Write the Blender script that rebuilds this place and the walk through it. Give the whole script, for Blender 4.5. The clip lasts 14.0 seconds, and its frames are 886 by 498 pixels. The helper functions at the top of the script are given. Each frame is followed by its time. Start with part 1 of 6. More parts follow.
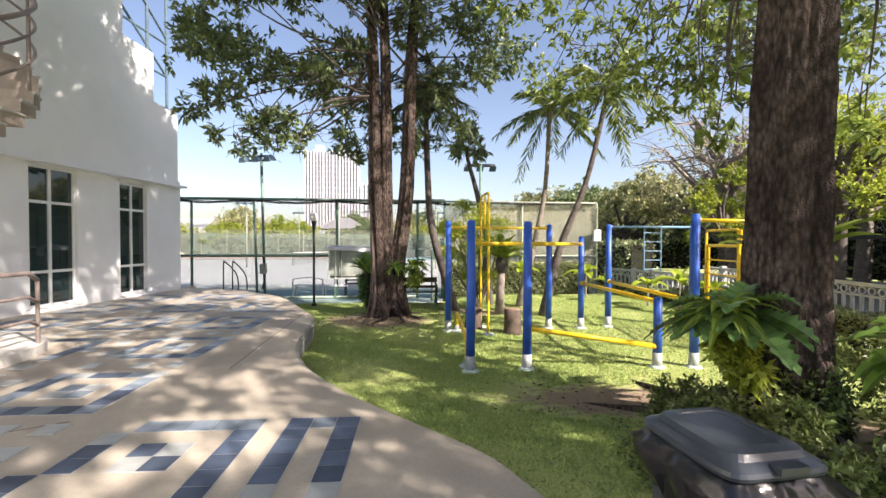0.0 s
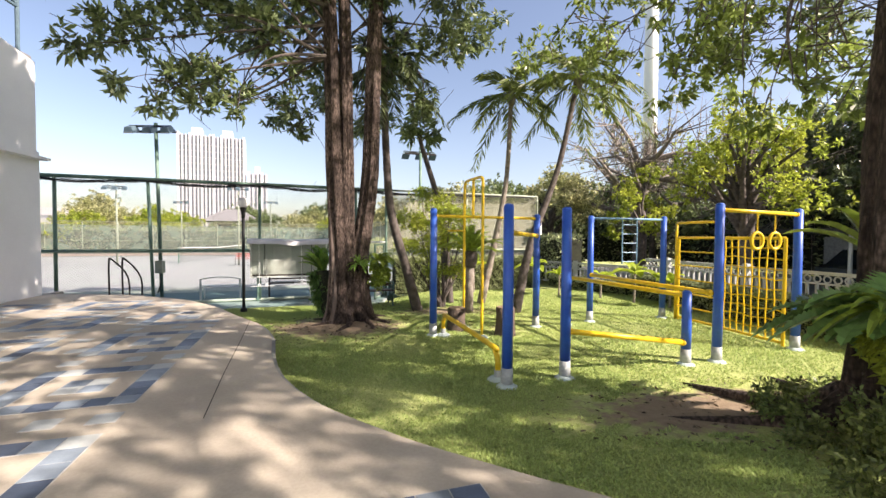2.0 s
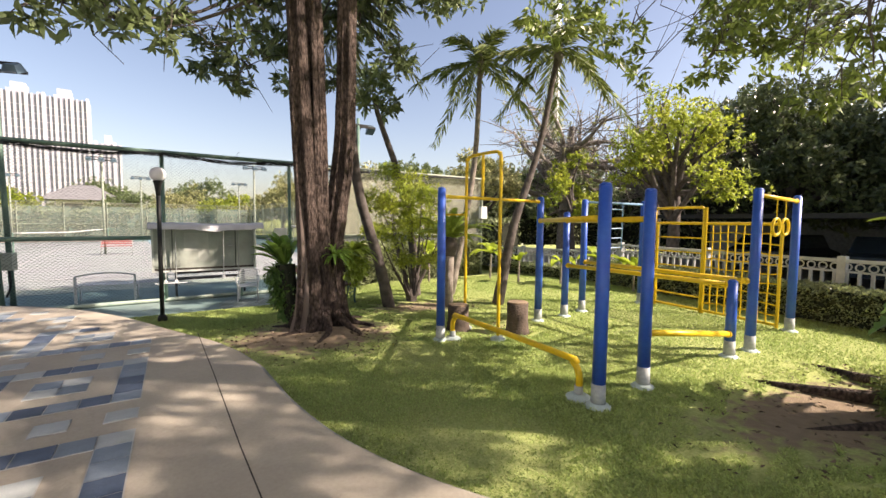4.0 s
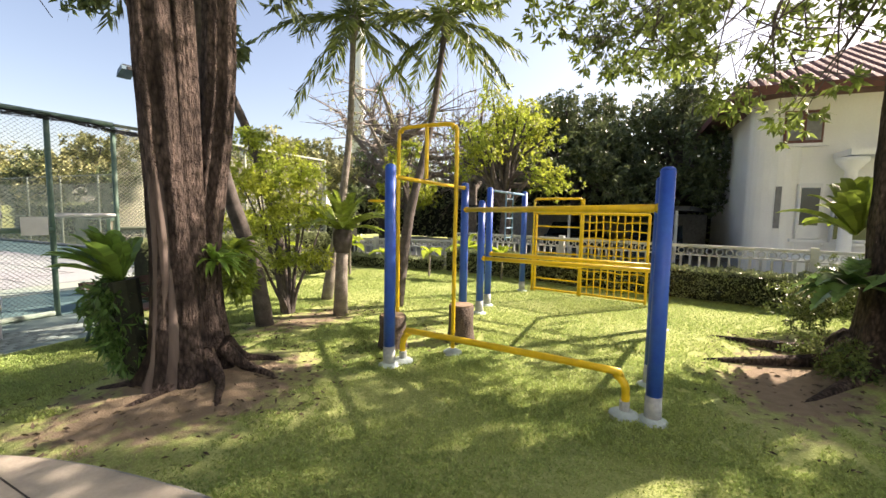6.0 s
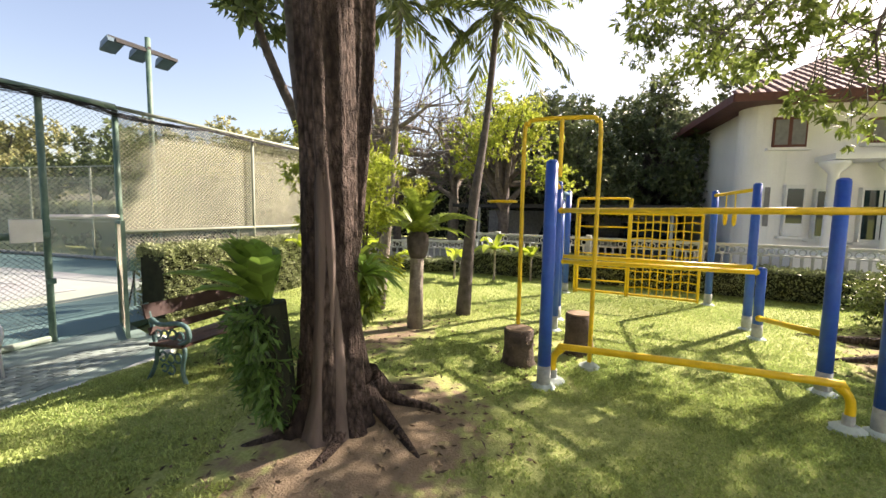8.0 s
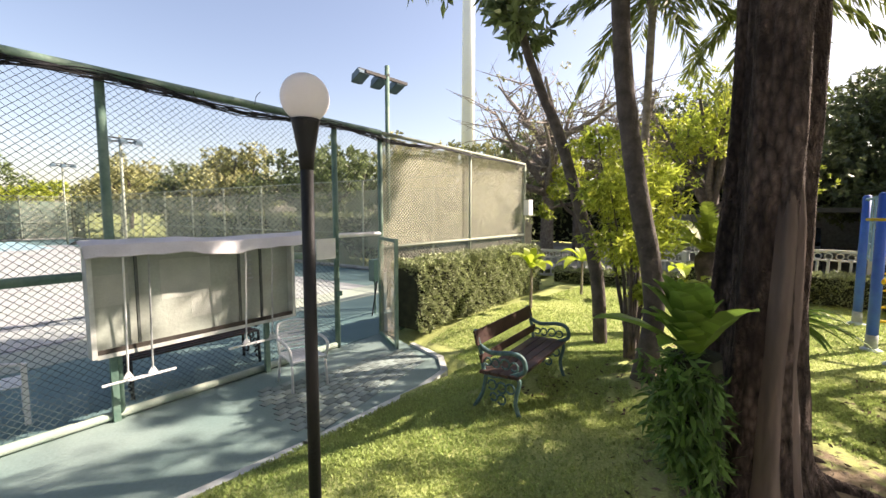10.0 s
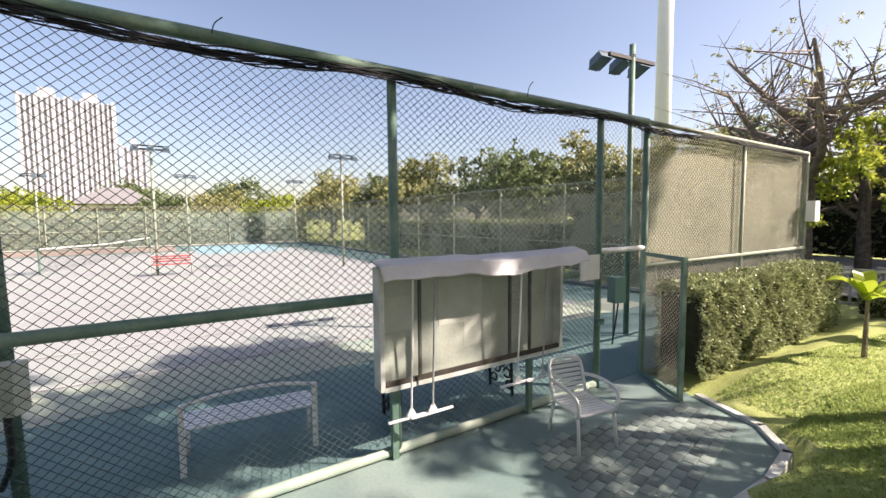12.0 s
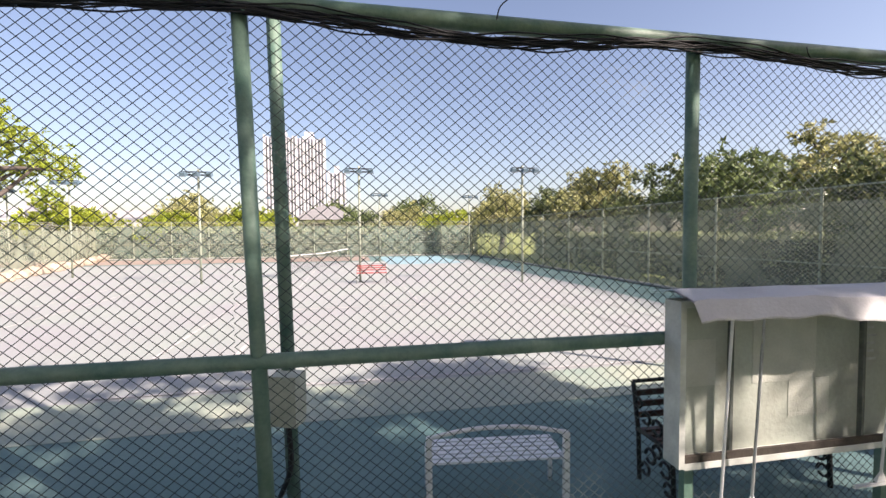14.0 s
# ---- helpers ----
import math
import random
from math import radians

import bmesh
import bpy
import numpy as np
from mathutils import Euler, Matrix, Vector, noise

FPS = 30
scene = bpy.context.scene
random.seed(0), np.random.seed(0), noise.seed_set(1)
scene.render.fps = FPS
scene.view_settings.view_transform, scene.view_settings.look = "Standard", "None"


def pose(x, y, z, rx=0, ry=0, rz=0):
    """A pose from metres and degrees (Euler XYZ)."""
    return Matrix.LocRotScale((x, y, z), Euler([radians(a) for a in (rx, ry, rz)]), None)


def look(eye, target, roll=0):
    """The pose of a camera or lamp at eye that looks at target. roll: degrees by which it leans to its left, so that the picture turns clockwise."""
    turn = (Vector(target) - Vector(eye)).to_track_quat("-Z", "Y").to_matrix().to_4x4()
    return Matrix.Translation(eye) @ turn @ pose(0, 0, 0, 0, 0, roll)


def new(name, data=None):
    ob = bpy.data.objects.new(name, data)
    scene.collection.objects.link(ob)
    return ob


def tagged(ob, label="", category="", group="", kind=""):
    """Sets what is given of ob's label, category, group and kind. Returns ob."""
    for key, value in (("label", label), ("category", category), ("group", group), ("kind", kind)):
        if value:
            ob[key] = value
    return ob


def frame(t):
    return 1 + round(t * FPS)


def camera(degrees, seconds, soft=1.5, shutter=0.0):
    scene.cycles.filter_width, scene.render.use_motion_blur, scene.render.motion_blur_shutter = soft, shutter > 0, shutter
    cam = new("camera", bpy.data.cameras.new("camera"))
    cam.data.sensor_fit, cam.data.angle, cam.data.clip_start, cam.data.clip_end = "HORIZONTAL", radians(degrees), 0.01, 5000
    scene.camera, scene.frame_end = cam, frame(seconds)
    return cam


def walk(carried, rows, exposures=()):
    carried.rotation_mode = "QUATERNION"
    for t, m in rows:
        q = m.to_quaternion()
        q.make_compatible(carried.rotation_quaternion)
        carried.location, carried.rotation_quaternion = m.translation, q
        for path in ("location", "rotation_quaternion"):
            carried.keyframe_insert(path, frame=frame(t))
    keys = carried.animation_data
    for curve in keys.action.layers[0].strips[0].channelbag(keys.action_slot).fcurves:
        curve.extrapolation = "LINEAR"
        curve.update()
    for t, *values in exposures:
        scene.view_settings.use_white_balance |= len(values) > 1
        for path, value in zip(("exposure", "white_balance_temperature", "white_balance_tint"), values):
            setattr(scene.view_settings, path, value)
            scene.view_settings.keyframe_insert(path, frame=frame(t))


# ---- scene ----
cam = camera(93.3, 14.0)
PATH = [
    (0, (0.65, 0.528, 1.773), (0.534, 2.524, 1.735), 0.2),
    (0.5, (0.207, 0.737, 1.763), (0.196, 2.737, 1.721), 0.3),
    (1, (-0.231, 1.035, 1.749), (-0.116, 3.031, 1.705), 0.4),
    (1.5, (-0.594, 1.328, 1.731), (-0.359, 3.314, 1.679), 0.3),
    (2, (-0.9, 1.737, 1.686), (-0.523, 3.7, 1.628), 0.4),
    (4.5, (-2.525, 3.945, 1.703), (-1.479, 5.641, 1.538), 0.7),
    (5, (-2.755, 4.546, 1.703), (-1.485, 6.082, 1.532), 0.8),
    (5.5, (-2.903, 5.123, 1.706), (-1.442, 6.478, 1.529), 1.2),
    (6, (-2.992, 5.676, 1.672), (-1.375, 6.841, 1.498), 1.1),
    (6.5, (-3.08, 6.187, 1.656), (-1.355, 7.184, 1.477), 1.3),
    (7, (-3.24, 6.769, 1.643), (-1.444, 7.628, 1.458), 1.3),
    (9.5, (-4.297, 9.143, 1.814), (-2.747, 10.396, 1.644), 0.3),
    (10, (-4.454, 9.596, 1.853), (-3.044, 11.004, 1.68), 0.1),
    (10.5, (-4.578, 10.004, 1.850), (-3.309, 11.54, 1.674), 0.0),
    (11, (-4.728, 10.476, 1.863), (-3.62, 12.132, 1.695), -0.3),
    (11.5, (-4.825, 10.909, 1.890), (-3.851, 12.648, 1.730), -0.2),
    (12, (-4.939, 11.249, 1.930), (-4.147, 13.08, 1.781), -0.5),
    (12.5, (-5.073, 11.526, 1.945), (-4.428, 13.415, 1.814), -0.6),
    (13, (-5.211, 11.807, 1.943), (-4.749, 13.749, 1.826), -0.6),
    (13.5, (-5.436, 11.976, 1.940), (-5.144, 13.953, 1.846), -0.4),
    (14, (-5.589, 12.078, 1.948), (-5.533, 14.075, 1.87), -0.4),
]
walk(cam, [(t, look(eye, aim, roll)) for t, eye, aim, roll in PATH], exposures=[(0, 1.38, 6700, 20), (2, 1.38, 6900, 21), (4.5, 1.25, 7250, 22), (6.5, 1.61, 7300, 20), (10.5, 1.52, 7250, 22), (12.5, 1.25, 7000, 23), (14, 1.23, 6950, 24)])

# world, sun, exposure
SUN_DIR = Vector((0.68, -0.40, 0.616)).normalized()
world = bpy.data.worlds.new("world")
scene.world = world
world.use_nodes = True
wn = world.node_tree
sky = wn.nodes.new("ShaderNodeTexSky")
sky.sky_type = "NISHITA"
sky.sun_disc = False
sky.sun_elevation = math.asin(SUN_DIR.z)
sky.sun_rotation = math.atan2(SUN_DIR.x, SUN_DIR.y)
sky.air_density, sky.dust_density, sky.ozone_density = 1.0, 1.6, 0.3
wn.links.new(sky.outputs[0], wn.nodes["Background"].inputs[0])
wn.nodes["Background"].inputs[1].default_value = 0.088
sun = new("sun", bpy.data.lights.new("sun", "SUN"))
sun.data.energy, sun.data.angle, sun.data.color = 5.0, radians(0.6), (1.0, 0.93, 0.82)
sun.matrix_world = look(SUN_DIR * 50, (0, 0, 0))


# ---- materials ----
def mat(name, base, rough=0.7, metal=0.0, var=0.15, scale=6.0, fine=60.0, bump=0.15, tint=None, spec=0.4, trans=0.0, rand=0.0, island=0.0, stretch=1.0, relief=0.02):
    """A procedural surface: two scales of colour variation, fine relief, and changes from piece to piece."""
    m = bpy.data.materials.new(name)
    m.use_nodes = True
    nt = m.node_tree
    n, l = nt.nodes, nt.links
    b = n["Principled BSDF"]
    b.inputs["Roughness"].default_value = rough
    b.inputs["Metallic"].default_value = metal
    b.inputs["Specular IOR Level"].default_value = spec
    tc = n.new("ShaderNodeTexCoord")
    mp = n.new("ShaderNodeMapping")
    mp.inputs["Scale"].default_value = (1, 1, 1 / stretch)
    l.new(tc.outputs["Object"], mp.inputs["Vector"])
    big = n.new("ShaderNodeTexNoise")
    big.inputs["Scale"].default_value = scale
    big.inputs["Detail"].default_value = 5
    l.new(mp.outputs[0], big.inputs["Vector"])
    small = n.new("ShaderNodeTexNoise")
    small.inputs["Scale"].default_value = fine
    small.inputs["Detail"].default_value = 3
    l.new(mp.outputs[0], small.inputs["Vector"])
    r1 = n.new("ShaderNodeMapRange")
    r1.inputs["From Min"].default_value, r1.inputs["From Max"].default_value = 0.3, 0.7
    l.new(big.outputs["Fac"], r1.inputs["Value"])
    mix = n.new("ShaderNodeMix")
    mix.data_type = "RGBA"
    c2 = tint if tint else tuple(c * (1 - 2 * var) for c in base)
    mix.inputs[6].default_value = (*base, 1)
    mix.inputs[7].default_value = (*c2, 1)
    l.new(r1.outputs[0], mix.inputs[0])
    hsv = n.new("ShaderNodeHueSaturation")
    l.new(mix.outputs[2], hsv.inputs["Color"])
    val = n.new("ShaderNodeMath")
    val.operation = "MULTIPLY_ADD"
    val.inputs[1].default_value, val.inputs[2].default_value = 2 * var, 1 - var
    l.new(small.outputs["Fac"], val.inputs[0])
    out = val.outputs[0]
    for amount, node in ((rand, "ShaderNodeObjectInfo"), (island, "ShaderNodeNewGeometry")):
        if amount:
            info = n.new(node)
            k = n.new("ShaderNodeMath")
            k.operation = "MULTIPLY_ADD"
            k.inputs[1].default_value, k.inputs[2].default_value = 2 * amount, 1 - amount
            l.new(info.outputs["Random" if rand and node == "ShaderNodeObjectInfo" else "Random Per Island"], k.inputs[0])
            p = n.new("ShaderNodeMath")
            p.operation = "MULTIPLY"
            l.new(out, p.inputs[0])
            l.new(k.outputs[0], p.inputs[1])
            out = p.outputs[0]
    l.new(out, hsv.inputs["Value"])
    l.new(hsv.outputs[0], b.inputs["Base Color"])
    if bump:
        bp = n.new("ShaderNodeBump")
        bp.inputs["Strength"].default_value = bump
        bp.inputs["Distance"].default_value = relief
        l.new(small.outputs["Fac"], bp.inputs["Height"])
        l.new(bp.outputs[0], b.inputs["Normal"])
    if trans:
        t = n.new("ShaderNodeBsdfTranslucent")
        l.new(hsv.outputs[0], t.inputs["Color"])
        ms = n.new("ShaderNodeMixShader")
        ms.inputs[0].default_value = trans
        l.new(b.outputs[0], ms.inputs[1])
        l.new(t.outputs[0], ms.inputs[2])
        l.new(ms.outputs[0], n["Material Output"].inputs["Surface"])
    return m


def glass_mat(name, color, rough=0.03):
    m = bpy.data.materials.new(name)
    m.use_nodes = True
    b = m.node_tree.nodes["Principled BSDF"]
    b.inputs["Base Color"].default_value = (*color, 1)
    b.inputs["Roughness"].default_value = rough
    b.inputs["Specular IOR Level"].default_value = 0.8
    return m


def screen_mat(name, color, cover):
    """Thin woven netting that lets part of the light through."""
    m = bpy.data.materials.new(name)
    m.use_nodes = True
    nt = m.node_tree
    n, l = nt.nodes, nt.links
    b = n["Principled BSDF"]
    b.inputs["Base Color"].default_value = (*color, 1)
    b.inputs["Roughness"].default_value = 0.8
    t = n.new("ShaderNodeBsdfTransparent")
    ms = n.new("ShaderNodeMixShader")
    tc, no, rr = n.new("ShaderNodeTexCoord"), n.new("ShaderNodeTexNoise"), n.new("ShaderNodeMapRange")
    no.inputs["Scale"].default_value = 0.9
    l.new(tc.outputs["Object"], no.inputs["Vector"])
    l.new(no.outputs["Fac"], rr.inputs["Value"])
    rr.inputs["From Min"].default_value, rr.inputs["From Max"].default_value = 0.35, 0.65
    rr.inputs["To Min"].default_value, rr.inputs["To Max"].default_value = cover - 0.15, cover + 0.1
    l.new(rr.outputs[0], ms.inputs[0])
    l.new(t.outputs[0], ms.inputs[1])
    l.new(b.outputs[0], ms.inputs[2])
    l.new(ms.outputs[0], n["Material Output"].inputs["Surface"])
    return m


def bark_mat(name, pale, dark):
    """Rough bark: upright fissures, small chips, and large pale and dark patches."""
    m = bpy.data.materials.new(name)
    m.use_nodes = True
    nt = m.node_tree
    n, l = nt.nodes, nt.links
    b = n["Principled BSDF"]
    b.inputs["Roughness"].default_value = 0.92
    b.inputs["Specular IOR Level"].default_value = 0.25
    tc = n.new("ShaderNodeTexCoord")

    def mapped(sz):
        mp = n.new("ShaderNodeMapping")
        mp.inputs["Scale"].default_value = (1, 1, sz)
        l.new(tc.outputs["Object"], mp.inputs["Vector"])
        return mp.outputs[0]

    def tex(scale, sz, detail=6, lo=0.3, hi=0.7):
        t = n.new("ShaderNodeTexNoise")
        t.inputs["Scale"].default_value, t.inputs["Detail"].default_value = scale, detail
        l.new(mapped(sz), t.inputs["Vector"])
        r = n.new("ShaderNodeMapRange")
        r.inputs["From Min"].default_value, r.inputs["From Max"].default_value = lo, hi
        l.new(t.outputs["Fac"], r.inputs["Value"])
        return r.outputs[0]

    def math_(op, a, c):
        x = n.new("ShaderNodeMath")
        x.operation = op
        for i, v in enumerate((a, c)):
            if isinstance(v, float):
                x.inputs[i].default_value = v
            else:
                l.new(v, x.inputs[i])
        return x.outputs[0]

    fis = tex(24, 0.22)
    vo = n.new("ShaderNodeTexVoronoi")
    vo.inputs["Scale"].default_value = 34
    l.new(mapped(0.4), vo.inputs["Vector"])
    chips = math_("MULTIPLY", vo.outputs["Distance"], 1.2)
    height = math_("SUBTRACT", math_("ADD", fis, tex(90, 0.6)), chips)
    mix = n.new("ShaderNodeMix")
    mix.data_type = "RGBA"
    mix.inputs[6].default_value, mix.inputs[7].default_value = (*dark, 1), (*pale, 1)
    l.new(math_("MULTIPLY", math_("ADD", math_("MULTIPLY", fis, 0.55), math_("MULTIPLY", tex(2.6, 0.4, 4, 0.42, 0.6), 0.65)), math_("SUBTRACT", 1.15, chips)), mix.inputs[0])
    l.new(mix.outputs[2], b.inputs["Base Color"])
    bp = n.new("ShaderNodeBump")
    bp.inputs["Strength"].default_value, bp.inputs["Distance"].default_value = 0.9, 0.03
    l.new(height, bp.inputs["Height"])
    l.new(bp.outputs[0], b.inputs["Normal"])
    return m


M_CONC = mat("patio_concrete", (0.45, 0.405, 0.325), 0.85, var=0.13, scale=1.3, fine=45, tint=(0.34, 0.30, 0.245))
M_KERB = mat("kerb_concrete", (0.36, 0.36, 0.33), 0.9, var=0.2, scale=4, fine=50)
M_KERBW = mat("painted_kerb", (0.62, 0.66, 0.62), 0.8, var=0.18, scale=5, fine=40)
M_TB = mat("blue_tile", (0.085, 0.115, 0.17), 0.55, var=0.2, scale=7, fine=70, rand=0.3, bump=0.05)
M_TW = mat("pale_tile", (0.42, 0.45, 0.44), 0.55, var=0.12, scale=7, fine=70, rand=0.15, bump=0.05)
M_TG = mat("grey_tile", (0.22, 0.27, 0.32), 0.55, var=0.15, scale=7, fine=70, rand=0.2, bump=0.05)
M_COURT = mat("court_green", (0.085, 0.165, 0.165), 0.8, var=0.12, scale=0.5, fine=30, tint=(0.13, 0.21, 0.20))
M_WALK = mat("walk_green", (0.13, 0.205, 0.195), 0.8, var=0.14, scale=0.9, fine=30, tint=(0.20, 0.27, 0.25))
M_COURTIN = mat("court_grey", (0.28, 0.29, 0.30), 0.8, var=0.1, scale=0.4, fine=30, tint=(0.28, 0.32, 0.30))
M_COURTWORN = mat("court_worn_green", (0.33, 0.36, 0.29), 0.85, var=0.12, scale=0.9, fine=30, tint=(0.22, 0.29, 0.25))
M_COURTBLUE = mat("court_blue", (0.22, 0.37, 0.42), 0.8, var=0.1, scale=1, fine=30)
M_CLAY = mat("court_clay", (0.30, 0.245, 0.21), 0.9, var=0.1, scale=1, fine=30)
M_LINEW = mat("worn_court_line", (0.46, 0.47, 0.47), 0.8, var=0.2, scale=2, fine=30)
M_GROUT = mat("tile_grout", (0.48, 0.48, 0.46), 0.85, var=0.15, scale=3, fine=30)
M_PAVER = mat("green_paver", (0.27, 0.335, 0.31), 0.85, var=0.2, scale=3, fine=50, rand=0.3)
M_WALL = mat("white_wall", (0.80, 0.81, 0.80), 0.8, var=0.04, scale=1.2, fine=30, bump=0.08)
M_HOUSE = mat("house_wall", (0.84, 0.84, 0.81), 0.8, var=0.05, scale=1.0, fine=20)
M_FRAME = mat("white_frame", (0.75, 0.76, 0.74), 0.5, var=0.05)
M_GLASS = glass_mat("dark_glass", (0.015, 0.03, 0.03))
M_STEP = mat("pale_step", (0.50, 0.49, 0.46), 0.85, var=0.14, scale=4, fine=40)
M_STAIR = mat("stair_stone", (0.37, 0.315, 0.275), 0.85, var=0.14, scale=4, fine=40)
M_RAILBR = mat("brown_rail", (0.22, 0.18, 0.16), 0.5, var=0.15, scale=8)
M_STEELB = mat("blue_grey_steel", (0.10, 0.16, 0.20), 0.5, var=0.15)
M_BLUE = mat("blue_paint", (0.02, 0.075, 0.42), 0.42, var=0.12, scale=5, fine=30, bump=0.1, tint=(0.03, 0.12, 0.46))
M_GREYP = mat("grey_paint", (0.42, 0.45, 0.45), 0.7, var=0.2, scale=9, fine=30)
M_YEL = mat("yellow_paint", (0.80, 0.54, 0.02), 0.4, var=0.1, scale=8, fine=40, bump=0.06)
M_LBLUE = mat("pale_blue_paint", (0.16, 0.30, 0.45), 0.5, var=0.1)
M_PALE = mat("pale_cement", (0.50, 0.60, 0.58), 0.8, var=0.12, scale=9)
M_FENCE = mat("green_post", (0.065, 0.145, 0.115), 0.55, var=0.18, scale=5, fine=40, tint=(0.16, 0.24, 0.19))
M_FENCEL = mat("pale_green_post", (0.34, 0.38, 0.30), 0.6, var=0.15, scale=5)
M_GREENP = mat("worn_green_paint", (0.21, 0.30, 0.25), 0.6, var=0.2, scale=6, tint=(0.32, 0.37, 0.31))
M_WIRE = mat("green_wire", (0.055, 0.08, 0.08), 0.5, var=0.1)
M_WIREL = mat("pale_wire", (0.40, 0.38, 0.30), 0.6, var=0.1)
M_SCREEN = screen_mat("green_screen", (0.36, 0.40, 0.30), 0.5)
M_SCREENG = screen_mat("dark_green_screen", (0.18, 0.27, 0.23), 0.55)
M_SCREENB = screen_mat("tan_screen", (0.36, 0.38, 0.28), 0.36)
M_BLACK = mat("black_metal", (0.008, 0.009, 0.010), 0.6, var=0.1)
M_CABLE = mat("black_cable", (0.012, 0.014, 0.018), 0.6, var=0.1)
M_WHITE = mat("white_enamel", (0.74, 0.76, 0.76), 0.45, var=0.06)
M_GLOBE = mat("frosted_globe", (0.80, 0.80, 0.82), 0.35, var=0.03, scale=3, bump=0.0, trans=0.3)
M_LENS = glass_mat("lamp_glass", (0.25, 0.27, 0.29), 0.15)
M_BOARD = mat("board_face", (0.38, 0.43, 0.38), 0.6, var=0.14, scale=2.5, fine=30, tint=(0.30, 0.32, 0.28))
M_GREYDK = mat("dark_grey_paint", (0.12, 0.14, 0.13), 0.6, var=0.25, scale=9)
M_PAPER = mat("faded_paper", (0.46, 0.49, 0.44), 0.8, var=0.1, scale=5)
M_TARP = mat("weathered_sheet", (0.55, 0.56, 0.58), 0.6, var=0.1, scale=3)
M_DIRTY = mat("grimy_edge", (0.07, 0.06, 0.05), 0.9, var=0.3)
M_WOODD = mat("dark_wood", (0.06, 0.028, 0.022), 0.55, var=0.2, scale=9, fine=60)
M_IRON = mat("green_iron", (0.09, 0.18, 0.18), 0.55, var=0.2, scale=20)
M_BARK = bark_mat("bark", (0.215, 0.16, 0.135), (0.028, 0.02, 0.017))
M_BARKSM = mat("smooth_bark", (0.18, 0.14, 0.12), 0.85, var=0.22, scale=4.0, fine=26, bump=0.4, tint=(0.07, 0.05, 0.042), stretch=5.0)
M_BARKP = mat("palm_bark", (0.30, 0.27, 0.23), 0.9, var=0.25, scale=9, fine=40, bump=0.8, tint=(0.16, 0.13, 0.11), relief=0.03)
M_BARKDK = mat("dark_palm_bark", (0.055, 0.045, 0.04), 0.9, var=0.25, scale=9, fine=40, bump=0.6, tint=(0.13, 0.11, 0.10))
M_STUMP = mat("stump_bark", (0.12, 0.09, 0.07), 0.95, var=0.3, scale=7, fine=40, bump=0.8)
M_CUT = mat("cut_wood", (0.33, 0.24, 0.16), 0.9, var=0.2, scale=12)
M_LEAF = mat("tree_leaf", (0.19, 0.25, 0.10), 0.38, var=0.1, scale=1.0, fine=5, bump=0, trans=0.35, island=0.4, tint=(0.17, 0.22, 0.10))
M_LEAFY = mat("sunny_leaf", (0.30, 0.40, 0.06), 0.5, var=0.1, scale=1.0, fine=5, bump=0, trans=0.55, island=0.4, tint=(0.42, 0.45, 0.06))
M_COVER = mat("groundcover_leaf", (0.11, 0.17, 0.05), 0.45, var=0.12, scale=2.0, fine=6, bump=0, trans=0.3, island=0.5, tint=(0.17, 0.20, 0.06))
# Yellow-green of leaves in sun, put into the base colour.
M_LEAFS = mat("sunlit_tree_leaf", (0.25, 0.33, 0.07), 0.42, var=0.1, scale=1.0, fine=5, bump=0, trans=0.45, island=0.4, tint=(0.17, 0.23, 0.06))
M_LEAFD = mat("dark_leaf", (0.15, 0.19, 0.085), 0.35, var=0.1, scale=0.6, fine=5, bump=0, trans=0.25, island=0.45)
M_LEAFB = mat("dry_leaf", (0.44, 0.43, 0.22), 0.7, var=0.15, scale=0.5, fine=5, bump=0, trans=0.3, island=0.45, tint=(0.25, 0.27, 0.10))
M_FROND = mat("palm_frond", (0.18, 0.23, 0.06), 0.45, var=0.1, scale=1, fine=5, bump=0, trans=0.35, island=0.3)
M_FERN = mat("fern_leaf", (0.22, 0.38, 0.07), 0.4, var=0.12, scale=3, fine=9, bump=0.05, trans=0.35, island=0.3)
# Darker copy of fern_leaf with the shade put into its colour.
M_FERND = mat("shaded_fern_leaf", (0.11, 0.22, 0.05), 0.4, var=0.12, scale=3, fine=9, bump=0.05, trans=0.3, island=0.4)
M_PHIL = mat("glossy_dark_leaf", (0.15, 0.27, 0.08), 0.3, var=0.12, scale=3, fine=9, bump=0.05, trans=0.25, island=0.3)
M_CYCAD = mat("cycad_leaf", (0.24, 0.33, 0.05), 0.4, var=0.12, scale=3, fine=9, bump=0.05, trans=0.4, island=0.3)
M_BANANA = mat("young_banana_leaf", (0.38, 0.48, 0.05), 0.4, var=0.1, scale=4, fine=12, bump=0.05, trans=0.5, island=0.15)
M_HEDGE = mat("hedge_leaf", (0.34, 0.39, 0.20), 0.4, var=0.14, scale=1.5, fine=6, bump=0, trans=0.2, island=0.5)
# Near-black fill that paints the shade deep between leaves.
M_HEDGECORE = mat("leaf_shade_core", (0.03, 0.035, 0.018), 0.95, var=0.3, scale=8)
M_GRASS = mat("grass_blade", (0.42, 0.50, 0.17), 0.6, var=0.1, scale=0.7, fine=5, bump=0, trans=0.35, island=0.22, tint=(0.33, 0.44, 0.14))
M_SOIL = mat("litter", (0.20, 0.15, 0.10), 0.95, var=0.3, scale=5, island=0.4)
M_STONE = mat("beige_stone", (0.44, 0.37, 0.29), 0.9, var=0.2, scale=2.5, fine=20, rand=0.2)
M_ROOF = mat("roof_tile", (0.19, 0.085, 0.07), 0.8, var=0.2, scale=5, rand=0.25)
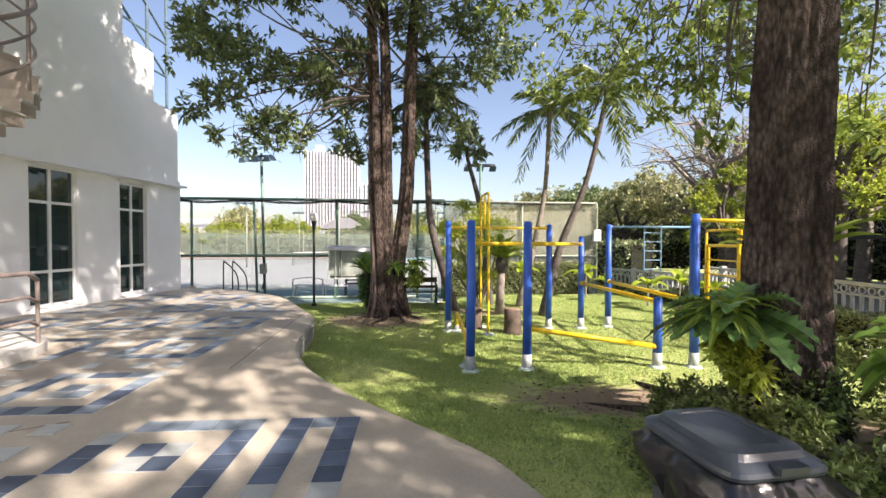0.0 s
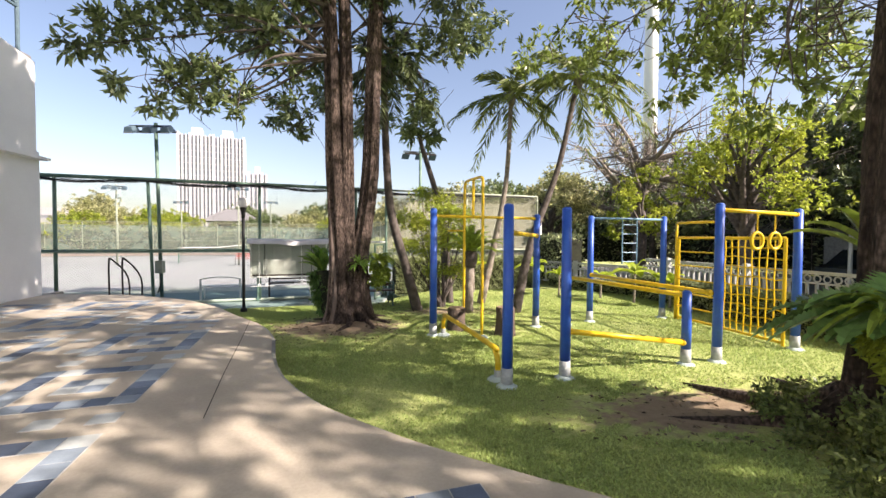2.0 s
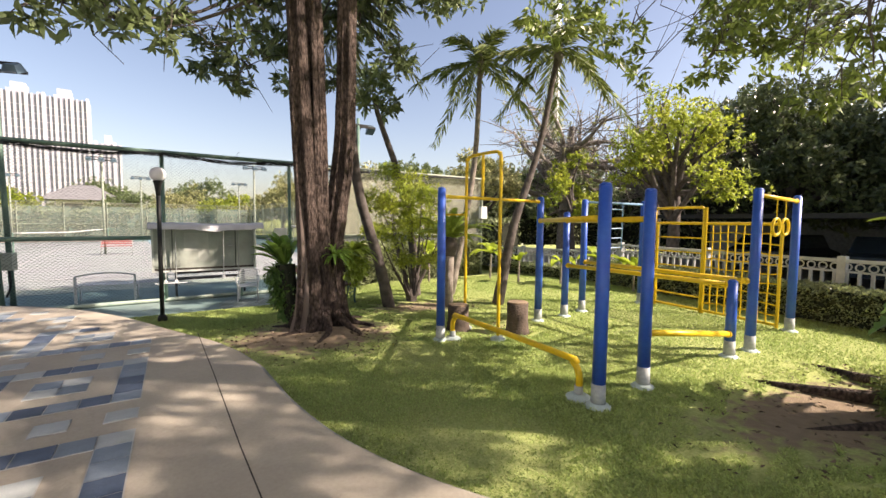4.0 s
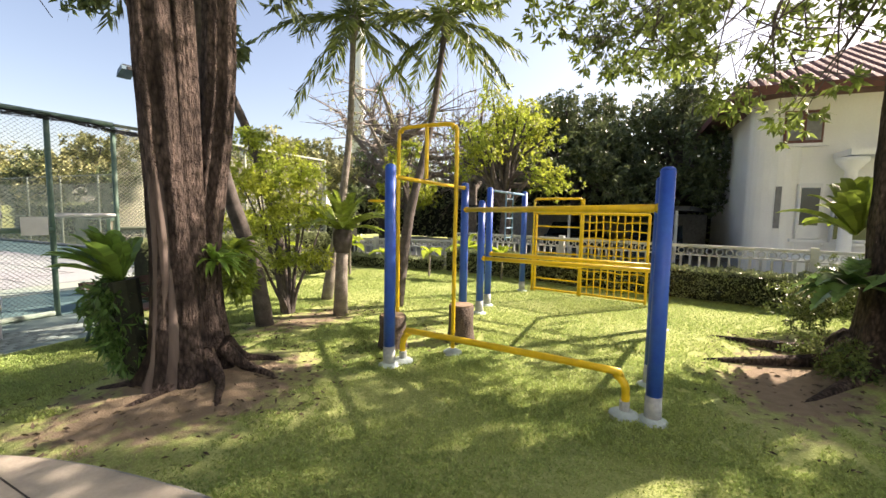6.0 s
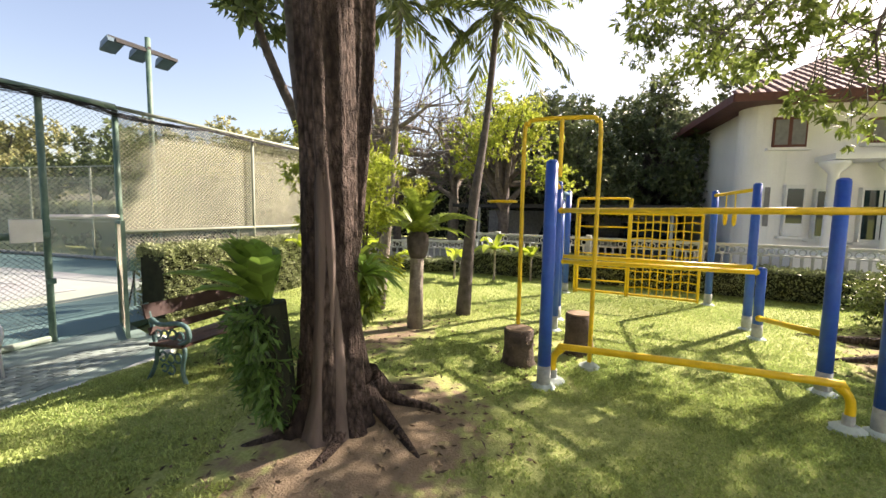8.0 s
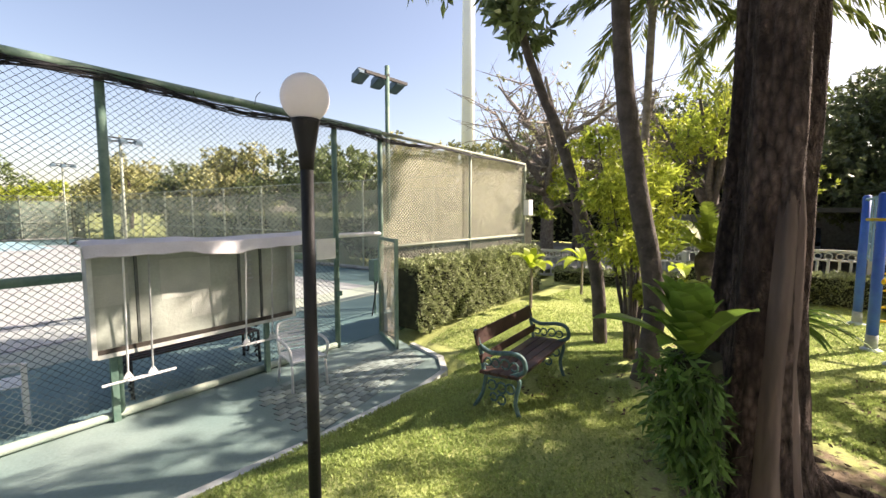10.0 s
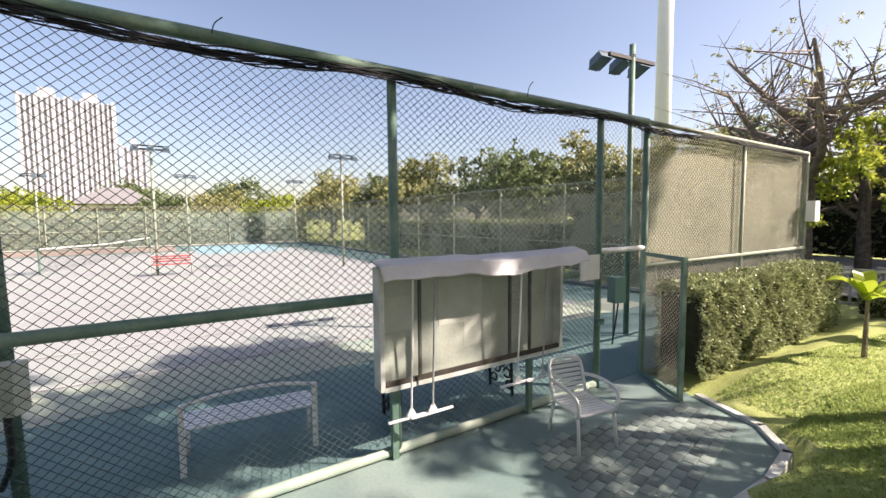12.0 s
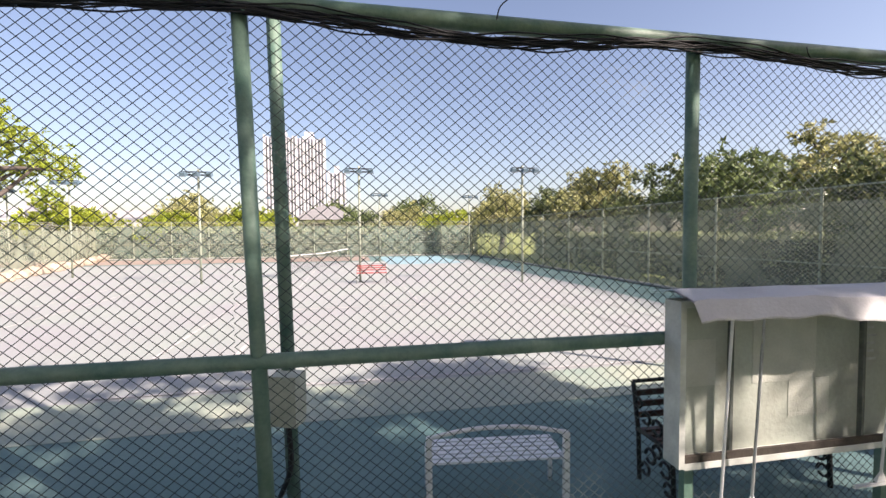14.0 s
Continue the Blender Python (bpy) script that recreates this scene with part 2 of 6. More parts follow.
M_EAVE = mat("dark_red_wood", (0.14, 0.05, 0.04), 0.6, var=0.15)
M_BAL = mat("balustrade_paint", (0.50, 0.52, 0.52), 0.7, var=0.12, scale=6)
M_TOWER = mat("tower_wall", (0.46, 0.46, 0.52), 0.9, var=0.05, scale=0.05, fine=0.5, bump=0)
M_TOWERW = mat("tower_window", (0.26, 0.27, 0.33), 0.5, var=0.1, scale=0.05, fine=0.5, bump=0)
M_CHIM = mat("white_stack", (0.72, 0.74, 0.78), 0.8, var=0.03, scale=0.3, fine=3, bump=0)
M_BIN = mat("bin_plastic", (0.055, 0.065, 0.08), 0.3, var=0.1, scale=8, fine=40, bump=0.05)
M_BAG = mat("black_bag", (0.010, 0.010, 0.012), 0.22, var=0.1, scale=14, fine=17, bump=0.4, spec=0.6, relief=0.015)
M_RED = mat("red_paint", (0.42, 0.10, 0.09), 0.6, var=0.12)
M_GREENBOX = mat("green_box", (0.05, 0.12, 0.10), 0.5, var=0.1)
M_CREAM = mat("cream_box", (0.50, 0.54, 0.44), 0.5, var=0.15)
M_GREYROOF = mat("grey_roof", (0.23, 0.23, 0.235), 0.8, var=0.15)
M_DARKROOF = mat("dark_roof", (0.03, 0.032, 0.035), 0.7, var=0.15)
M_CAR = mat("dark_car_paint", (0.02, 0.03, 0.04), 0.25, var=0.05)
M_TYRE = mat("tyre_rubber", (0.02, 0.02, 0.02), 0.8, var=0.1)


def ground_mat():
    """Lawn with worn bare earth round the trees and under the bars; plain earth elsewhere."""
    m = bpy.data.materials.new("lawn_ground")
    m.use_nodes = True
    nt = m.node_tree
    n, l = nt.nodes, nt.links
    b = n["Principled BSDF"]
    b.inputs["Roughness"].default_value = 0.95
    b.inputs["Specular IOR Level"].default_value = 0.15
    tc = n.new("ShaderNodeTexCoord")
    worn = n.new("ShaderNodeAttribute")
    worn.attribute_name = "worn"

    def tex(scale, detail=4):
        t = n.new("ShaderNodeTexNoise")
        t.inputs["Scale"].default_value, t.inputs["Detail"].default_value = scale, detail
        l.new(tc.outputs["Object"], t.inputs["Vector"])
        return t

    def mixc(f, a, c):
        x = n.new("ShaderNodeMix")
        x.data_type = "RGBA"
        l.new(f, x.inputs[0])
        for i, v in ((6, a), (7, c)):
            if isinstance(v, tuple):
                x.inputs[i].default_value = (*v, 1)
            else:
                l.new(v, x.inputs[i])
        return x.outputs[2]

    g = mixc(tex(1.6).outputs["Fac"], (0.38, 0.45, 0.16), (0.60, 0.61, 0.29))
    g = mixc(tex(45).outputs["Fac"], (0.17, 0.22, 0.05), g)
    e = mixc(tex(9).outputs["Fac"], (0.17, 0.125, 0.085), (0.33, 0.26, 0.18))
    add = n.new("ShaderNodeMath")
    add.operation = "ADD"
    l.new(worn.outputs["Fac"], add.inputs[0])
    l.new(tex(7).outputs["Fac"], add.inputs[1])
    mr = n.new("ShaderNodeMapRange")
    mr.inputs["From Min"].default_value, mr.inputs["From Max"].default_value = 0.9, 1.15
    l.new(add.outputs[0], mr.inputs["Value"])
    l.new(mixc(mr.outputs[0], g, e), b.inputs["Base Color"])
    bp = n.new("ShaderNodeBump")
    bp.inputs["Strength"].default_value, bp.inputs["Distance"].default_value = 0.6, 0.03
    l.new(tex(60).outputs["Fac"], bp.inputs["Height"])
    l.new(bp.outputs[0], b.inputs["Normal"])
    return m


M_GROUND = ground_mat()


# ---- building blocks ----
class Shape:
    """Vertices and faces gathered for one mesh."""

    def __init__(self):
        self.v, self.f, self.n = [], [], 0

    def add(self, v, f):
        k = self.n
        self.v.extend(v)
        self.f.extend([tuple(i + k for i in q) for q in f])
        self.n += len(v)
        return self

    def box(self, c, s, rz=0.0, top=1.0, rx=0.0, ry=0.0):
        m = pose(*c, rx, ry, rz)
        x, y, z = s[0] / 2, s[1] / 2, s[2] / 2
        p = [(-x, -y, -z), (x, -y, -z), (x, y, -z), (-x, y, -z)]
        p += [(a * top, b * top, z) for a, b, _ in p]
        return self.add([tuple(m @ Vector(q)) for q in p], [(0, 3, 2, 1), (4, 5, 6, 7), (0, 1, 5, 4), (1, 2, 6, 5), (2, 3, 7, 6), (3, 0, 4, 7)])

    def tube(self, pts, r, n=8, caps=True):
        pts = [Vector(p) for p in pts]
        rs = r if isinstance(r, (list, tuple)) else [r] * len(pts)
        v, f = [], []
        side = None
        for i, p in enumerate(pts):
            d = (pts[min(i + 1, len(pts) - 1)] - pts[max(i - 1, 0)]).normalized()
            if side is None:
                side = d.cross(Vector((0, 0, 1)) if abs(d.z) < 0.9 else Vector((1, 0, 0))).normalized()
            else:
                side = (side - d * side.dot(d)).normalized()
            up = d.cross(side)
            for k in range(n):
                a = 2 * math.pi * k / n
                v.append(tuple(p + (side * math.cos(a) + up * math.sin(a)) * rs[i]))
        for i in range(len(pts) - 1):
            for k in range(n):
                a, b = i * n + k, i * n + (k + 1) % n
                f.append((a, b, b + n, a + n))
        if caps:
            f.append(tuple(range(n - 1, -1, -1)))
            f.append(tuple((len(pts) - 1) * n + k for k in range(n)))
        return self.add(v, f)

    def lathe(self, c, prof, n=16):
        v, f = [], []
        for r, z in prof:
            for k in range(n):
                a = 2 * math.pi * k / n
                v.append((c[0] + r * math.cos(a), c[1] + r * math.sin(a), c[2] + z))
        for i in range(len(prof) - 1):
            for k in range(n):
                a, b = i * n + k, i * n + (k + 1) % n
                f.append((a, b, b + n, a + n))
        f.append(tuple(range(n - 1, -1, -1)))
        f.append(tuple((len(prof) - 1) * n + k for k in range(n)))
        return self.add(v, f)

    def prism(self, plan, z0, z1):
        n = len(plan)
        v = [(x, y, z0) for x, y in plan] + [(x, y, z1) for x, y in plan]
        f = [tuple(range(n - 1, -1, -1)), tuple(range(n, 2 * n))]
        f += [(i, (i + 1) % n, n + (i + 1) % n, n + i) for i in range(n)]
        return self.add(v, f)

    def mesh(self, name, material, smooth=False):
        me = bpy.data.meshes.new(name)
        me.from_pydata(self.v, [], self.f)
        me.materials.append(material)
        if smooth:
            me.polygons.foreach_set("use_smooth", [True] * len(me.polygons))
        me.update()
        return me


def part(name, shape, material, parent=None, label="", smooth=False, kind="", category="", group=""):
    ob = new(name, shape.mesh(name, material, smooth) if isinstance(shape, Shape) else shape)
    if parent:
        ob.parent = parent
    return tagged(ob, label, category, group, kind)


def thing(name, label, category, group="", at=(0, 0, 0), rz=0.0):
    ob = new(name)
    ob.matrix_basis = pose(*at, 0, 0, rz)
    ob.empty_display_size = 0.2
    return tagged(ob, label, category, group)


def quads_mesh(name, quads, material):
    """One mesh from an (n, 4, 3) array of corners, quickly."""
    n = len(quads)
    me = bpy.data.meshes.new(name)
    me.vertices.add(4 * n)
    me.vertices.foreach_set("co", np.asarray(quads, dtype=np.float32).ravel())
    me.loops.add(4 * n)
    me.loops.foreach_set("vertex_index", np.arange(4 * n, dtype=np.int32))
    me.polygons.add(n)
    me.polygons.foreach_set("loop_start", np.arange(0, 4 * n, 4, dtype=np.int32))
    me.materials.append(material)
    me.update(calc_edges=True)
    return me


def unit(v):
    return v / np.maximum(np.linalg.norm(v, axis=-1, keepdims=True), 1e-6)


def leaf_quads(rng, base, way, length, width, curl=0.15):
    """Pointed leaves from arrays of base points and directions."""
    n = len(base)
    way = unit(way)
    side = unit(np.cross(way, rng.normal(size=(n, 3))))
    nor = np.cross(way, side)
    L = length * rng.uniform(0.7, 1.25, (n, 1))
    W = width * rng.uniform(0.8, 1.2, (n, 1))
    mid = base + way * L * 0.5 + nor * L * curl
    return np.stack([base, mid + side * W / 2, base + way * L, mid - side * W / 2], axis=1)


def clump_leaves(rng, clumps, per, length, width, whorl=9, droop=0.3):
    """Leaves in whorls at twig ends spread through soft ellipsoids (x, y, z, r, squash)."""
    out = []
    for x, y, z, r, sq in clumps:
        k = max(3, int(per * r * r))
        d = unit(rng.normal(size=(k, 3))) * (rng.uniform(0.15, 1, (k, 1)) ** 0.5)
        d *= 0.75 + 0.35 * np.sin(d[:, :1] * 5 + x) * np.cos(d[:, 1:2] * 6 + y)
        tips = np.array([x, y, z]) + d * np.array([r, r, r * sq])
        tw = np.repeat(tips, whorl, axis=0)
        way = rng.normal(size=(len(tw), 3)) + np.repeat(unit(d) * 0.6, whorl, axis=0)
        way[:, 2] -= droop
        out.append(leaf_quads(rng, tw + rng.normal(scale=0.02, size=tw.shape), way, length, width))
    return np.concatenate(out)


def spline(pts, n):
    """Catmull-Rom through points."""
    p = [Vector(q) for q in pts]
    p = [2 * p[0] - p[1]] + p + [2 * p[-1] - p[-2]]
    out = []
    for i in range(1, len(p) - 2):
        for k in range(n):
            t = k / n
            a, b, c, d = p[i - 1:i + 3]
            out.append(0.5 * ((2 * b) + (c - a) * t + (2 * a - 5 * b + 4 * c - d) * t * t + (3 * b - a - 3 * c + d) * t ** 3))
    return out + [p[-2]]


# ---- ground ----
EDGE = [(2.6, 0.2), (2.0, 1.6), (1.07, 3.03), (0.75, 3.48), (0.04, 4.06), (-0.62, 4.63), (-1.25, 5.33), (-1.68, 6.07), (-1.92, 6.79), (-2.05, 7.4), (-2.17, 7.93), (-2.5, 8.75), (-3.06, 9.59), (-3.8, 10.7), (-4.72, 11.71), (-5.6, 12.3), (-6.79, 12.87), (-8.15, 13.1)]
PATIO = [(p.x, p.y) for p in spline([(*q, 0) for q in EDGE], 5)] + [(-8.15, 13.6), (-8.3, 13.6), (-8.3, -4.0), (4.5, -4.0), (3.2, -1.0)]


def fence_y(x):
    return 15.409 + 0.155 * x


def smooth01(v):
    v = np.clip(v, 0, 1)
    return v * v * (3 - 2 * v)


def ground_z(x, y):
    near = 0.22 * smooth01((5.6 - y) / 2.4) * smooth01((7.0 - x) / 1.5)
    low = smooth01((y - (12.3 + 0.12 * x)) / 1.0) * 0.2 * smooth01((1.2 - x) / 1.5)
    z = near - low
    z = z - 0.16 * smooth01((y - (fence_y(x) - 1.25)) / 0.5)
    z = z + 0.09 * np.exp(-((x + 1.15) ** 2 + (y - 10.1) ** 2) / 0.8)
    apron = (y > 12.93 + 0.1 * (x + 3.9)) & (x < -0.25)
    z = np.where(apron, -0.42, z)
    court = y > fence_y(x) + 0.0
    z = np.where(court, -0.42, z)
    return np.where((x < -6.5) | (x > 9) | (y < -4), np.where(court | (x < -6.5), -0.42, 0.0), z)


def grid_axis(lo, hi, step, far):
    inner = np.arange(lo, hi + 1e-6, step)
    out = np.array([12, 30, 80, 200, 500, far])
    return np.concatenate([lo - out[::-1], inner, hi + out])


xs, ys = grid_axis(-9, 9, 0.12, 1500), grid_axis(-4, 17, 0.12, 1500)
gx, gy = np.meshgrid(xs, ys)
gz = ground_z(gx, gy) + 0.012 * np.sin(gx * 2.1 + gy) * np.sin(gy * 1.7 - gx)


def worn_at(x, y):
    w = 0.95 * np.exp(-((x + 1.35) ** 2 / 1.9 + (y - 9.6) ** 2 / 0.9))
    w = np.maximum(w, 0.9 * np.exp(-((x - 2.4) ** 2 / 2.2 + (y - 5.2) ** 2 / 0.5)))
    w = np.maximum(w, 1.0 * np.exp(-((x - 3.6) ** 2 + (y - 4.4) ** 2) / 1.6))
    w = np.maximum(w, 0.7 * np.exp(-((x - 0.9) ** 2 / 2.2 + (y - 11.0) ** 2 / 0.5)))
    w = np.maximum(w, 0.45 * np.exp(-((x - 1.2) ** 2 / 1.6 + (y - 9.0) ** 2 / 0.5)))
    w = np.maximum(w, 0.35 * np.exp(-((x + 0.5) ** 2 / 0.8 + (y - 12.1) ** 2 / 0.4)))
    return w + 0.3 * np.exp(-((y - 14.5 - 0.155 * x) ** 2) / 0.1) * (x > -0.4)


nx_, ny_ = len(xs), len(ys)
idx = np.arange(nx_ * ny_).reshape(ny_, nx_)
faces = np.stack([idx[:-1, :-1], idx[:-1, 1:], idx[1:, 1:], idx[1:, :-1]], -1).reshape(-1, 4)
me = bpy.data.meshes.new("ground")
me.from_pydata(np.stack([gx, gy, gz], -1).reshape(-1, 3).tolist(), [], faces.tolist())
at = me.attributes.new("worn", "FLOAT", "POINT")
at.data.foreach_set("value", worn_at(gx, gy).ravel().astype(np.float32))
me.materials.append(M_GROUND)
me.polygons.foreach_set("use_smooth", [True] * len(me.polygons))
tagged(new("ground", me), "short green lawn with bare worn patches under the trees", kind="structure")

part("patio", Shape().prism(PATIO[::-1], -0.4, 0.28), M_CONC, kind="structure", label="sandy beige concrete patio with a curving raised edge")
kerb = Shape()
kp = [(p.x, p.y) for p in spline([(*q, 0) for q in EDGE[5:]], 6)]
for a, b in zip(kp, kp[1:]):
    d = Vector((b[0] - a[0], b[1] - a[1], 0))
    kerb.box(((a[0] + b[0]) / 2 + d.y / d.length * 0.02, (a[1] + b[1]) / 2 - d.x / d.length * 0.02, 0.0), (d.length + 0.005, 0.05, 0.5), math.degrees(math.atan2(d.y, d.x)))
part("kerb", kerb, M_KERB, kind="structure", label="grey mortar edge of the raised patio")

# apron in front of the court fence, court floors
APRON = [(-8.15, 13.1), (-8.15, fence_y(-8.15)), (-0.1, fence_y(-0.1)), (-0.25, 14.6), (-0.36, 13.75), (-0.66, 13.35), (-1.25, 13.17), (-2.79, 12.99), (-3.92, 12.9), (-5.3, 12.6), (-5.0, 12.2), (-6.0, 12.4), (-6.79, 12.80)]
part("pavement", Shape().prism(APRON[::-1], -0.45, -0.235), M_WALK, kind="structure", label="green painted concrete walk beside the court fence")
kb = Shape()
line = [(-5.2, 12.62), (-3.92, 12.93), (-2.79, 12.99), (-1.25, 13.17), (-0.66, 13.35), (-0.34, 13.75), (-0.22, 14.5)]
for a, b in zip(line, line[1:]):
    d = Vector((b[0] - a[0], b[1] - a[1], 0))
    kb.box(((a[0] + b[0]) / 2, (a[1] + b[1]) / 2, -0.27), (d.length + 0.04, 0.08, 0.14), math.degrees(math.atan2(d.y, d.x)))
part("kerb", kb, M_KERBW, kind="structure", label="low white-painted kerb between walk and lawn")


def court_pt(u, v, z=-0.24):
    """u metres along the fence from its near corner post, v metres into the courts."""
    c, s = 0.988, 0.153
    return (5.4 + u * c - v * s * 1.25, 16.25 + u * s + v * c, z)


def court_quad(u0, u1, v0, v1, z):
    return [court_pt(u0, v0, z), court_pt(u1, v0, z), court_pt(u1, v1, z), court_pt(u0, v1, z)]


def slab(shape, u0, u1, v0, v1, z, h=0.004):
    q = court_quad(u0, u1, v0, v1, z)
    shape.add(q + [(a, b, c - h) for a, b, c in q], [(0, 1, 2, 3), (7, 6, 5, 4), (0, 4, 5, 1), (1, 5, 6, 2), (2, 6, 7, 3), (3, 7, 4, 0)])


fl = Shape()
slab(fl, -60, 0, 0, 37, -0.23, 0.1)
part("floor", fl, M_COURT, kind="structure", label="grey-green hard tennis court surface")
fl = Shape()
for k in range(4):
    u1 = -4.0 - 15.5 * k
    slab(fl, u1 - 13.9, u1 + 1.6, 3.6, 30.0, -0.222)
part("floor", fl, M_COURTIN, kind="structure", label="faded lilac-grey tennis court playing area")
fl = Shape()
slab(fl, -60, -1.2, 2.5, 3.6, -0.222)
part("floor", fl, M_COURTWORN, kind="structure", label="pale worn strip of green court paint behind the baseline")
fl = Shape()
slab(fl, -9, -3.6, 26.5, 35.5, -0.214)
part("floor", fl, M_COURTBLUE, kind="structure", label="bright blue painted patch of court")
fl = Shape()
slab(fl, -40, -10, 31, 36.5, -0.214)
part("floor", fl, M_CLAY, kind="structure", label="reddish clay strip beyond the courts")
ln = Shape()
for k in range(4):
    u1 = -4.0 - 15.5 * k
    for a, b, c, d in ((u1 - 11, u1, 3.68, 3.74), (u1 - 11, u1, 5.4, 5.48), (u1 - 11, u1, 28.1, 28.2), (u1 - 0.07, u1, 5.4, 28.2), (u1 - 11, u1 - 10.93, 5.4, 28.2), (u1 - 1.44, u1 - 1.37, 4.4, 28.2), (u1 - 9.63, u1 - 9.56, 4.4, 28.2), (u1 - 9.6, u1 - 1.4, 9.9, 9.97), (u1 - 9.6, u1 - 1.4, 22.7, 22.77), (u1 - 5.53, u1 - 5.47, 9.9, 22.7)):
        slab(ln, a, b, c, d, -0.206)
part("trim", ln, M_LINEW, kind="structure", label="white court marking lines")


# ---- white building beside the patio ----
WX = -8.12
wins = [(8.34, 9.5, 0.36, 3.32), (10.55, 11.6, 0.36, 3.25)]
bld = thing("building", "white rendered two-storey building with tall green-glazed windows beside the patio", "building")
w = Shape()
w.box((WX - 0.15, (-4 + 8.42) / 2, 1.9), (0.3, 12.42, 3.3))
w.box((WX - 0.15, (9.47 + 10.62) / 2, 1.9), (0.3, 1.15, 3.3))
w.box((WX - 0.15, (11.52 + 12.85) / 2, 1.9), (0.3, 1.33, 3.3))
for a, b, z0, z1 in wins:
    w.box((WX - 0.15, (a + b) / 2, (0.25 + z0) / 2), (0.3, b - a, z0 - 0.25))
    w.box((WX - 0.15, (a + b) / 2, (z1 + 3.55) / 2), (0.3, b - a, 3.55 - z1))
part("lower_wall", w, M_WALL, bld)
w = Shape()
step = [(-4, 3.4), (12.56, 3.4), (12.56, 5.46), (11.62, 5.6), (11.62, 6.9), (10.6, 6.92), (10.6, 9.5), (-4, 9.5)]
v = [(WX - 0.3, y, z) for y, z in step] + [(WX + 0.14, y, z) for y, z in step]
n = len(step)
w.add(v, [tuple(range(n - 1, -1, -1)), tuple(range(n, 2 * n))] + [(i, (i + 1) % n, n + (i + 1) % n, n + i) for i in range(n)])
part("upper_wall", w, M_WALL, bld)
w = Shape().box((WX + 0.02, 4.4, 3.385), (0.36, 17.0, 0.06))
part("ledge", w, M_WALL, bld)
w = Shape().box((WX - 2.3, 12.7, 2.9), (4.0, 0.3, 5.3)).box((WX - 2.3, -3.9, 4.5), (4.0, 0.3, 9.4)).box((WX - 4.3, 4.4, 2.9), (0.3, 17, 5.3))
part("side_wall", w, M_WALL, bld)
part("roof", Shape().box((WX - 2.3, 4.4, 5.6), (4.3, 17, 0.2)), M_GREYROOF, bld)
room = Shape().box((WX - 3.0, 4.4, 0.2), (2.4, 16, 0.1))
part("inner_floor", room, M_GREYROOF, bld)
for a, b, z0, z1 in wins:
    win = thing("window", "tall white-framed window of dark green glass panes", "")
    win.parent = bld
    fr = Shape()
    xm = WX - 0.12
    zs = [z0, z0 + 0.74, z0 + 2.2, z1]
    mid = (a + b) / 2
    for y in (a + 0.03, mid, b - 0.03):
        fr.box((xm, y, (z0 + z1) / 2), (0.08, 0.06, z1 - z0 - 0.002))
    for z in (z0 + 0.03, zs[1], zs[2], z1 - 0.03):
        for ya, yb in ((a + 0.06, mid - 0.03), (mid + 0.03, b - 0.06)):
            fr.box((xm, (ya + yb) / 2, z), (0.08, yb - ya, 0.06))
    part("window_frame", fr, M_FRAME, win)
    for z, zz in zip(zs, zs[1:]):
        for ya, yb in ((a + 0.06, mid - 0.03), (mid + 0.03, b - 0.06)):
            part("pane", Shape().box((xm, (ya + yb) / 2, (z + zz) / 2), (0.012, yb - ya, zz - z - 0.06)), M_GLASS, win)
    part("window_sill", Shape().box((WX + 0.05, mid, z0 - 0.045), (0.16, b - a + 0.1, 0.05)), M_WALL, win)

# roof edge steel frame
sf = thing("steel_frame", "dark blue-grey steel mesh guard frame above the stepped roof edge", "frame")
for y, z0, z1 in ((12.4, 5.5, 9.6), (11.66, 6.9, 8.3), (10.64, 6.95, 9.6)):
    part("upright", Shape().tube([(WX - 0.06, y, z0), (WX - 0.06, y, z1)], 0.04), M_STEELB, sf)
for z, y0 in ((6.55, 11.65), (7.5, 10.64), (9.0, 10.64), (5.58, 11.65)):
    part("rail", Shape().tube([(WX - 0.06, y0, z), (WX - 0.06, 12.4, z)], 0.034), M_STEELB, sf)
for z in (9.0, 7.9):
    part("brace", Shape().tube([(WX - 0.06, 10.64, z), (WX - 0.06, 12.4, z - 1.35)], 0.034), M_STEELB, sf)

# spiral staircase at the wall
st = thing("spiral_staircase", "brown stone spiral staircase with curved metal railings beside the white building", "staircase")
CX, CY, R = -5.98, 5.05, 1.2
part("column", Shape().tube([(CX, CY, 0.28), (CX, CY, 6.0)], 0.14, 14), M_WALL, st, smooth=True)
tread = Shape()
rl = {k: [] for k in (0.35, 0.7, 1.0)}
n = 40
for i in range(n):
    a0 = radians(-205 + i * 13)
    z = 0.45 + i * 0.18
    plan = [(CX + r * math.cos(a0 + da), CY + r * math.sin(a0 + da)) for r, da in ((0.12, 0), (R, 0), (R, radians(8)), (R, radians(16)), (0.12, radians(16)))]
    s = Shape().prism(plan, z - 0.17, z - 0.02)
    tr_ = part("tread", s, M_STAIR, st)
    if i < 26:
        part("nosing", Shape().tube([(CX + R * math.cos(a0 + radians(d)), CY + R * math.sin(a0 + radians(d)), z - 0.025) for d in (0, 4, 8, 12, 16)], 0.022, 6), M_STEP, tr_, "pale worn tread edge")
    for k in rl:
        rl[k].append((CX + (R - 0.04) * math.cos(a0), CY + (R - 0.04) * math.sin(a0), z + k))
for k in rl:
    part("handrail" if k == 1.0 else "rail", Shape().tube(spline(rl[k], 2), 0.032 if k == 1.0 else 0.02, 7), M_RAILBR, st, smooth=True)
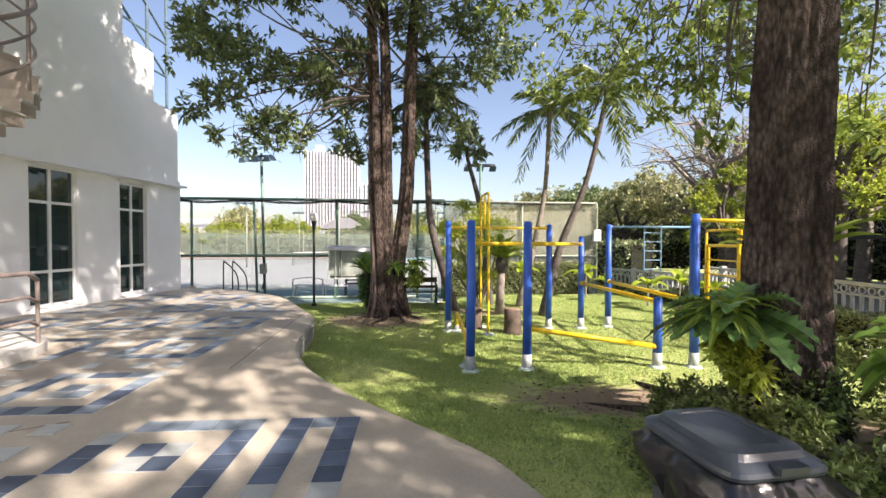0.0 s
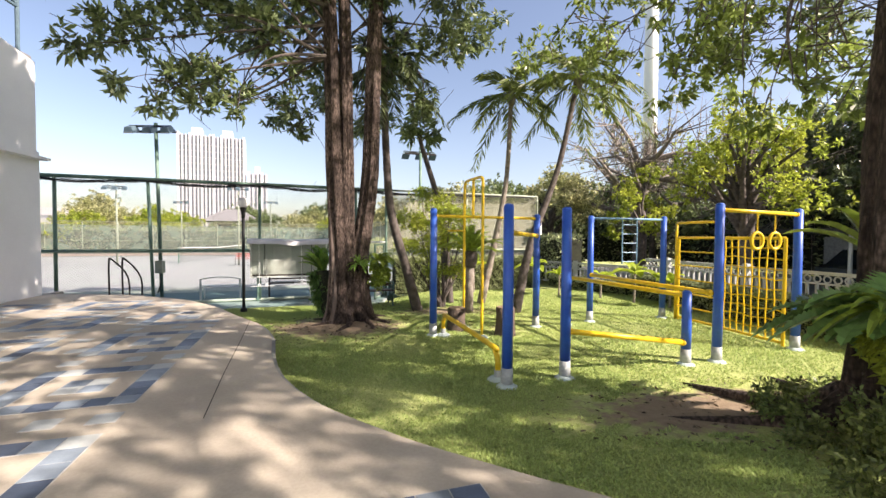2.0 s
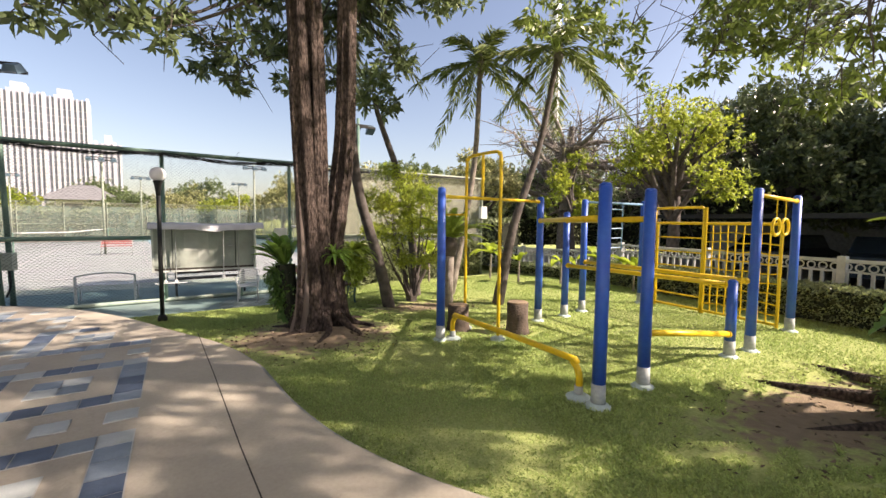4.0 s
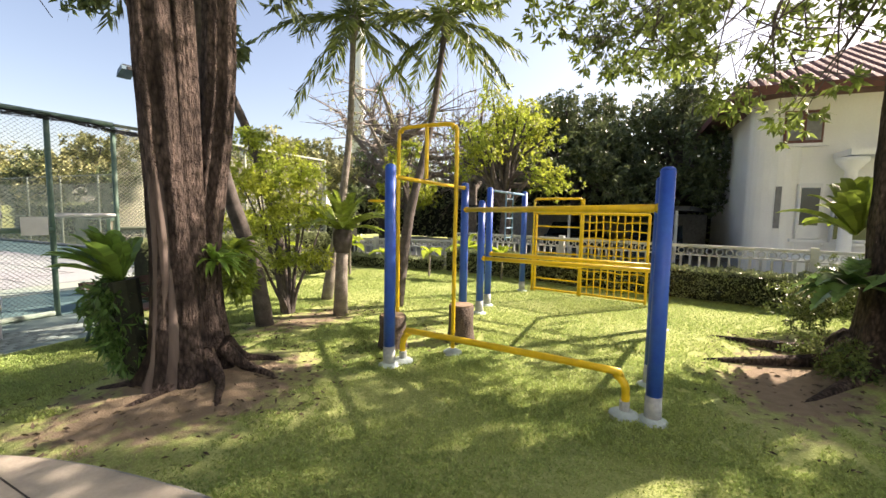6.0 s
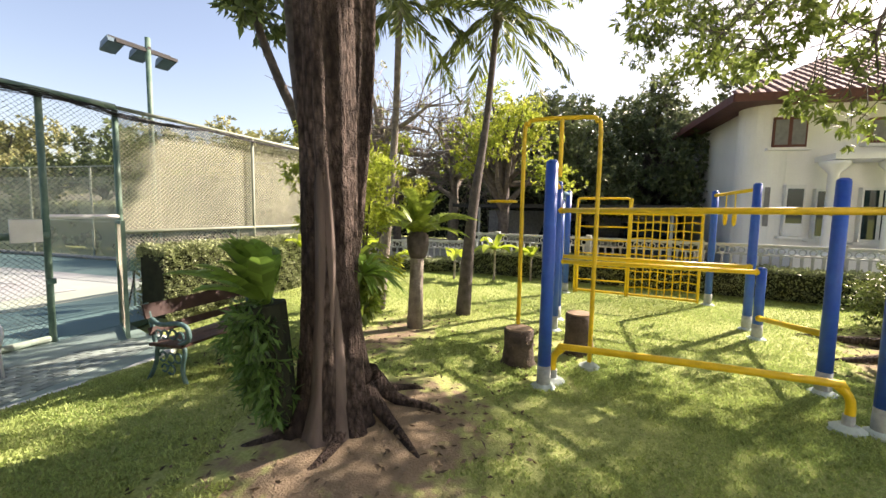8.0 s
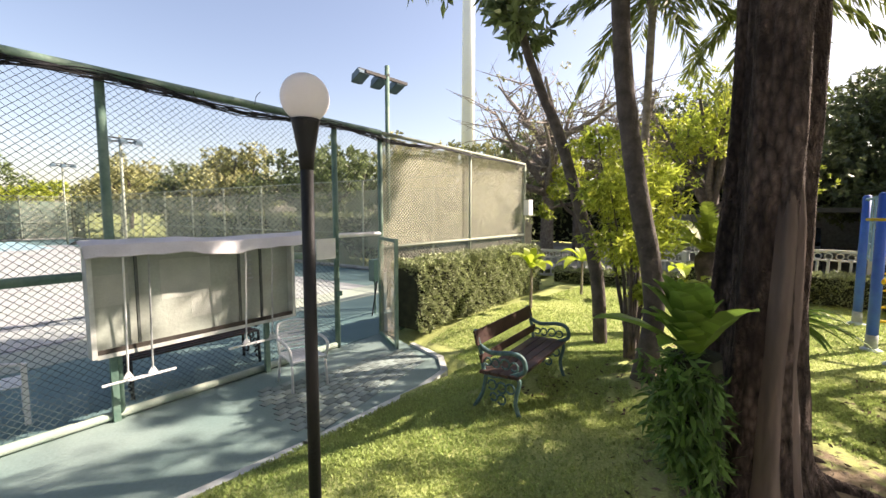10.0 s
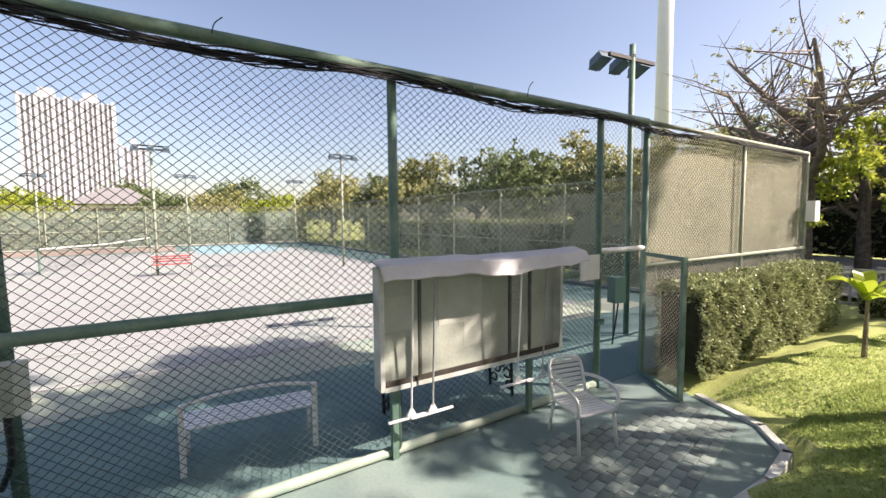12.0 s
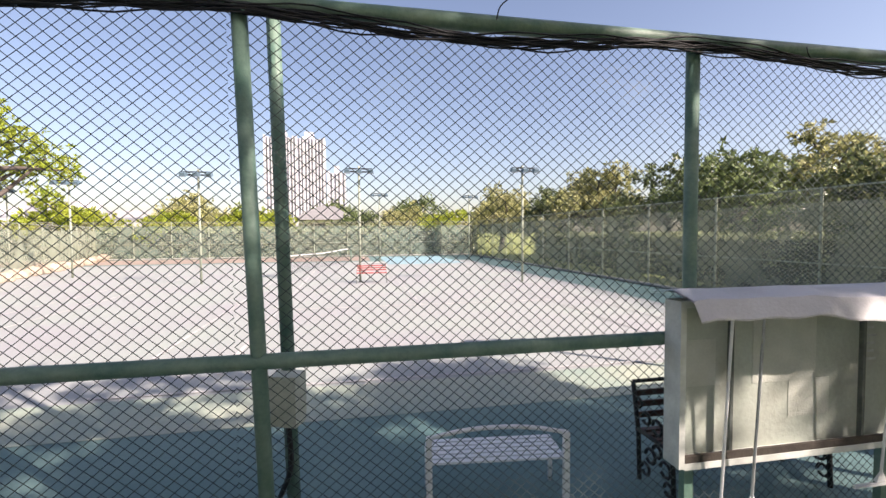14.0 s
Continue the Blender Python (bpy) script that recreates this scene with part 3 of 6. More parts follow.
for i in range(0, n, 3):
    x, y, z = rl[1.0][i]
    part("baluster", Shape().tube([(x, y, z - 1.0), (x, y, z)], 0.02, 6), M_RAILBR, st)
for k in (0.35, 0.65, 0.95):
    part("guard_rail", Shape().tube([(CX + 1.2 * math.cos(radians(a)), CY + 1.2 * math.sin(radians(a)), 0.4 + k - (0.1 if a > 20 else 0)) for a in range(-80, 31, 10)], 0.03 if k > 0.9 else 0.02, 8), M_RAILBR, st, smooth=True)
for a in (-80, -25, 30):
    part("baluster", Shape().tube([(CX + 1.2 * math.cos(radians(a)), CY + 1.2 * math.sin(radians(a)), z) for z in (0.4, 1.33 if a < 20 else 1.24)], 0.024, 8), M_RAILBR, st)
part("base", Shape().lathe((CX, CY, 0.28), [(R + 0.04, 0), (R + 0.04, 0.13), (R - 0.02, 0.15)], 32), M_STEP, st, "pale grey round bottom step", smooth=False)

# small stair handrail at the patio's end
hr = thing("handrail", "short black metal handrail at the steps down from the patio", "handrail")
for dx in (0, 0.28):
    part("rail", Shape().tube(spline([(-6.72 + dx, 12.78, 0.28), (-6.72 + dx, 12.78, 1.02), (-6.70 + dx, 12.86, 1.1), (-6.55 + dx, 13.25, 0.62), (-6.55 + dx, 13.25, -0.23)], 4), 0.02, 7), M_BLACK, hr, smooth=True)
part("step", Shape().box((-6.9, 13.05, -0.02), (1.4, 0.3, 0.44), 8.8), M_CONC, None, kind="structure", label="concrete step down from the patio")


# ---- court fence ----
def wire_panel(shape, a, b, z0, z1, pitch=0.079, r=0.0024, flat=False):
    """Chain-link: two families of slanting wires clipped to a panel from plan point a to b."""
    a, b = Vector((*a, 0)), Vector((*b, 0))
    W, Hh = (b - a).length, z1 - z0
    d = (b - a).normalized()
    nrm = Vector((-d.y, d.x, 0))
    k = 0.86
    for sgn in (1, -1):
        m = int(math.ceil((W + Hh / k) / pitch))
        for i in range(m + 1):
            u0 = i * pitch - (Hh / k if sgn > 0 else 0)
            u1 = u0 + (Hh / k) * sgn if sgn > 0 else u0 - Hh / k
            lo, hi = 0.0, 1.0
            if u1 != u0:
                t0, t1 = (0 - u0) / (u1 - u0), (W - u0) / (u1 - u0)
                lo, hi = max(lo, min(t0, t1)), min(hi, max(t0, t1))
            if hi - lo < 0.01:
                continue
            p = a + d * (u0 + (u1 - u0) * lo) + Vector((0, 0, z0 + Hh * lo))
            q = a + d * (u0 + (u1 - u0) * hi) + Vector((0, 0, z0 + Hh * hi))
            off = nrm * (0.002 * sgn)
            w1 = (q - p).normalized().cross(nrm) * r
            if flat:
                shape.add([tuple(p - w1), tuple(p + w1), tuple(q + w1), tuple(q - w1)], [(0, 1, 2, 3)])
            else:
                w2 = nrm * r * 1.2
                pp = [p + off - w1, p + off + w1, p + off + w2]
                qq = [q + off - w1, q + off + w1, q + off + w2]
                shape.add([tuple(x) for x in pp + qq], [(0, 1, 4, 3), (1, 2, 5, 4), (2, 0, 3, 5)])
    return shape


TOP, MID, LOW = 3.18, 1.25, -0.235
fence = thing("court_fence", "tall green chain-link court fence with thick painted tube rails", "fence")
FX = [-11.5, -8.6, -6.69, -3.87, -1.11, -0.16, 2.63, 5.4]
for i, x in enumerate(FX):
    near = x < 1
    lean = (0.2, 0.09) if i == 2 else (0.0, 0.0)
    part("post", Shape().tube([(x + lean[0], fence_y(x), LOW), (x + lean[1], fence_y(x), TOP - 0.02)], 0.042 if near else 0.03, 12), M_FENCE if near else M_FENCEL, fence, smooth=True)
part("top_rail", Shape().tube([(x, fence_y(x), TOP) for x in (-11.5, -8, -4, -0.16)], 0.05, 12), M_FENCE, fence, smooth=True)
part("top_rail", Shape().tube([(x, fence_y(x), TOP) for x in (-0.16, 2.6, 5.4)], 0.032, 10), M_FENCEL, fence, "pale yellowish-green top rail", smooth=True)
part("middle_rail", Shape().tube([(x, fence_y(x) - 0.03, MID) for x in (-11.5, -8, -4, -1.11)], 0.045, 12), M_FENCE, fence, smooth=True)
part("middle_rail", Shape().tube([(x, fence_y(x), MID) for x in (-0.16, 2.6, 5.4)], 0.03, 10), M_FENCEL, fence, "pale middle rail", smooth=True)
part("bottom_rail", Shape().tube([(-11.5, fence_y(-11.5), LOW + 0.05), (-1.15, fence_y(-1.15), LOW + 0.05)], 0.045, 10), M_GREENP, fence, "pale green bottom rail", smooth=True)
part("gate_header", Shape().tube([(-1.11, fence_y(-1.11), 1.5), (-0.16, fence_y(-0.16), 1.5)], 0.035, 10), M_WHITE, fence, "white gate header bar")
ws = Shape()
for x0, x1 in zip(FX, FX[1:]):
    a, b = (x0, fence_y(x0) + 0.05), (x1, fence_y(x1) + 0.05)
    if x1 <= -1:
        wire_panel(ws, a, b, MID, TOP - 0.03)
        wire_panel(ws, a, b, LOW + 0.1, MID)
    elif x0 < -1:
        wire_panel(ws, a, b, 1.52, TOP - 0.03)
part("chain_link", ws, M_WIRE, fence, "dark green wire mesh", kind="stuff")
ws = Shape()
for x0, x1 in ((-0.16, 2.63), (2.63, 5.4)):
    wire_panel(ws, (x0, fence_y(x0) + 0.05), (x1, fence_y(x1) + 0.05), LOW + 0.1, TOP - 0.03, r=0.003)
part("chain_link", ws, M_WIREL, fence, "pale weathered wire mesh", kind="stuff")
part("windscreen", Shape().box((2.62, fence_y(2.62) + 0.10, 2.2), (5.6, 0.004, 1.85), 8.81), M_SCREENB, fence, "tan see-through windscreen netting")

gate = thing("gate", "open green tube-framed chain-link gate leaf standing by the hedge", "gate")
g0, g1 = Vector((-0.243, 15.305, 0)), Vector((-0.535, 14.505, 0))
gf = Shape()
for p in (g0, g1):
    gf.box((p.x, p.y, 0.62), (0.05, 0.05, 1.68), 70)
gd = (g1 - g0)
for z in (-0.19, 1.43):
    gf.box(((g0.x + g1.x) / 2, (g0.y + g1.y) / 2, z), (gd.length - 0.06, 0.045, 0.05), math.degrees(math.atan2(gd.y, gd.x)))
part("gate_frame", gf, M_FENCE, gate)
part("chain_link", wire_panel(Shape(), (g0.x, g0.y), (g1.x, g1.y), -0.17, 1.42, pitch=0.06), M_WIREL, gate, kind="stuff")
part("latch", Shape().box((-1.11, 15.19, 0.62), (0.1, 0.05, 0.07)), M_GREENBOX, gate)

# bundle of black cable hung under the top rail
rng = np.random.default_rng(5)
cb = thing("cable_bundle", "tangled black cables hung along the court fence's top", "cable")
for k in range(16):
    pts = []
    off, ph, amp = rng.normal(scale=0.022, size=2), rng.uniform(0, 6), rng.uniform(0.3, 1.3)
    for i in range(136):
        x = -11 + i * 0.12
        bay = (x + 6.69) / 2.8
        sag = 0.01 + 0.07 * math.sin(bay * math.pi) ** 2 + 0.012 * amp * math.sin(x * 5.3 + ph) + 0.01 * math.sin(x * 11 + 2 * ph)
        if x > 1.0:
            sag *= max(0.3, 1 - (x - 1.0) * 0.3)
        pts.append((x, fence_y(x) - 0.06 + off[0], TOP - 0.045 - sag + off[1] * (1.0 if x < 0.5 else 0.5)))
    part("cable", Shape().tube(pts, 0.0055, 4), M_CABLE, cb, smooth=True)
for x, h in ((-2.35, 0.16), (-5.2, 0.12), (-3.05, -0.1)):
    part("loose_end", Shape().tube(spline([(x, fence_y(x) - 0.06, TOP), (x + 0.02, fence_y(x) - 0.06, TOP + h * 0.6), (x + 0.07, fence_y(x) - 0.06, TOP + h)], 3), 0.004, 4), M_CABLE, cb)


def far_fence(pts, name, label, high=3.0, gap=3.0, mesh=0.13):
    f = thing(name, label, "fence")
    for screen, (ax, ay), (bx, by) in zip((M_SCREEN, M_SCREENG), pts, pts[1:]):
        L = math.hypot(bx - ax, by - ay)
        k = max(1, round(L / gap))
        for i in range(k + 1):
            x, y = ax + (bx - ax) * i / k, ay + (by - ay) * i / k
            part("post", Shape().tube([(x, y, -0.24), (x, y, high)], 0.035, 6), M_FENCEL, f)
        for z in (high, 1.1):
            part("rail", Shape().tube([(ax, ay, z), (bx, by, z)], 0.022, 6), M_FENCEL, f)
        part("chain_link", wire_panel(Shape(), (ax, ay), (bx, by), -0.15, high, pitch=mesh, r=0.004, flat=True), M_WIREL, f, kind="stuff")
        nx, ny = (by - ay) / L * 0.05, -(bx - ax) / L * 0.05
        part("windscreen", Shape().add([(ax + nx, ay + ny, -0.1), (bx + nx, by + ny, -0.1), (bx + nx, by + ny, high - 0.35), (ax + nx, ay + ny, high - 0.35)], [(0, 1, 2, 3)]), screen, f)
        part("kerb", Shape().tube([(ax, ay, -0.16), (bx, by, -0.16)], 0.07, 6), M_KERB, f)
    return f


p0 = (5.4, fence_y(5.4))
far_fence([p0, court_pt(0, 37)[:2], court_pt(-62, 37)[:2]], "court_fence", "long weathered chain-link fence with grey-green netting round the courts")

far_fence([(-22.5, 24.0), (-37.0, 55.0)], "court_fence", "weathered chain-link fence with netting at the courts' far side", high=2.6)
bl = random.Random(61)
stone = None
for k in range(46):
    f = k / 46
    if k % 6 == 0:
        sh_ = Shape()
        v, fc, m = [], [], 9
        for i in range(6):
            a = math.pi * i / 5
            for j in range(m):
                b = 2 * math.pi * j / m
                w = 1 + 0.28 * noise.noise(Vector((math.cos(b) * 1.6 + k, math.sin(b) * 1.6, math.cos(a) * 1.6)))
                v.append((0.42 * w * math.sin(a) * math.cos(b), 0.36 * w * math.sin(a) * math.sin(b), 0.3 * w * math.cos(a) + 0.16))
        for i in range(5):
            for j in range(m):
                p, q = i * m + j, i * m + (j + 1) % m
                fc.append((p, q, q + m, p + m))
        stone = sh_.add(v, fc).mesh("boulder", M_STONE)
    o = tagged(new("boulder", stone), "rounded beige boulder laid along the foot of the court fence", "boulder", "boulders along the fence")
    o.matrix_basis = pose(-22.0 - 14.5 * f + bl.uniform(-0.15, 0.15), 24.2 + 31 * f, -0.24, 0, 0, bl.uniform(0, 360)) @ Matrix.Scale(bl.uniform(0.8, 1.25), 4)

# power box, flood lights
def flood(x, y, high, box=False, dark=True, heads=3, rz=0, s=1.0, lean=0.0):
    f = thing("floodlight_mast", "green-grey tubular mast with a tray of court floodlights", "floodlight", "floodlight masts", at=(x, y, -0.235), rz=rz)
    h = high + 0.235
    part("pole", Shape().tube([(lean, 0, 0), (0, 0, h + 0.15)], 0.05 * s, 10), M_FENCE if dark else M_FENCEL, f, smooth=True)
    part("crossarm", Shape().box((0, 0, h - 0.1), (1.15, 0.06, 0.06)).box((0, -0.22, h), (1.15, 0.05, 0.05)).box((0, -0.1, h - 0.05), (0.06, 0.3, 0.05)), M_BLACK, f)
    for i in range(heads):
        lx = (i - (heads - 1) / 2) * 1.0 / max(1, heads - 1)
        hd = part("lamp_head", Shape().box((lx, -0.28, h - 0.10), (0.27, 0.32, 0.16), 0, 0.7, rx=25), M_STEELB, f)
        part("lens", Shape().box((lx, -0.317, h - 0.180), (0.21, 0.25, 0.012), rx=25), M_LENS, hd)
    if box:
        part("switch_box", Shape().box((0.14, -0.1, 1.0), (0.2, 0.16, 0.36)), M_CREAM, f)
        part("conduit", Shape().tube(spline([(0.14, -0.1, 0.82), (0.16, -0.12, 0.5), (0.05, -0.07, 0.25)], 4), 0.02, 6), M_BLACK, f)
    return f


flood(1.15, 16.87, 4.78, rz=184, heads=3)
flood(-6.75, 15.2, 4.75, box=True, rz=-10, lean=0.12)
for x, y, z in ((-8.75, 30.7, 4.75), (-1.6, 30.3, 4.7), (-15.6, 30.5, 4.6), (-9.5, 44, 4.9), (-2.5, 46, 4.9), (-24, 34, 4.7), (-18, 46, 4.9), (-33, 40, 4.9)):
    flood(x, y, z, dark=False, heads=3, rz=10)
gb = thing("electric_box", "small green electric box on a post inside the gate", "electric box")
part("body", Shape().box((0.60, 16.58, 0.68), (0.24, 0.18, 0.44)), M_GREENBOX, gb)
part("post", Shape().tube([(0.60, 16.63, -0.235), (0.60, 16.63, 0.5)], 0.02, 6), M_FENCE, gb)
part("conduit", Shape().tube(spline([(0.56, 16.50, 0.46), (0.5, 16.48, 0.2), (0.4, 16.46, -0.22)], 4), 0.014, 6), M_BLACK, gb)
wb = part("meter_box", Shape().box((5.37, 16.1, 2.0), (0.26, 0.16, 0.42), 8.8, 0.92), M_WHITE, None, "white weatherproof box on the fence's end post", category="box")


nt_ = thing("tennis_net", "low dark tennis net with a white band on the far court", "net")
na, nb_ = Vector((-13.1, 32.8, -0.21)), Vector((-11.6, 43.5, -0.21))
for q in (na, nb_):
    part("post", Shape().tube([q, q + Vector((0, 0, 1.07))], 0.04, 8), M_FENCE, nt_)
part("mesh", wire_panel(Shape(), na.xy[:], nb_.xy[:], -0.15, 0.8, pitch=0.16, r=0.004, flat=True), M_CABLE, nt_, kind="stuff")
part("band", Shape().tube([na + Vector((0, 0, 1.03)), (na + nb_) / 2 + Vector((0, 0, 0.93)), nb_ + Vector((0, 0, 1.03))], 0.03, 6), M_WHITE, nt_)


# ---- notice board ----
def notice_board():
    a, b = Vector((-4.09, 14.62, 0)), Vector((-1.97, 14.93, 0))
    d = b - a
    rz = math.degrees(math.atan2(d.y, d.x))
    nb = thing("notice_board", "weathered grey notice board with sagging white roof sheet beside the fence", "notice board", at=(*((a + b) / 2).xy, 0), rz=rz)
    L = d.length
    part("back_panel", Shape().box((0, 0.05, 0.99), (L - 0.06, 0.03, 0.98)), M_BOARD, nb)
    fr = Shape()
    for x in (-L / 2 + 0.02, L / 2 - 0.02):
        fr.box((x, 0, 1.0), (0.04, 0.14, 1.04))
    for z in (0.49, 1.5):
        fr.box((0, 0, z), (L - 0.08, 0.14, 0.04))
    part("board_frame", fr, M_KERBW, nb)
    part("lower_strip", Shape().box((0, -0.055, 0.53), (L - 0.1, 0.02, 0.05)), M_DIRTY, nb, "grimy black strip")
    for x in (-0.68, 0.35, 0.62):
        part("divider", Shape().box((x, -0.03, 1.0), (0.022, 0.03, 0.96)), M_GREYDK, nb)
    for x, z, s, t in ((-0.9, 1.1, 0.34, 0.3), (-0.2, 1.15, 0.5, 0.42), (0.0, 0.82, 0.33, 0.25)):
        part("notice_sheet", Shape().box((x, 0.0335, z), (s, 0.003, t)), M_PAPER, nb, "faded paper notice")
    for i in range(7):
        part("writing", Shape().box((0.48, 0.0335, 1.38 - 0.055 * i), (0.15 - 0.02 * (i % 3), 0.003, 0.016)), M_GREYP, nb, "faded grey bars of unreadable writing")
    rs = Shape()
    n = 24
    v, f = [], []
    for i in range(n + 1):
        x = -L / 2 - 0.06 + (L + 0.22) * i / n
        e = 0.004 * math.sin(i * 1.7) + 0.012 * math.sin(i * 0.35) + 0.005 * math.sin(i * 0.8 + 1)
        for y, z in ((0.16, 1.56), (-0.08, 1.59 + e), (-0.24, 1.55 + e), (-0.30, 1.44 + 2 * e)):
            v.append((x, y, z))
    for i in range(n):
        for k in range(3):
            q = i * 4 + k
            f.append((q, q + 4, q + 5, q + 1))
    v2 = [(x, y, z - 0.012) for x, y, z in v]
    m = len(v)
    rs.add(v + v2, f + [tuple(m + i for i in reversed(q)) for q in f] + [(i * 4 + 3, i * 4 + 7, m + i * 4 + 7, m + i * 4 + 3) for i in range(n)])
    part("roof_sheet", rs, M_TARP, nb)
    for x in (-L / 2 + 0.2, L / 2 - 0.32):
        part("leg", Shape().box((x, 0.11, 0.4), (0.06, 0.05, 1.27)), M_FENCE, nb)
    for i, x in enumerate((-0.82, -0.62, 0.34, 0.66)):
        sq = thing("squeegee", "long white-handled court squeegee hanging on the notice board", "squeegee", "squeegees")
        sq.matrix_basis = nb.matrix_basis @ pose(x, -0.12 - 0.02 * i, 0.32 - (0.06 if i < 2 else 0.0), 3, 0, 0)
        part("handle", Shape().tube([(0, 0, 0), (0, 0, 1.18)], 0.009, 6), M_WHITE if i % 2 == 0 else M_GREYP, sq)
        part("head_bracket", Shape().box((0, 0, 0.02), (0.09, 0.022, 0.06), 0, 0.25), M_WHITE, sq)
        part("blade", Shape().box((0, 0, -0.03), (0.42, 0.018, 0.018)), M_WHITE, sq)
    sb = part("sign_plate", Shape().box((-1.35, 15.12, 1.32), (0.34, 0.02, 0.3), 8.8), M_WHITE, None, "blank weathered white sign plate wired to the fence", category="sign")


notice_board()


# ---- seats ----
def metal_bench(x, y, z, rz, L, label, slat_mat, frame_mat, back=0.84, arch=True, name="metal_bench"):
    b = thing(name, label, "bench", at=(x, y, z), rz=rz)
    for s in (-1, 1):
        lx = s * L / 2
        part("end_frame", Shape().tube([(lx, 0.2, 0), (lx, 0.22, 0.42), (lx, 0.3, back)], 0.02, 8).tube([(lx, -0.22, 0), (lx, -0.2, 0.44), (lx, 0.24, 0.44)], 0.02, 8), frame_mat, b, smooth=True)
    top = [(-L / 2, 0.3, back), (-L / 4, 0.3, back + (0.06 if arch else 0)), (0, 0.3, back + (0.08 if arch else 0)), (L / 4, 0.3, back + (0.06 if arch else 0)), (L / 2, 0.3, back)]
    part("back_rail", Shape().tube(spline(top, 4), 0.018, 8), frame_mat, b, smooth=True)
    for i in range(5):
        part("seat_slat", Shape().box((0, -0.18 + i * 0.09, 0.45), (L, 0.055, 0.02)), slat_mat, b)
    for i in range(3):
        part("back_slat", Shape().box((0, 0.24 + 0.02 * i, 0.56 + i * 0.09), (L, 0.018, 0.05)), slat_mat, b)
    if frame_mat is M_BLACK:
        for k in (-1, 1):
            for cy, cz, r in ((-0.16, 0.12, 0.05), (0.12, 0.14, 0.05), (-0.12, 0.26, 0.06), (0.06, 0.28, 0.06), (-0.02, 0.36, 0.05), (-0.14, 0.55, 0.05), (-0.02, 0.56, 0.06), (0.12, 0.58, 0.05), (0.22, 0.68, 0.04)):
                part("scroll", Shape().tube([(k * L / 2, cy + r * math.cos(a), cz + r * math.sin(a)) for a in [i * 0.7 for i in range(9)]], 0.014, 5), frame_mat, b)
    return b


def court_seat(x, y, z, rz):
    b = thing("metal_bench", "white tubular metal bench with an arched back inside the court fence", "bench", at=(x, y, z), rz=rz)
    W = 1.08
    for k in (-1, 1):
        part("rear_leg", Shape().box((k * W / 2, 0.02, 0.31), (0.045, 0.045, 0.62)), M_WHITE, b)
        part("front_leg", Shape().tube([(k * W / 2, -0.36, 0), (k * W / 2, -0.36, 0.36)], 0.02, 8), M_WHITE, b, smooth=True)
        part("side_bar", Shape().tube([(k * W / 2, 0.0, 0.37), (k * W / 2, -0.38, 0.37)], 0.018, 8), M_WHITE, b, smooth=True)
    part("back_rail", Shape().tube(spline([(-W / 2, 0.02, 0.61), (-W / 4, 0.02, 0.66), (0, 0.02, 0.675), (W / 4, 0.02, 0.66), (W / 2, 0.02, 0.61)], 5), 0.018, 8), M_WHITE, b, smooth=True)
    for i in range(6):
        part("seat_slat", Shape().box((0, -0.02 - i * 0.066, 0.395), (W, 0.042, 0.016)), M_WHITE, b)
    return b


court_seat(-5.08, 15.27, -0.235, 183)
metal_bench(-3.0, 15.55, -0.235, 8.8, 1.5, "dark slatted bench with black iron ends behind the notice board", M_WOODD, M_BLACK, arch=False, name="slatted_bench")
metal_bench(-8.2, 30.4, -0.235, 10, 1.3, "small faded red slatted bench at the court side", M_RED, M_GREYP, arch=False, name="slatted_bench")


def plastic_chair(x, y, z, rz):
    c = thing("garden_chair", "white perforated metal garden armchair standing in the sun by the gate", "chair", at=(x, y, z), rz=rz)
    c.matrix_basis = c.matrix_basis @ Matrix.Diagonal((0.86, 0.94, 0.88, 1.0))
    for sx in (-1, 1):
        part("front_leg", Shape().tube([(sx * 0.25, -0.25, 0), (sx * 0.24, -0.22, 0.3), (sx * 0.24, -0.2, 0.42)], 0.018, 8), M_WHITE, c, smooth=True)
        part("rear_leg", Shape().tube([(sx * 0.24, 0.26, 0), (sx * 0.22, 0.2, 0.38)], 0.018, 8), M_WHITE, c, smooth=True)
        part("armrest", Shape().tube(spline([(sx * 0.24, -0.22, 0.38), (sx * 0.27, -0.24, 0.56), (sx * 0.28, -0.12, 0.63), (sx * 0.27, 0.1, 0.64), (sx * 0.22, 0.25, 0.62)], 4), 0.02, 8), M_WHITE, c, smooth=True)
    for i in range(9):
        yy = -0.22 + i * 0.052
        part("seat_slat", Shape().box((0, yy, 0.42 - 0.012 * math.sin(i / 8 * math.pi)), (0.46, 0.04, 0.014)), M_WHITE, c)
    part("seat_rim", Shape().tube([(-0.24, -0.24, 0.41), (0.24, -0.24, 0.41), (0.23, 0.22, 0.4), (-0.23, 0.22, 0.4), (-0.24, -0.24, 0.41)], 0.016, 8), M_WHITE, c)
    for i in range(7):
        z_ = 0.47 + i * 0.05
        part("back_slat", Shape().box((0, 0.22 + (z_ - 0.42) * 0.28, z_), (0.42, 0.012, 0.034), rx=-14), M_WHITE, c)
    part("back_rim", Shape().tube(spline([(-0.23, 0.2, 0.4), (-0.22, 0.29, 0.75), (-0.12, 0.31, 0.82), (0.12, 0.31, 0.82), (0.22, 0.29, 0.75), (0.23, 0.2, 0.4)], 4), 0.018, 8), M_WHITE, c, smooth=True)


plastic_chair(-2.15, 14.33, -0.235, -3)


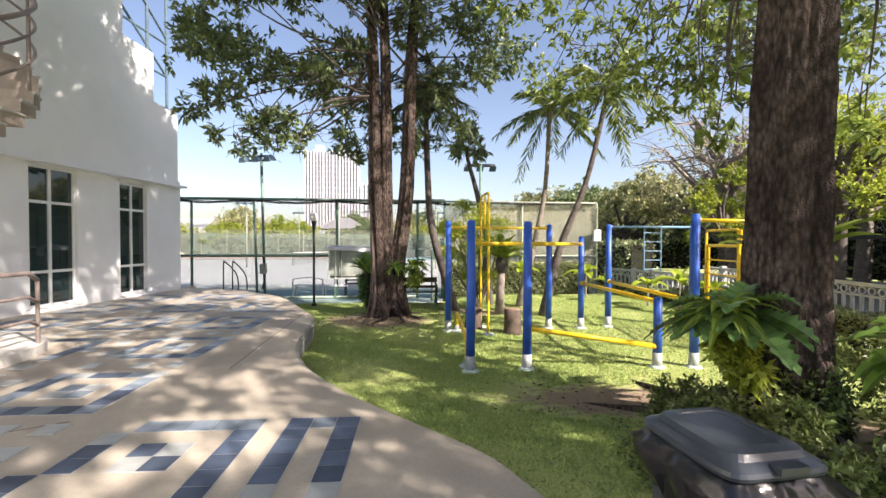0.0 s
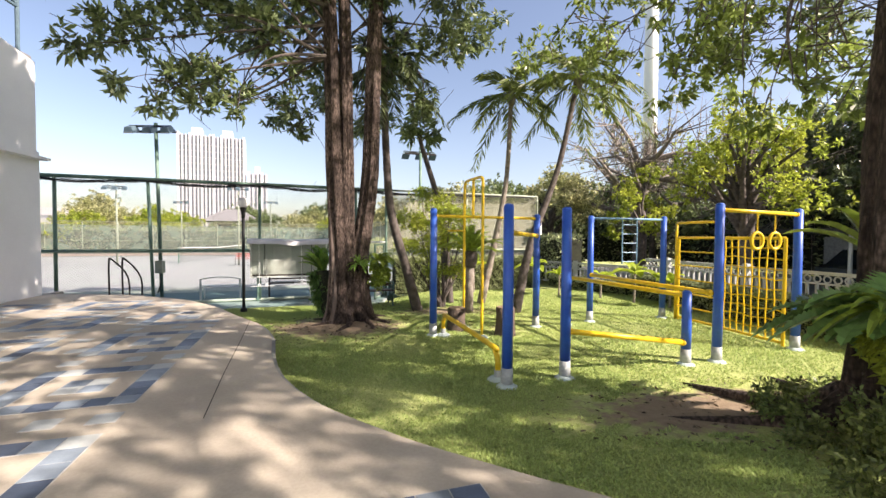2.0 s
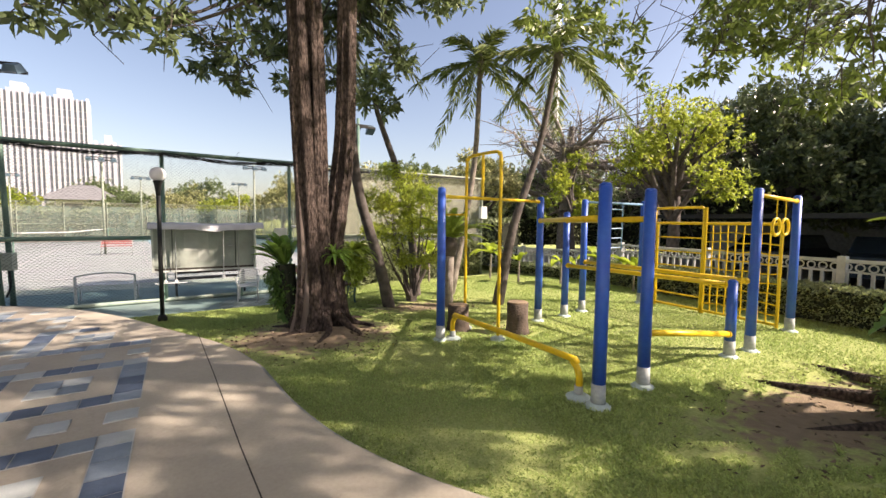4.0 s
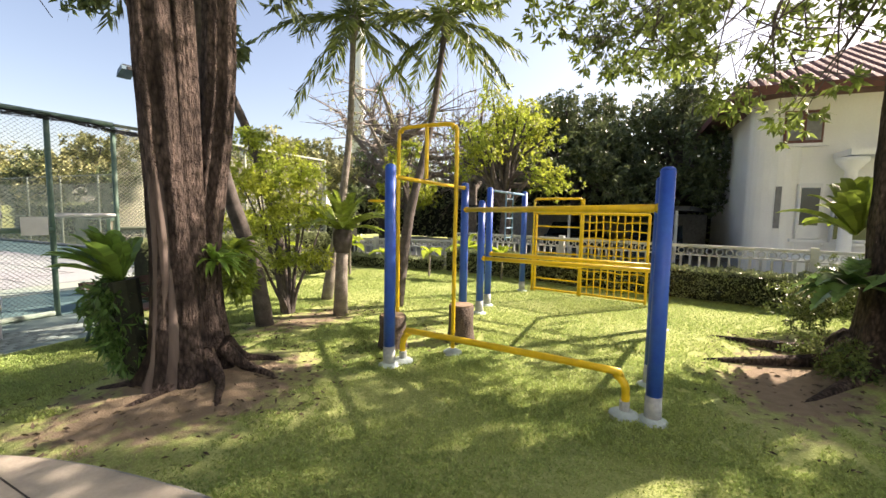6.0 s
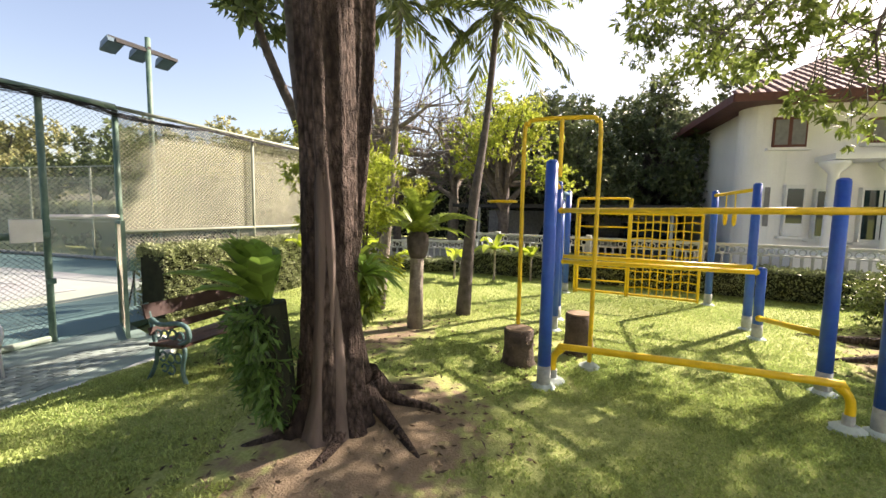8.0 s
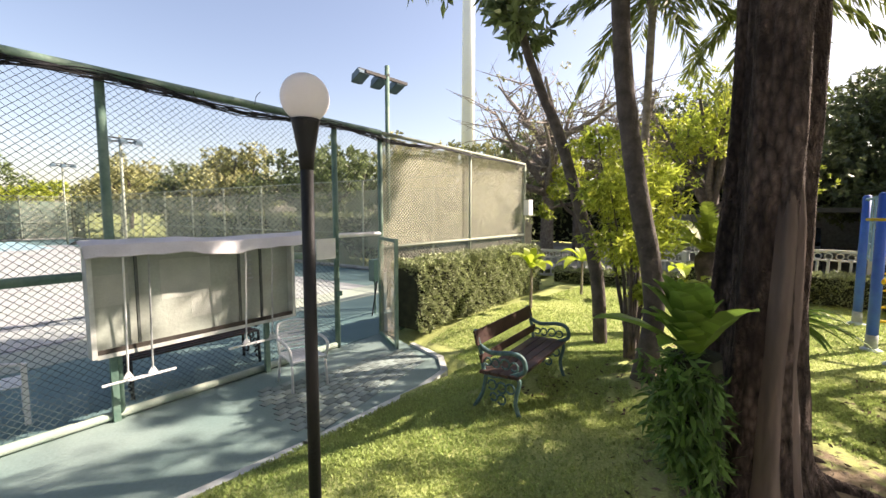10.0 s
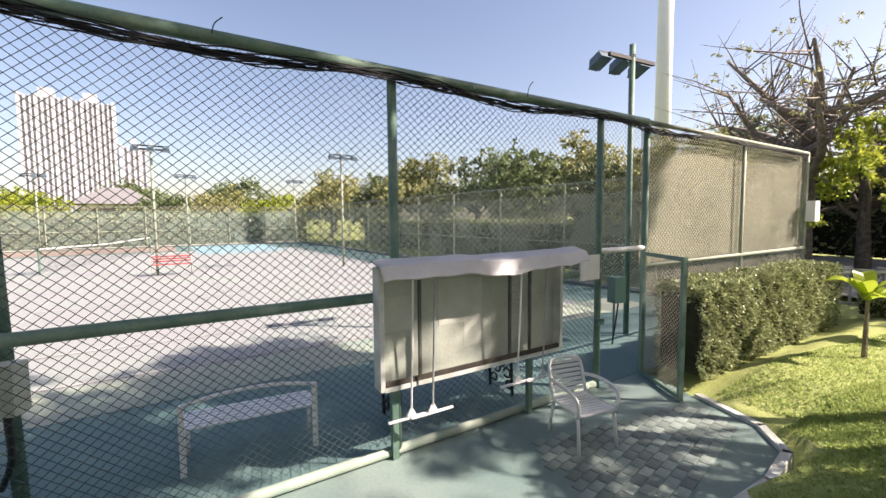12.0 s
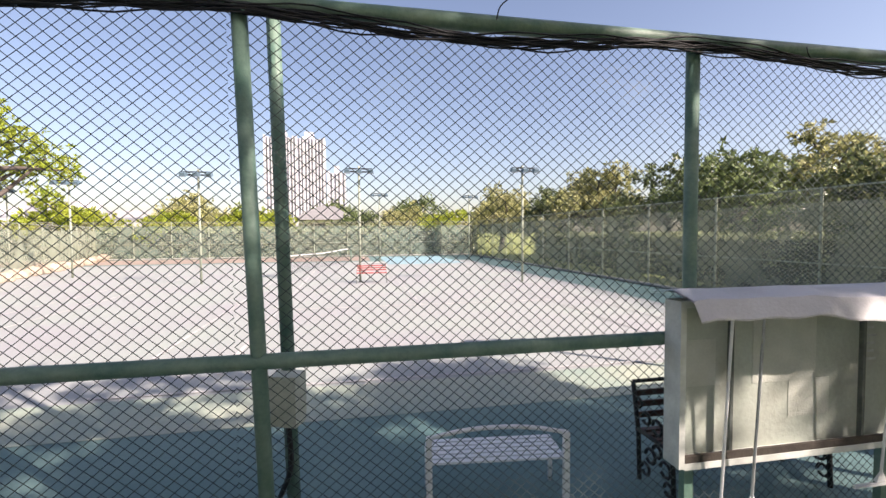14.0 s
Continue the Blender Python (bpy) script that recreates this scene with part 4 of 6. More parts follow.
def garden_bench(x, y, z, rz):
    b = thing("garden_bench", "dark wooden slatted bench with green cast-iron ends on the lawn", "bench", at=(x, y, z), rz=rz)
    b.matrix_basis = b.matrix_basis @ Matrix.Diagonal((1.0, 0.88, 0.93, 1.0))
    L = 1.3
    for s in (-1, 1):
        lx = s * (L / 2 - 0.03)
        e = part("cast_end", Shape().tube(spline([(lx, -0.24, 0), (lx, -0.18, 0.18), (lx, -0.22, 0.4), (lx, -0.1, 0.42), (lx, 0.16, 0.4), (lx, 0.22, 0.6), (lx, 0.3, 0.84)], 4), 0.022, 7).tube(spline([(lx, 0.32, 0), (lx, 0.2, 0.2), (lx, 0.16, 0.4)], 4), 0.022, 7), M_IRON, b, smooth=True)
        part("armrest", Shape().tube(spline([(lx, -0.1, 0.42), (lx, -0.27, 0.5), (lx, -0.26, 0.62), (lx, -0.14, 0.66), (lx, 0.1, 0.63), (lx, 0.24, 0.68)], 4), 0.024, 7), M_IRON, e, smooth=True)
        for cy, cz, r in ((-0.16, 0.53, 0.045), (-0.06, 0.54, 0.05), (0.05, 0.53, 0.045), (0.14, 0.53, 0.04), (-0.12, 0.3, 0.05), (-0.02, 0.29, 0.055), (0.09, 0.3, 0.05), (-0.02, 0.17, 0.05), (0.07, 0.18, 0.04)):
            part("scroll", Shape().tube([(lx, cy + r * math.cos(a), cz + r * math.sin(a)) for a in [i * 0.7 for i in range(9)]], 0.011, 5), M_IRON, e)
    for i in range(4):
        part("seat_slat", Shape().box((0, -0.18 + i * 0.115, 0.44 - 0.004 * i), (L + 0.04, 0.1, 0.028)), M_WOODD, b)
    part("back_slat", Shape().box((0, 0.2, 0.56), (L + 0.04, 0.025, 0.08), rx=-15), M_WOODD, b)
    part("back_slat", Shape().box((0, 0.265, 0.76), (L + 0.04, 0.025, 0.15), rx=-15), M_WOODD, b)


garden_bench(-0.82, 11.99, -0.03, 11)


# ---- lamp post ----
lp = thing("lamp_post", "black lamp post with a frosted white globe at the lawn's edge", "lamp post", at=(-3.46, 11.53, 0))
part("base", Shape().lathe((0, 0, -0.05), [(0.07, 0), (0.07, 0.12), (0.045, 0.16)], 16), M_BLACK, lp)
part("pole", Shape().tube([(0, 0, 0.05), (0, 0, 2.12)], 0.032, 14), M_BLACK, lp, smooth=True)
part("collar", Shape().lathe((0, 0, 2.06), [(0.033, 0), (0.04, 0.08), (0.066, 0.225), (0.07, 0.24)], 18), M_BLACK, lp, smooth=True)
prof = [(0.115 * math.sin(a), 0.112 - 0.115 * math.cos(a)) for a in [0.5 + 2.6416 * i / 14 for i in range(15)]]
part("globe", Shape().lathe((0, 0, 2.29), prof, 28), M_GLOBE, lp, smooth=True)


# ---- playground ----
def blue_post(x, y, h, label="round post painted blue with a grey cement foot on the lawn", swing=0.0):
    p = thing("playground_post", label, "post", "blue playground posts", at=(x, y, 0))
    part("shaft", Shape().tube([(0, 0, 0.2), (0.004 + swing * 0.5, 0, h * 0.5), (swing, 0, h - 0.03)], [0.062, 0.06, 0.057], 16), M_BLUE, p, smooth=True)
    part("cap", Shape().lathe((swing, 0, h - 0.04), [(0.057, 0), (0.052, 0.025), (0.03, 0.04)], 16), M_BLUE, p, smooth=True)
    part("foot", Shape().tube([(0, 0, -0.02), (0, 0, 0.22)], [0.068, 0.064], 16), M_GREYP, p, smooth=True)
    part("footing", Shape().lathe((0, 0, -0.03), [(0.13, 0), (0.12, 0.04), (0.07, 0.07)], 14), M_PALE, p, smooth=True)
    return p


PA, PB, PC, PD, PE = (0.28, 8.73), (0.7, 6.19), (1.48, 6.34), (2.3, 9.1), (2.97, 9.2)
PF, PG, PH, PI, PJ = (3.58, 9.4), (5.35, 9.55), (3.33, 6.56), (3.85, 6.6), (5.58, 6.95)
for q, h in ((PA, 2.17), (PB, 2.06), (PC, 2.05), (PD, 2.12), (PE, 1.88), (PF, 2.13), (PG, 2.15), (PI, 2.17), (PJ, 2.15)):
    blue_post(*q, h)
blue_post(*PH, 1.0, "short blue wooden post with a grey cement foot on the lawn")


def bar(name, a, b, r, label, material=M_YEL):
    t = thing(name, label, "bar")
    part("tube", Shape().tube([a, b], r, 12), material, t, smooth=True)
    for p, q in ((a, b), (b, a)):
        d = (Vector(q) - Vector(p)).normalized()
        part("clamp", Shape().tube([Vector(p) + d * 0.02, Vector(p) + d * 0.07], r * 1.35, 12), material, t)
    return t


def at3(p, z):
    return (*p, z)


bar("high_bar", at3(PA, 2.04), at3(PD, 2.04), 0.024, "yellow horizontal pull-up bar between two blue posts")
for a, b in ((PB, PD), (PC, PE)):
    bar("parallel_bar", at3(a, 1.74), at3(b, 1.72), 0.032, "yellow parallel exercise bar at head height")
bar("beam", at3(PH, 0.93), at3(PE, 0.93), 0.034, "yellow waist-high rail between blue posts")
bar("beam", (PI[0] - 0.1, PI[1], 0.95), at3(PF, 0.95), 0.034, "yellow waist-high rail between blue posts")
bar("beam", at3(PC, 0.57), at3(PH, 0.30), 0.034, "low yellow rail close to the grass")
bar("high_bar", at3(PI, 2.08), at3(PJ, 2.06), 0.028, "yellow bar that carries the hanging rings")
bar("high_bar", at3(PF, 2.08), at3(PG, 2.08), 0.022, "pale blue bar that carries a small ladder", M_LBLUE)
ho = thing("balance_bar", "low bent yellow tube bar with cement feet on the grass", "bar")
a, b = Vector((0.45, 8.68, 0)), Vector((0.66, 6.4, 0))
pts = [a, a + Vector((0, 0, 0.24)), a + (b - a) * 0.035 + Vector((0, 0, 0.34)), a + (b - a) * 0.09 + Vector((0, 0, 0.37)), b - (b - a) * 0.09 + Vector((0, 0, 0.37)), b - (b - a) * 0.035 + Vector((0, 0, 0.34)), b + Vector((0, 0, 0.24)), b]
part("tube", Shape().tube(spline(pts, 4), 0.034, 12), M_YEL, ho, smooth=True)
for q in (a, b):
    part("foot", Shape().tube([(q.x, q.y, 0), (q.x, q.y, 0.13)], 0.042, 12), M_GREYP, ho)
    part("footing", Shape().lathe((q.x, q.y, -0.03), [(0.13, 0), (0.12, 0.05), (0.07, 0.08)], 14), M_PALE, ho)

hoop = thing("climbing_hoop", "tall yellow tubular climbing hoop with a short pull-up stem", "climbing frame")
h0, h1 = Vector((0.93, 9.2, 0)), Vector((1.05, 8.42, 0))
pts = [h0, h0 + Vector((0, 0, 1.2)), h0 + Vector((0, 0, 2.52)), h0 + (h1 - h0) * 0.05 + Vector((0, 0, 2.64)), h0 + (h1 - h0) * 0.15 + Vector((0, 0, 2.69)), h1 - (h1 - h0) * 0.15 + Vector((0, 0, 2.69)), h1 - (h1 - h0) * 0.05 + Vector((0, 0, 2.64)), h1 + Vector((0, 0, 2.52)), h1 + Vector((0, 0, 1.2)), h1]
part("tube", Shape().tube(spline(pts, 4), 0.024, 10), M_YEL, hoop, smooth=True)
hm = (h0 + h1) / 2
part("stem", Shape().tube([hm + Vector((0, 0, 2.07)), hm + Vector((0, 0, 2.69))], 0.024, 10), M_YEL, hoop)
part("step_ring", Shape().tube([(h0.x - 0.0 + 0.16 * math.cos(i * 0.5236) - 0.1, h0.y + 0.3 + 0.16 * math.sin(i * 0.5236) - 0.1, 1.8) for i in range(13)], 0.014, 6), M_YEL, hoop)
for q in (h0, h1):
    part("footing", Shape().lathe((q.x, q.y, -0.03), [(0.12, 0), (0.11, 0.05), (0.04, 0.09)], 14), M_PALE, hoop)

net = thing("climbing_net", "yellow tube frame strung with a rope climbing net", "climbing frame")
n0, n1 = Vector((5.56, 9.35, 0)), Vector((5.56, 7.12, 0))
fr = Shape().tube([n0, n0 + Vector((0, 0, 1.7))], 0.026, 8).tube([n1, n1 + Vector((0, 0, 1.7))], 0.026, 8)
fr.tube([n0 + Vector((0, 0, 1.7)), n1 + Vector((0, 0, 1.7))], 0.026, 8).tube([n0 + Vector((0, 0, 0.06)), n1 + Vector((0, 0, 0.06))], 0.026, 8)
fr.tube([(5.56, 8.35, 0), (5.56, 8.35, 2.0)], 0.024, 8)
part("frame", fr, M_YEL, net)
for i in range(1, 9):
    y = 8.35 - 1.2 * i / 9
    part("rope", Shape().tube([(5.56 + 0.01 * math.sin(z * 9 + i), y, z) for z in np.linspace(0.06, 1.7, 9)], 0.012, 5), M_YEL, net)
for i in range(1, 10):
    z = 0.06 + 1.64 * i / 10
    part("rope", Shape().tube([(5.56, y, z + 0.015 * math.sin(y * 11 + i)) for y in np.linspace(8.35, 7.12, 9)], 0.012, 5), M_YEL, net)
wl = thing("wall_ladder", "yellow tubular ladder frame beside the climbing net", "climbing frame")
part("frame", Shape().tube(spline([(5.54, 9.4, 0), (5.54, 9.4, 1.8), (5.54, 9.36, 1.98), (5.54, 9.3, 2.0), (5.54, 8.5, 2.0), (5.54, 8.4, 1.98), (5.54, 8.38, 1.8), (5.54, 8.38, 0)], 3), 0.024, 8), M_YEL, wl, smooth=True)
for i in range(6):
    part("rung", Shape().tube([(5.54, 9.4, 0.3 + i * 0.28), (5.54, 8.38, 0.3 + i * 0.28)], 0.016, 6), M_YEL, wl)
for k, f in enumerate((0.45, 0.68)):
    x, y = PI[0] + (PJ[0] - PI[0]) * f, PI[1] + (PJ[1] - PI[1]) * f
    rg = thing("hanging_ring", "yellow gymnastic ring hanging from a thin rod", "ring", "gymnastic rings")
    part("rod", Shape().tube([(x, y, 2.08), (x, y, 1.78)], 0.01, 6), M_YEL, rg)
    part("ring", Shape().tube([(x + 0.1 * math.cos(i * 0.5236), y, 1.66 + 0.12 * math.sin(i * 0.5236)) for i in range(13)], 0.022, 8, False), M_YEL, rg, smooth=True)
la = thing("hanging_ladder", "small pale blue ladder hung from a bar", "ladder")
lx0 = [PF[0] + (PG[0] - PF[0]) * f for f in (0.42, 0.62)]
ly0 = [PF[1] + (PG[1] - PF[1]) * f for f in (0.42, 0.62)]
for x, y in zip(lx0, ly0):
    part("side_rail", Shape().tube([(x, y, 2.08), (x, y, 1.15)], 0.014, 6), M_LBLUE, la)
for i in range(5):
    part("rung", Shape().tube([(lx0[0], ly0[0], 1.2 + i * 0.19), (lx0[1], ly0[1], 1.2 + i * 0.19)], 0.012, 6), M_LBLUE, la)
for (x, y), h in (((0.78, 9.14), 0.42), ((1.53, 8.62), 0.5)):
    s = thing("tree_stump", "sawn-off dark log stump standing on the grass", "stump", "log stumps")
    prof = [(0.21, 0), (0.18, 0.06), (0.16, h * 0.5), (0.165, h - 0.015)]
    part("log", Shape().lathe((x, y, -0.02), prof, 14), M_STUMP, s, smooth=True)
    part("cut_face", Shape().lathe((x, y, h - 0.035), [(0.15, 0), (0.15, 0.018)], 14), M_CUT, s)


# ---- plants ----
def open_sun(c):
    """True where a clump would shade the parts of the patio and lawn that lie in full sun."""
    x, y = c[0] - SUN_DIR.x / SUN_DIR.z * c[2], c[1] - SUN_DIR.y / SUN_DIR.z * c[2]
    return (-2.3 < x < 0.1 and 3.9 < y < 6.1) or (0.8 < x < 6.5 and 8.3 < y < 14) or (-3.0 < x < -1.4 and 9.2 < y < 10.8)


def trunk_mesh(paths, seg=14, wobble=0.12, seed=0, flutes=5):
    """Fluted bark trunks: each path is (points, radii)."""
    r = random.Random(seed)
    s = Shape()
    for pts, rad in paths:
        k = 24 if max(rad) > 0.25 else 6
        P = spline(pts, k)
        Rr = np.interp(np.arange(len(P)) / k, np.arange(len(pts)), rad)
        ph = [r.uniform(0, 6.28) for _ in range(4)]
        big = max(rad) > 0.12
        m = seg * 2 if big else max(6, seg // 2)
        v, f = [], []
        for i, p in enumerate(P):
            for j in range(m):
                a = 2 * math.pi * j / m
                w = 1.0
                if big:
                    w += 0.02 * math.sin(17 * a + ph[3] + 0.6 * math.sin(p.z * 1.6))
                    w += wobble * math.sin(flutes * a + ph[0] + p.z * 0.25) + wobble * 0.6 * math.sin((flutes + 3) * a + ph[1] - p.z * 0.4) 
                    if k > 6:
                        ca, sa = math.cos(a), math.sin(a)
                        w += 0.07 * noise.noise(Vector((ca * 4 + ph[0], sa * 4, p.z * 0.8))) + 0.09 * abs(noise.noise(Vector((ca * 9, sa * 9 + ph[1], p.z * 2.2)))) - 0.05
                    if p.z < 0.35:
                        w += (0.35 - p.z) * 0.8 * max(0, math.sin(4 * a + ph[2]))
                v.append((p.x + Rr[i] * w * math.cos(a), p.y + Rr[i] * w * math.sin(a), p.z))
        for i in range(len(P) - 1):
            for j in range(m):
                a, b = i * m + j, i * m + (j + 1) % m
                f.append((a, b, b + m, a + m))
        s.add(v, f)
    return s


def limbs(tree_, rng, root, tips, r0):
    """Branches from a fork to every clump, each one a part."""
    for t in tips:
        s = Shape()
        a, b = Vector(root), Vector(t)
        a = a + Vector((0, 0, rng.uniform(-0.6, 0.9)))
        mid = (a + b) / 2 + Vector(rng.normal(scale=0.3, size=3))
        r1 = r0 * rng.uniform(0.5, 1.0)
        s.tube(spline([a, mid, b], 5), [r1 * (1 - 0.85 * i / 10) for i in range(11)], 6)
        for _ in range(6):
            q = a + (b - a) * rng.uniform(0.75, 0.98)
            e = q + Vector(rng.normal(scale=0.32, size=3))
            s.tube([q, (q + e) / 2 + Vector(rng.normal(scale=0.1, size=3)), e], [r1 * 0.3, r1 * 0.18, 0.004], 4)
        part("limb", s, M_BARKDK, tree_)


rng = np.random.default_rng(11)
tree = thing("shade_tree", "tall twin-trunked shade tree with fluted brown bark on the lawn", "tree")
T1, T2 = (-1.27, 9.98), (-0.96, 10.17)
tr = trunk_mesh([
    ([(T1[0] - 0.05, T1[1] - 0.03, -0.15), (T1[0] - 0.05, T1[1] - 0.03, 0.35), (T1[0] - 0.07, T1[1] - 0.03, 1.3), (T1[0] - 0.17, T1[1] - 0.03, 3.2), (T1[0] - 0.25, T1[1] + 0.1, 6.0), (T1[0] - 0.4, T1[1] + 0.2, 9)], [0.36, 0.235, 0.17, 0.15, 0.12, 0.07]),
    ([(T1[0] + 0.12, T1[1] + 0.05, -0.15), (T1[0] + 0.1, T1[1] + 0.04, 0.35), (T1[0] + 0.09, T1[1] + 0.04, 1.3), (T1[0] + 0.07, T1[1] + 0.04, 3.2), (T1[0] + 0.02, T1[1] + 0.12, 6.0), (T1[0] - 0.1, T1[1] + 0.2, 9)], [0.3, 0.19, 0.145, 0.13, 0.11, 0.06]),
    ([(*T2, -0.15), (T2[0], T2[1], 0.3), (T2[0] - 0.02, T2[1], 1.2), (T2[0] + 0.2, T2[1], 3.0), (T2[0] + 0.3, T2[1] + 0.1, 6.0), (T2[0] + 0.5, T2[1] + 0.2, 9)], [0.32, 0.21, 0.165, 0.155, 0.13, 0.07]),
    ([(-1.14, 10.06, -0.1), (-1.1, 10.07, 0.5), (-1.1, 10.05, 1.0)], [0.32, 0.2, 0.1])], seed=3, seg=40)
for ang, L in ((-100, 0.75), (-55, 0.5), (-150, 0.5), (-20, 0.5), (30, 0.4), (165, 0.5)):
    a = radians(ang)
    c = Vector((-1.12, 10.02, 0))
    d = Vector((math.cos(a), math.sin(a), 0))
    sd = Vector((-d.y, d.x, 0))
    tr.tube(spline([c + d * 0.25 + Vector((0, 0, 0.3)), c + d * 0.45 + sd * 0.07 + Vector((0, 0, 0.09)), c + d * 0.75 - sd * 0.03 + Vector((0, 0, 0.035)), c + d * (0.3 + L) - sd * 0.15 + Vector((0, 0, -0.02))], 4), [0.09, 0.078, 0.066, 0.056, 0.05, 0.044, 0.038, 0.034, 0.03, 0.026, 0.02, 0.014, 0.01], 10)
part("trunk", tr, M_BARK, tree, smooth=True)
sm = trunk_mesh([([(-1.58, 9.84, -0.1), (-1.49, 9.87, 0.3), (-1.455, 9.885, 0.8), (-1.45, 9.875, 1.3), (-1.475, 9.87, 1.8), (-1.50, 9.88, 2.3)], [0.13, 0.085, 0.075, 0.07, 0.06, 0.02]),
                 ([(-1.50, 9.70, -0.1), (-1.43, 9.79, 0.25), (-1.40, 9.82, 0.7), (-1.41, 9.84, 1.15)], [0.1, 0.065, 0.05, 0.02]),
                 ([(-1.20, 9.74, -0.1), (-1.21, 9.84, 0.3), (-1.21, 9.9, 0.9)], [0.11, 0.07, 0.03])], seed=5, seg=12)
part("bare_wood", sm, M_BARKSM, tree, "smooth pale wood where the bark has peeled", smooth=True)
main_clumps = []
for x, y, z, r in ((-4.9, 8.9, 5.9, 0.9), (-4.6, 9.2, 4.9, 0.75), (-3.9, 9.4, 5.6, 1.0), (-3.6, 9.7, 4.45, 0.65), (-2.9, 9.9, 5.4, 0.9), (-3.1, 9.8, 4.25, 0.5), (-2.2, 10.2, 6.2, 1.0), (-4.4, 8.7, 6.9, 1.1), (-3.2, 9.2, 7.3, 1.2),
                   (-2.3, 10.1, 4.75, 0.5), (-2.3, 10.3, 4.2, 0.35), (-1.7, 10.6, 5.2, 0.6), (-0.1, 10.6, 5.5, 0.7), (0.9, 10.5, 5.8, 0.75), (0.4, 10.8, 4.6, 0.5), (-0.6, 10.4, 6.8, 1.0), (0.7, 10.3, 6.9, 1.0), (-1.5, 9.8, 7.6, 1.3),
                   (-2.8, 11.8, 4.5, 0.6), (-2.2, 11.6, 4.1, 0.45), (-1.6, 11.9, 5.0, 0.8), (-0.6, 12.6, 4.7, 0.6), (-1.1, 13.2, 4.6, 0.55), (-0.3, 12.2, 5.6, 0.9), (-3.3, 11.2, 6.0, 1.0), (1.6, 11.2, 6.4, 0.9), (-2.5, 7.8, 7.0, 1.1), (-5.3, 10.4, 6.6, 1.0), (-4.0, 6.9, 7.3, 1.0),
                   (-4.6, 9.0, 3.98, 0.34), (-4.2, 9.1, 3.78, 0.32), (-3.6, 9.3, 3.82, 0.34), (-3.1, 9.55, 3.88, 0.32), (-5.05, 8.85, 4.45, 0.4), (-3.9, 9.3, 4.25, 0.45)):
    main_clumps.append((x, y, z, r, 0.72))
# High clumps added above the view to shade the white wall and court.
g2 = np.random.default_rng(78)
for k in range(22):
    main_clumps.append((g2.uniform(4.6, 7.8), g2.uniform(9.6, 12.2), g2.uniform(8.9, 10.3), g2.uniform(0.6, 0.95), 0.7))
for k in range(12):
    main_clumps.append((g2.uniform(-2.6, 1.6), g2.uniform(8.6, 10.2), g2.uniform(8.6, 9.8), g2.uniform(0.8, 1.1), 0.7))
for k in range(20):
    main_clumps.append((g2.uniform(-3.8, 0.6), g2.uniform(3.6, 9.0), g2.uniform(8.6, 10.4), g2.uniform(0.8, 1.15), 0.7))
for k in range(14):
    main_clumps.append((g2.uniform(-6.2, -2.0), g2.uniform(2.0, 7.5), g2.uniform(9.0, 10.8), g2.uniform(0.8, 1.1), 0.7))
for k in range(20):
    main_clumps.append((g2.uniform(-6.8, -1.5), g2.uniform(1.5, 9.5), g2.uniform(8.4, 10.6), g2.uniform(0.9, 1.3), 0.7))
    main_clumps.append((g2.uniform(-1.5, 4.2), g2.uniform(8.4, 12.2), g2.uniform(8.2, 10.0), g2.uniform(0.8, 1.2), 0.7))
main_clumps[35:] = [c for c in main_clumps[35:] if not open_sun(c)]
limbs(tree, rng, (-1.5, 10.05, 5.6), [c[:3] for c in main_clumps[:35] if c[0] < -2], 0.042)
limbs(tree, rng, (-1.3, 10.1, 6.9), [c[:3] for c in main_clumps[35:]], 0.016)
limbs(tree, rng, (-0.7, 10.25, 5.6), [c[:3] for c in main_clumps[:35] if c[0] >= -2], 0.042)
part("crown", quads_mesh("crown", clump_leaves(rng, main_clumps, 85, 0.19, 0.062), M_LEAF), None, tree)

bt = thing("shade_tree", "massive rough-barked tree with low spreading canopy beside the bin", "tree")
B = (3.38, 4.28)
tr = trunk_mesh([([(*B, -0.2), (B[0], B[1], 0.25), (B[0], B[1], 1.2), (B[0] + 0.02, B[1], 3.2), (B[0] + 0.1, B[1] - 0.1, 6.5), (B[0], B[1] - 0.3, 9)], [0.55, 0.39, 0.31, 0.285, 0.24, 0.12]),
                 ([(B[0] + 0.1, B[1] - 0.3, -0.1), (B[0] + 0.05, B[1] - 0.3, 0.6), (B[0], B[1] - 0.12, 1.5)], [0.2, 0.13, 0.08])], seed=8, flutes=6, seg=44, wobble=0.085)
for ang in (150, 110, 190, 235, 70):
    a = radians(ang)
    c, d = Vector((*B, 0)), Vector((math.cos(a), math.sin(a), 0))
    tr.tube(spline([c + d * 0.35 + Vector((0, 0, 0.35)), c + d * 0.65 + Vector((0, 0, 0.12)), c + d * 1.15 + Vector((0, 0, 0.05)), c + d * 1.8 + Vector((0, 0, -0.02))], 3), [0.13, 0.12, 0.11, 0.09, 0.08, 0.07, 0.06, 0.05, 0.04, 0.03], 8)
part("trunk", tr, M_BARK, bt, smooth=True)
cl2 = []
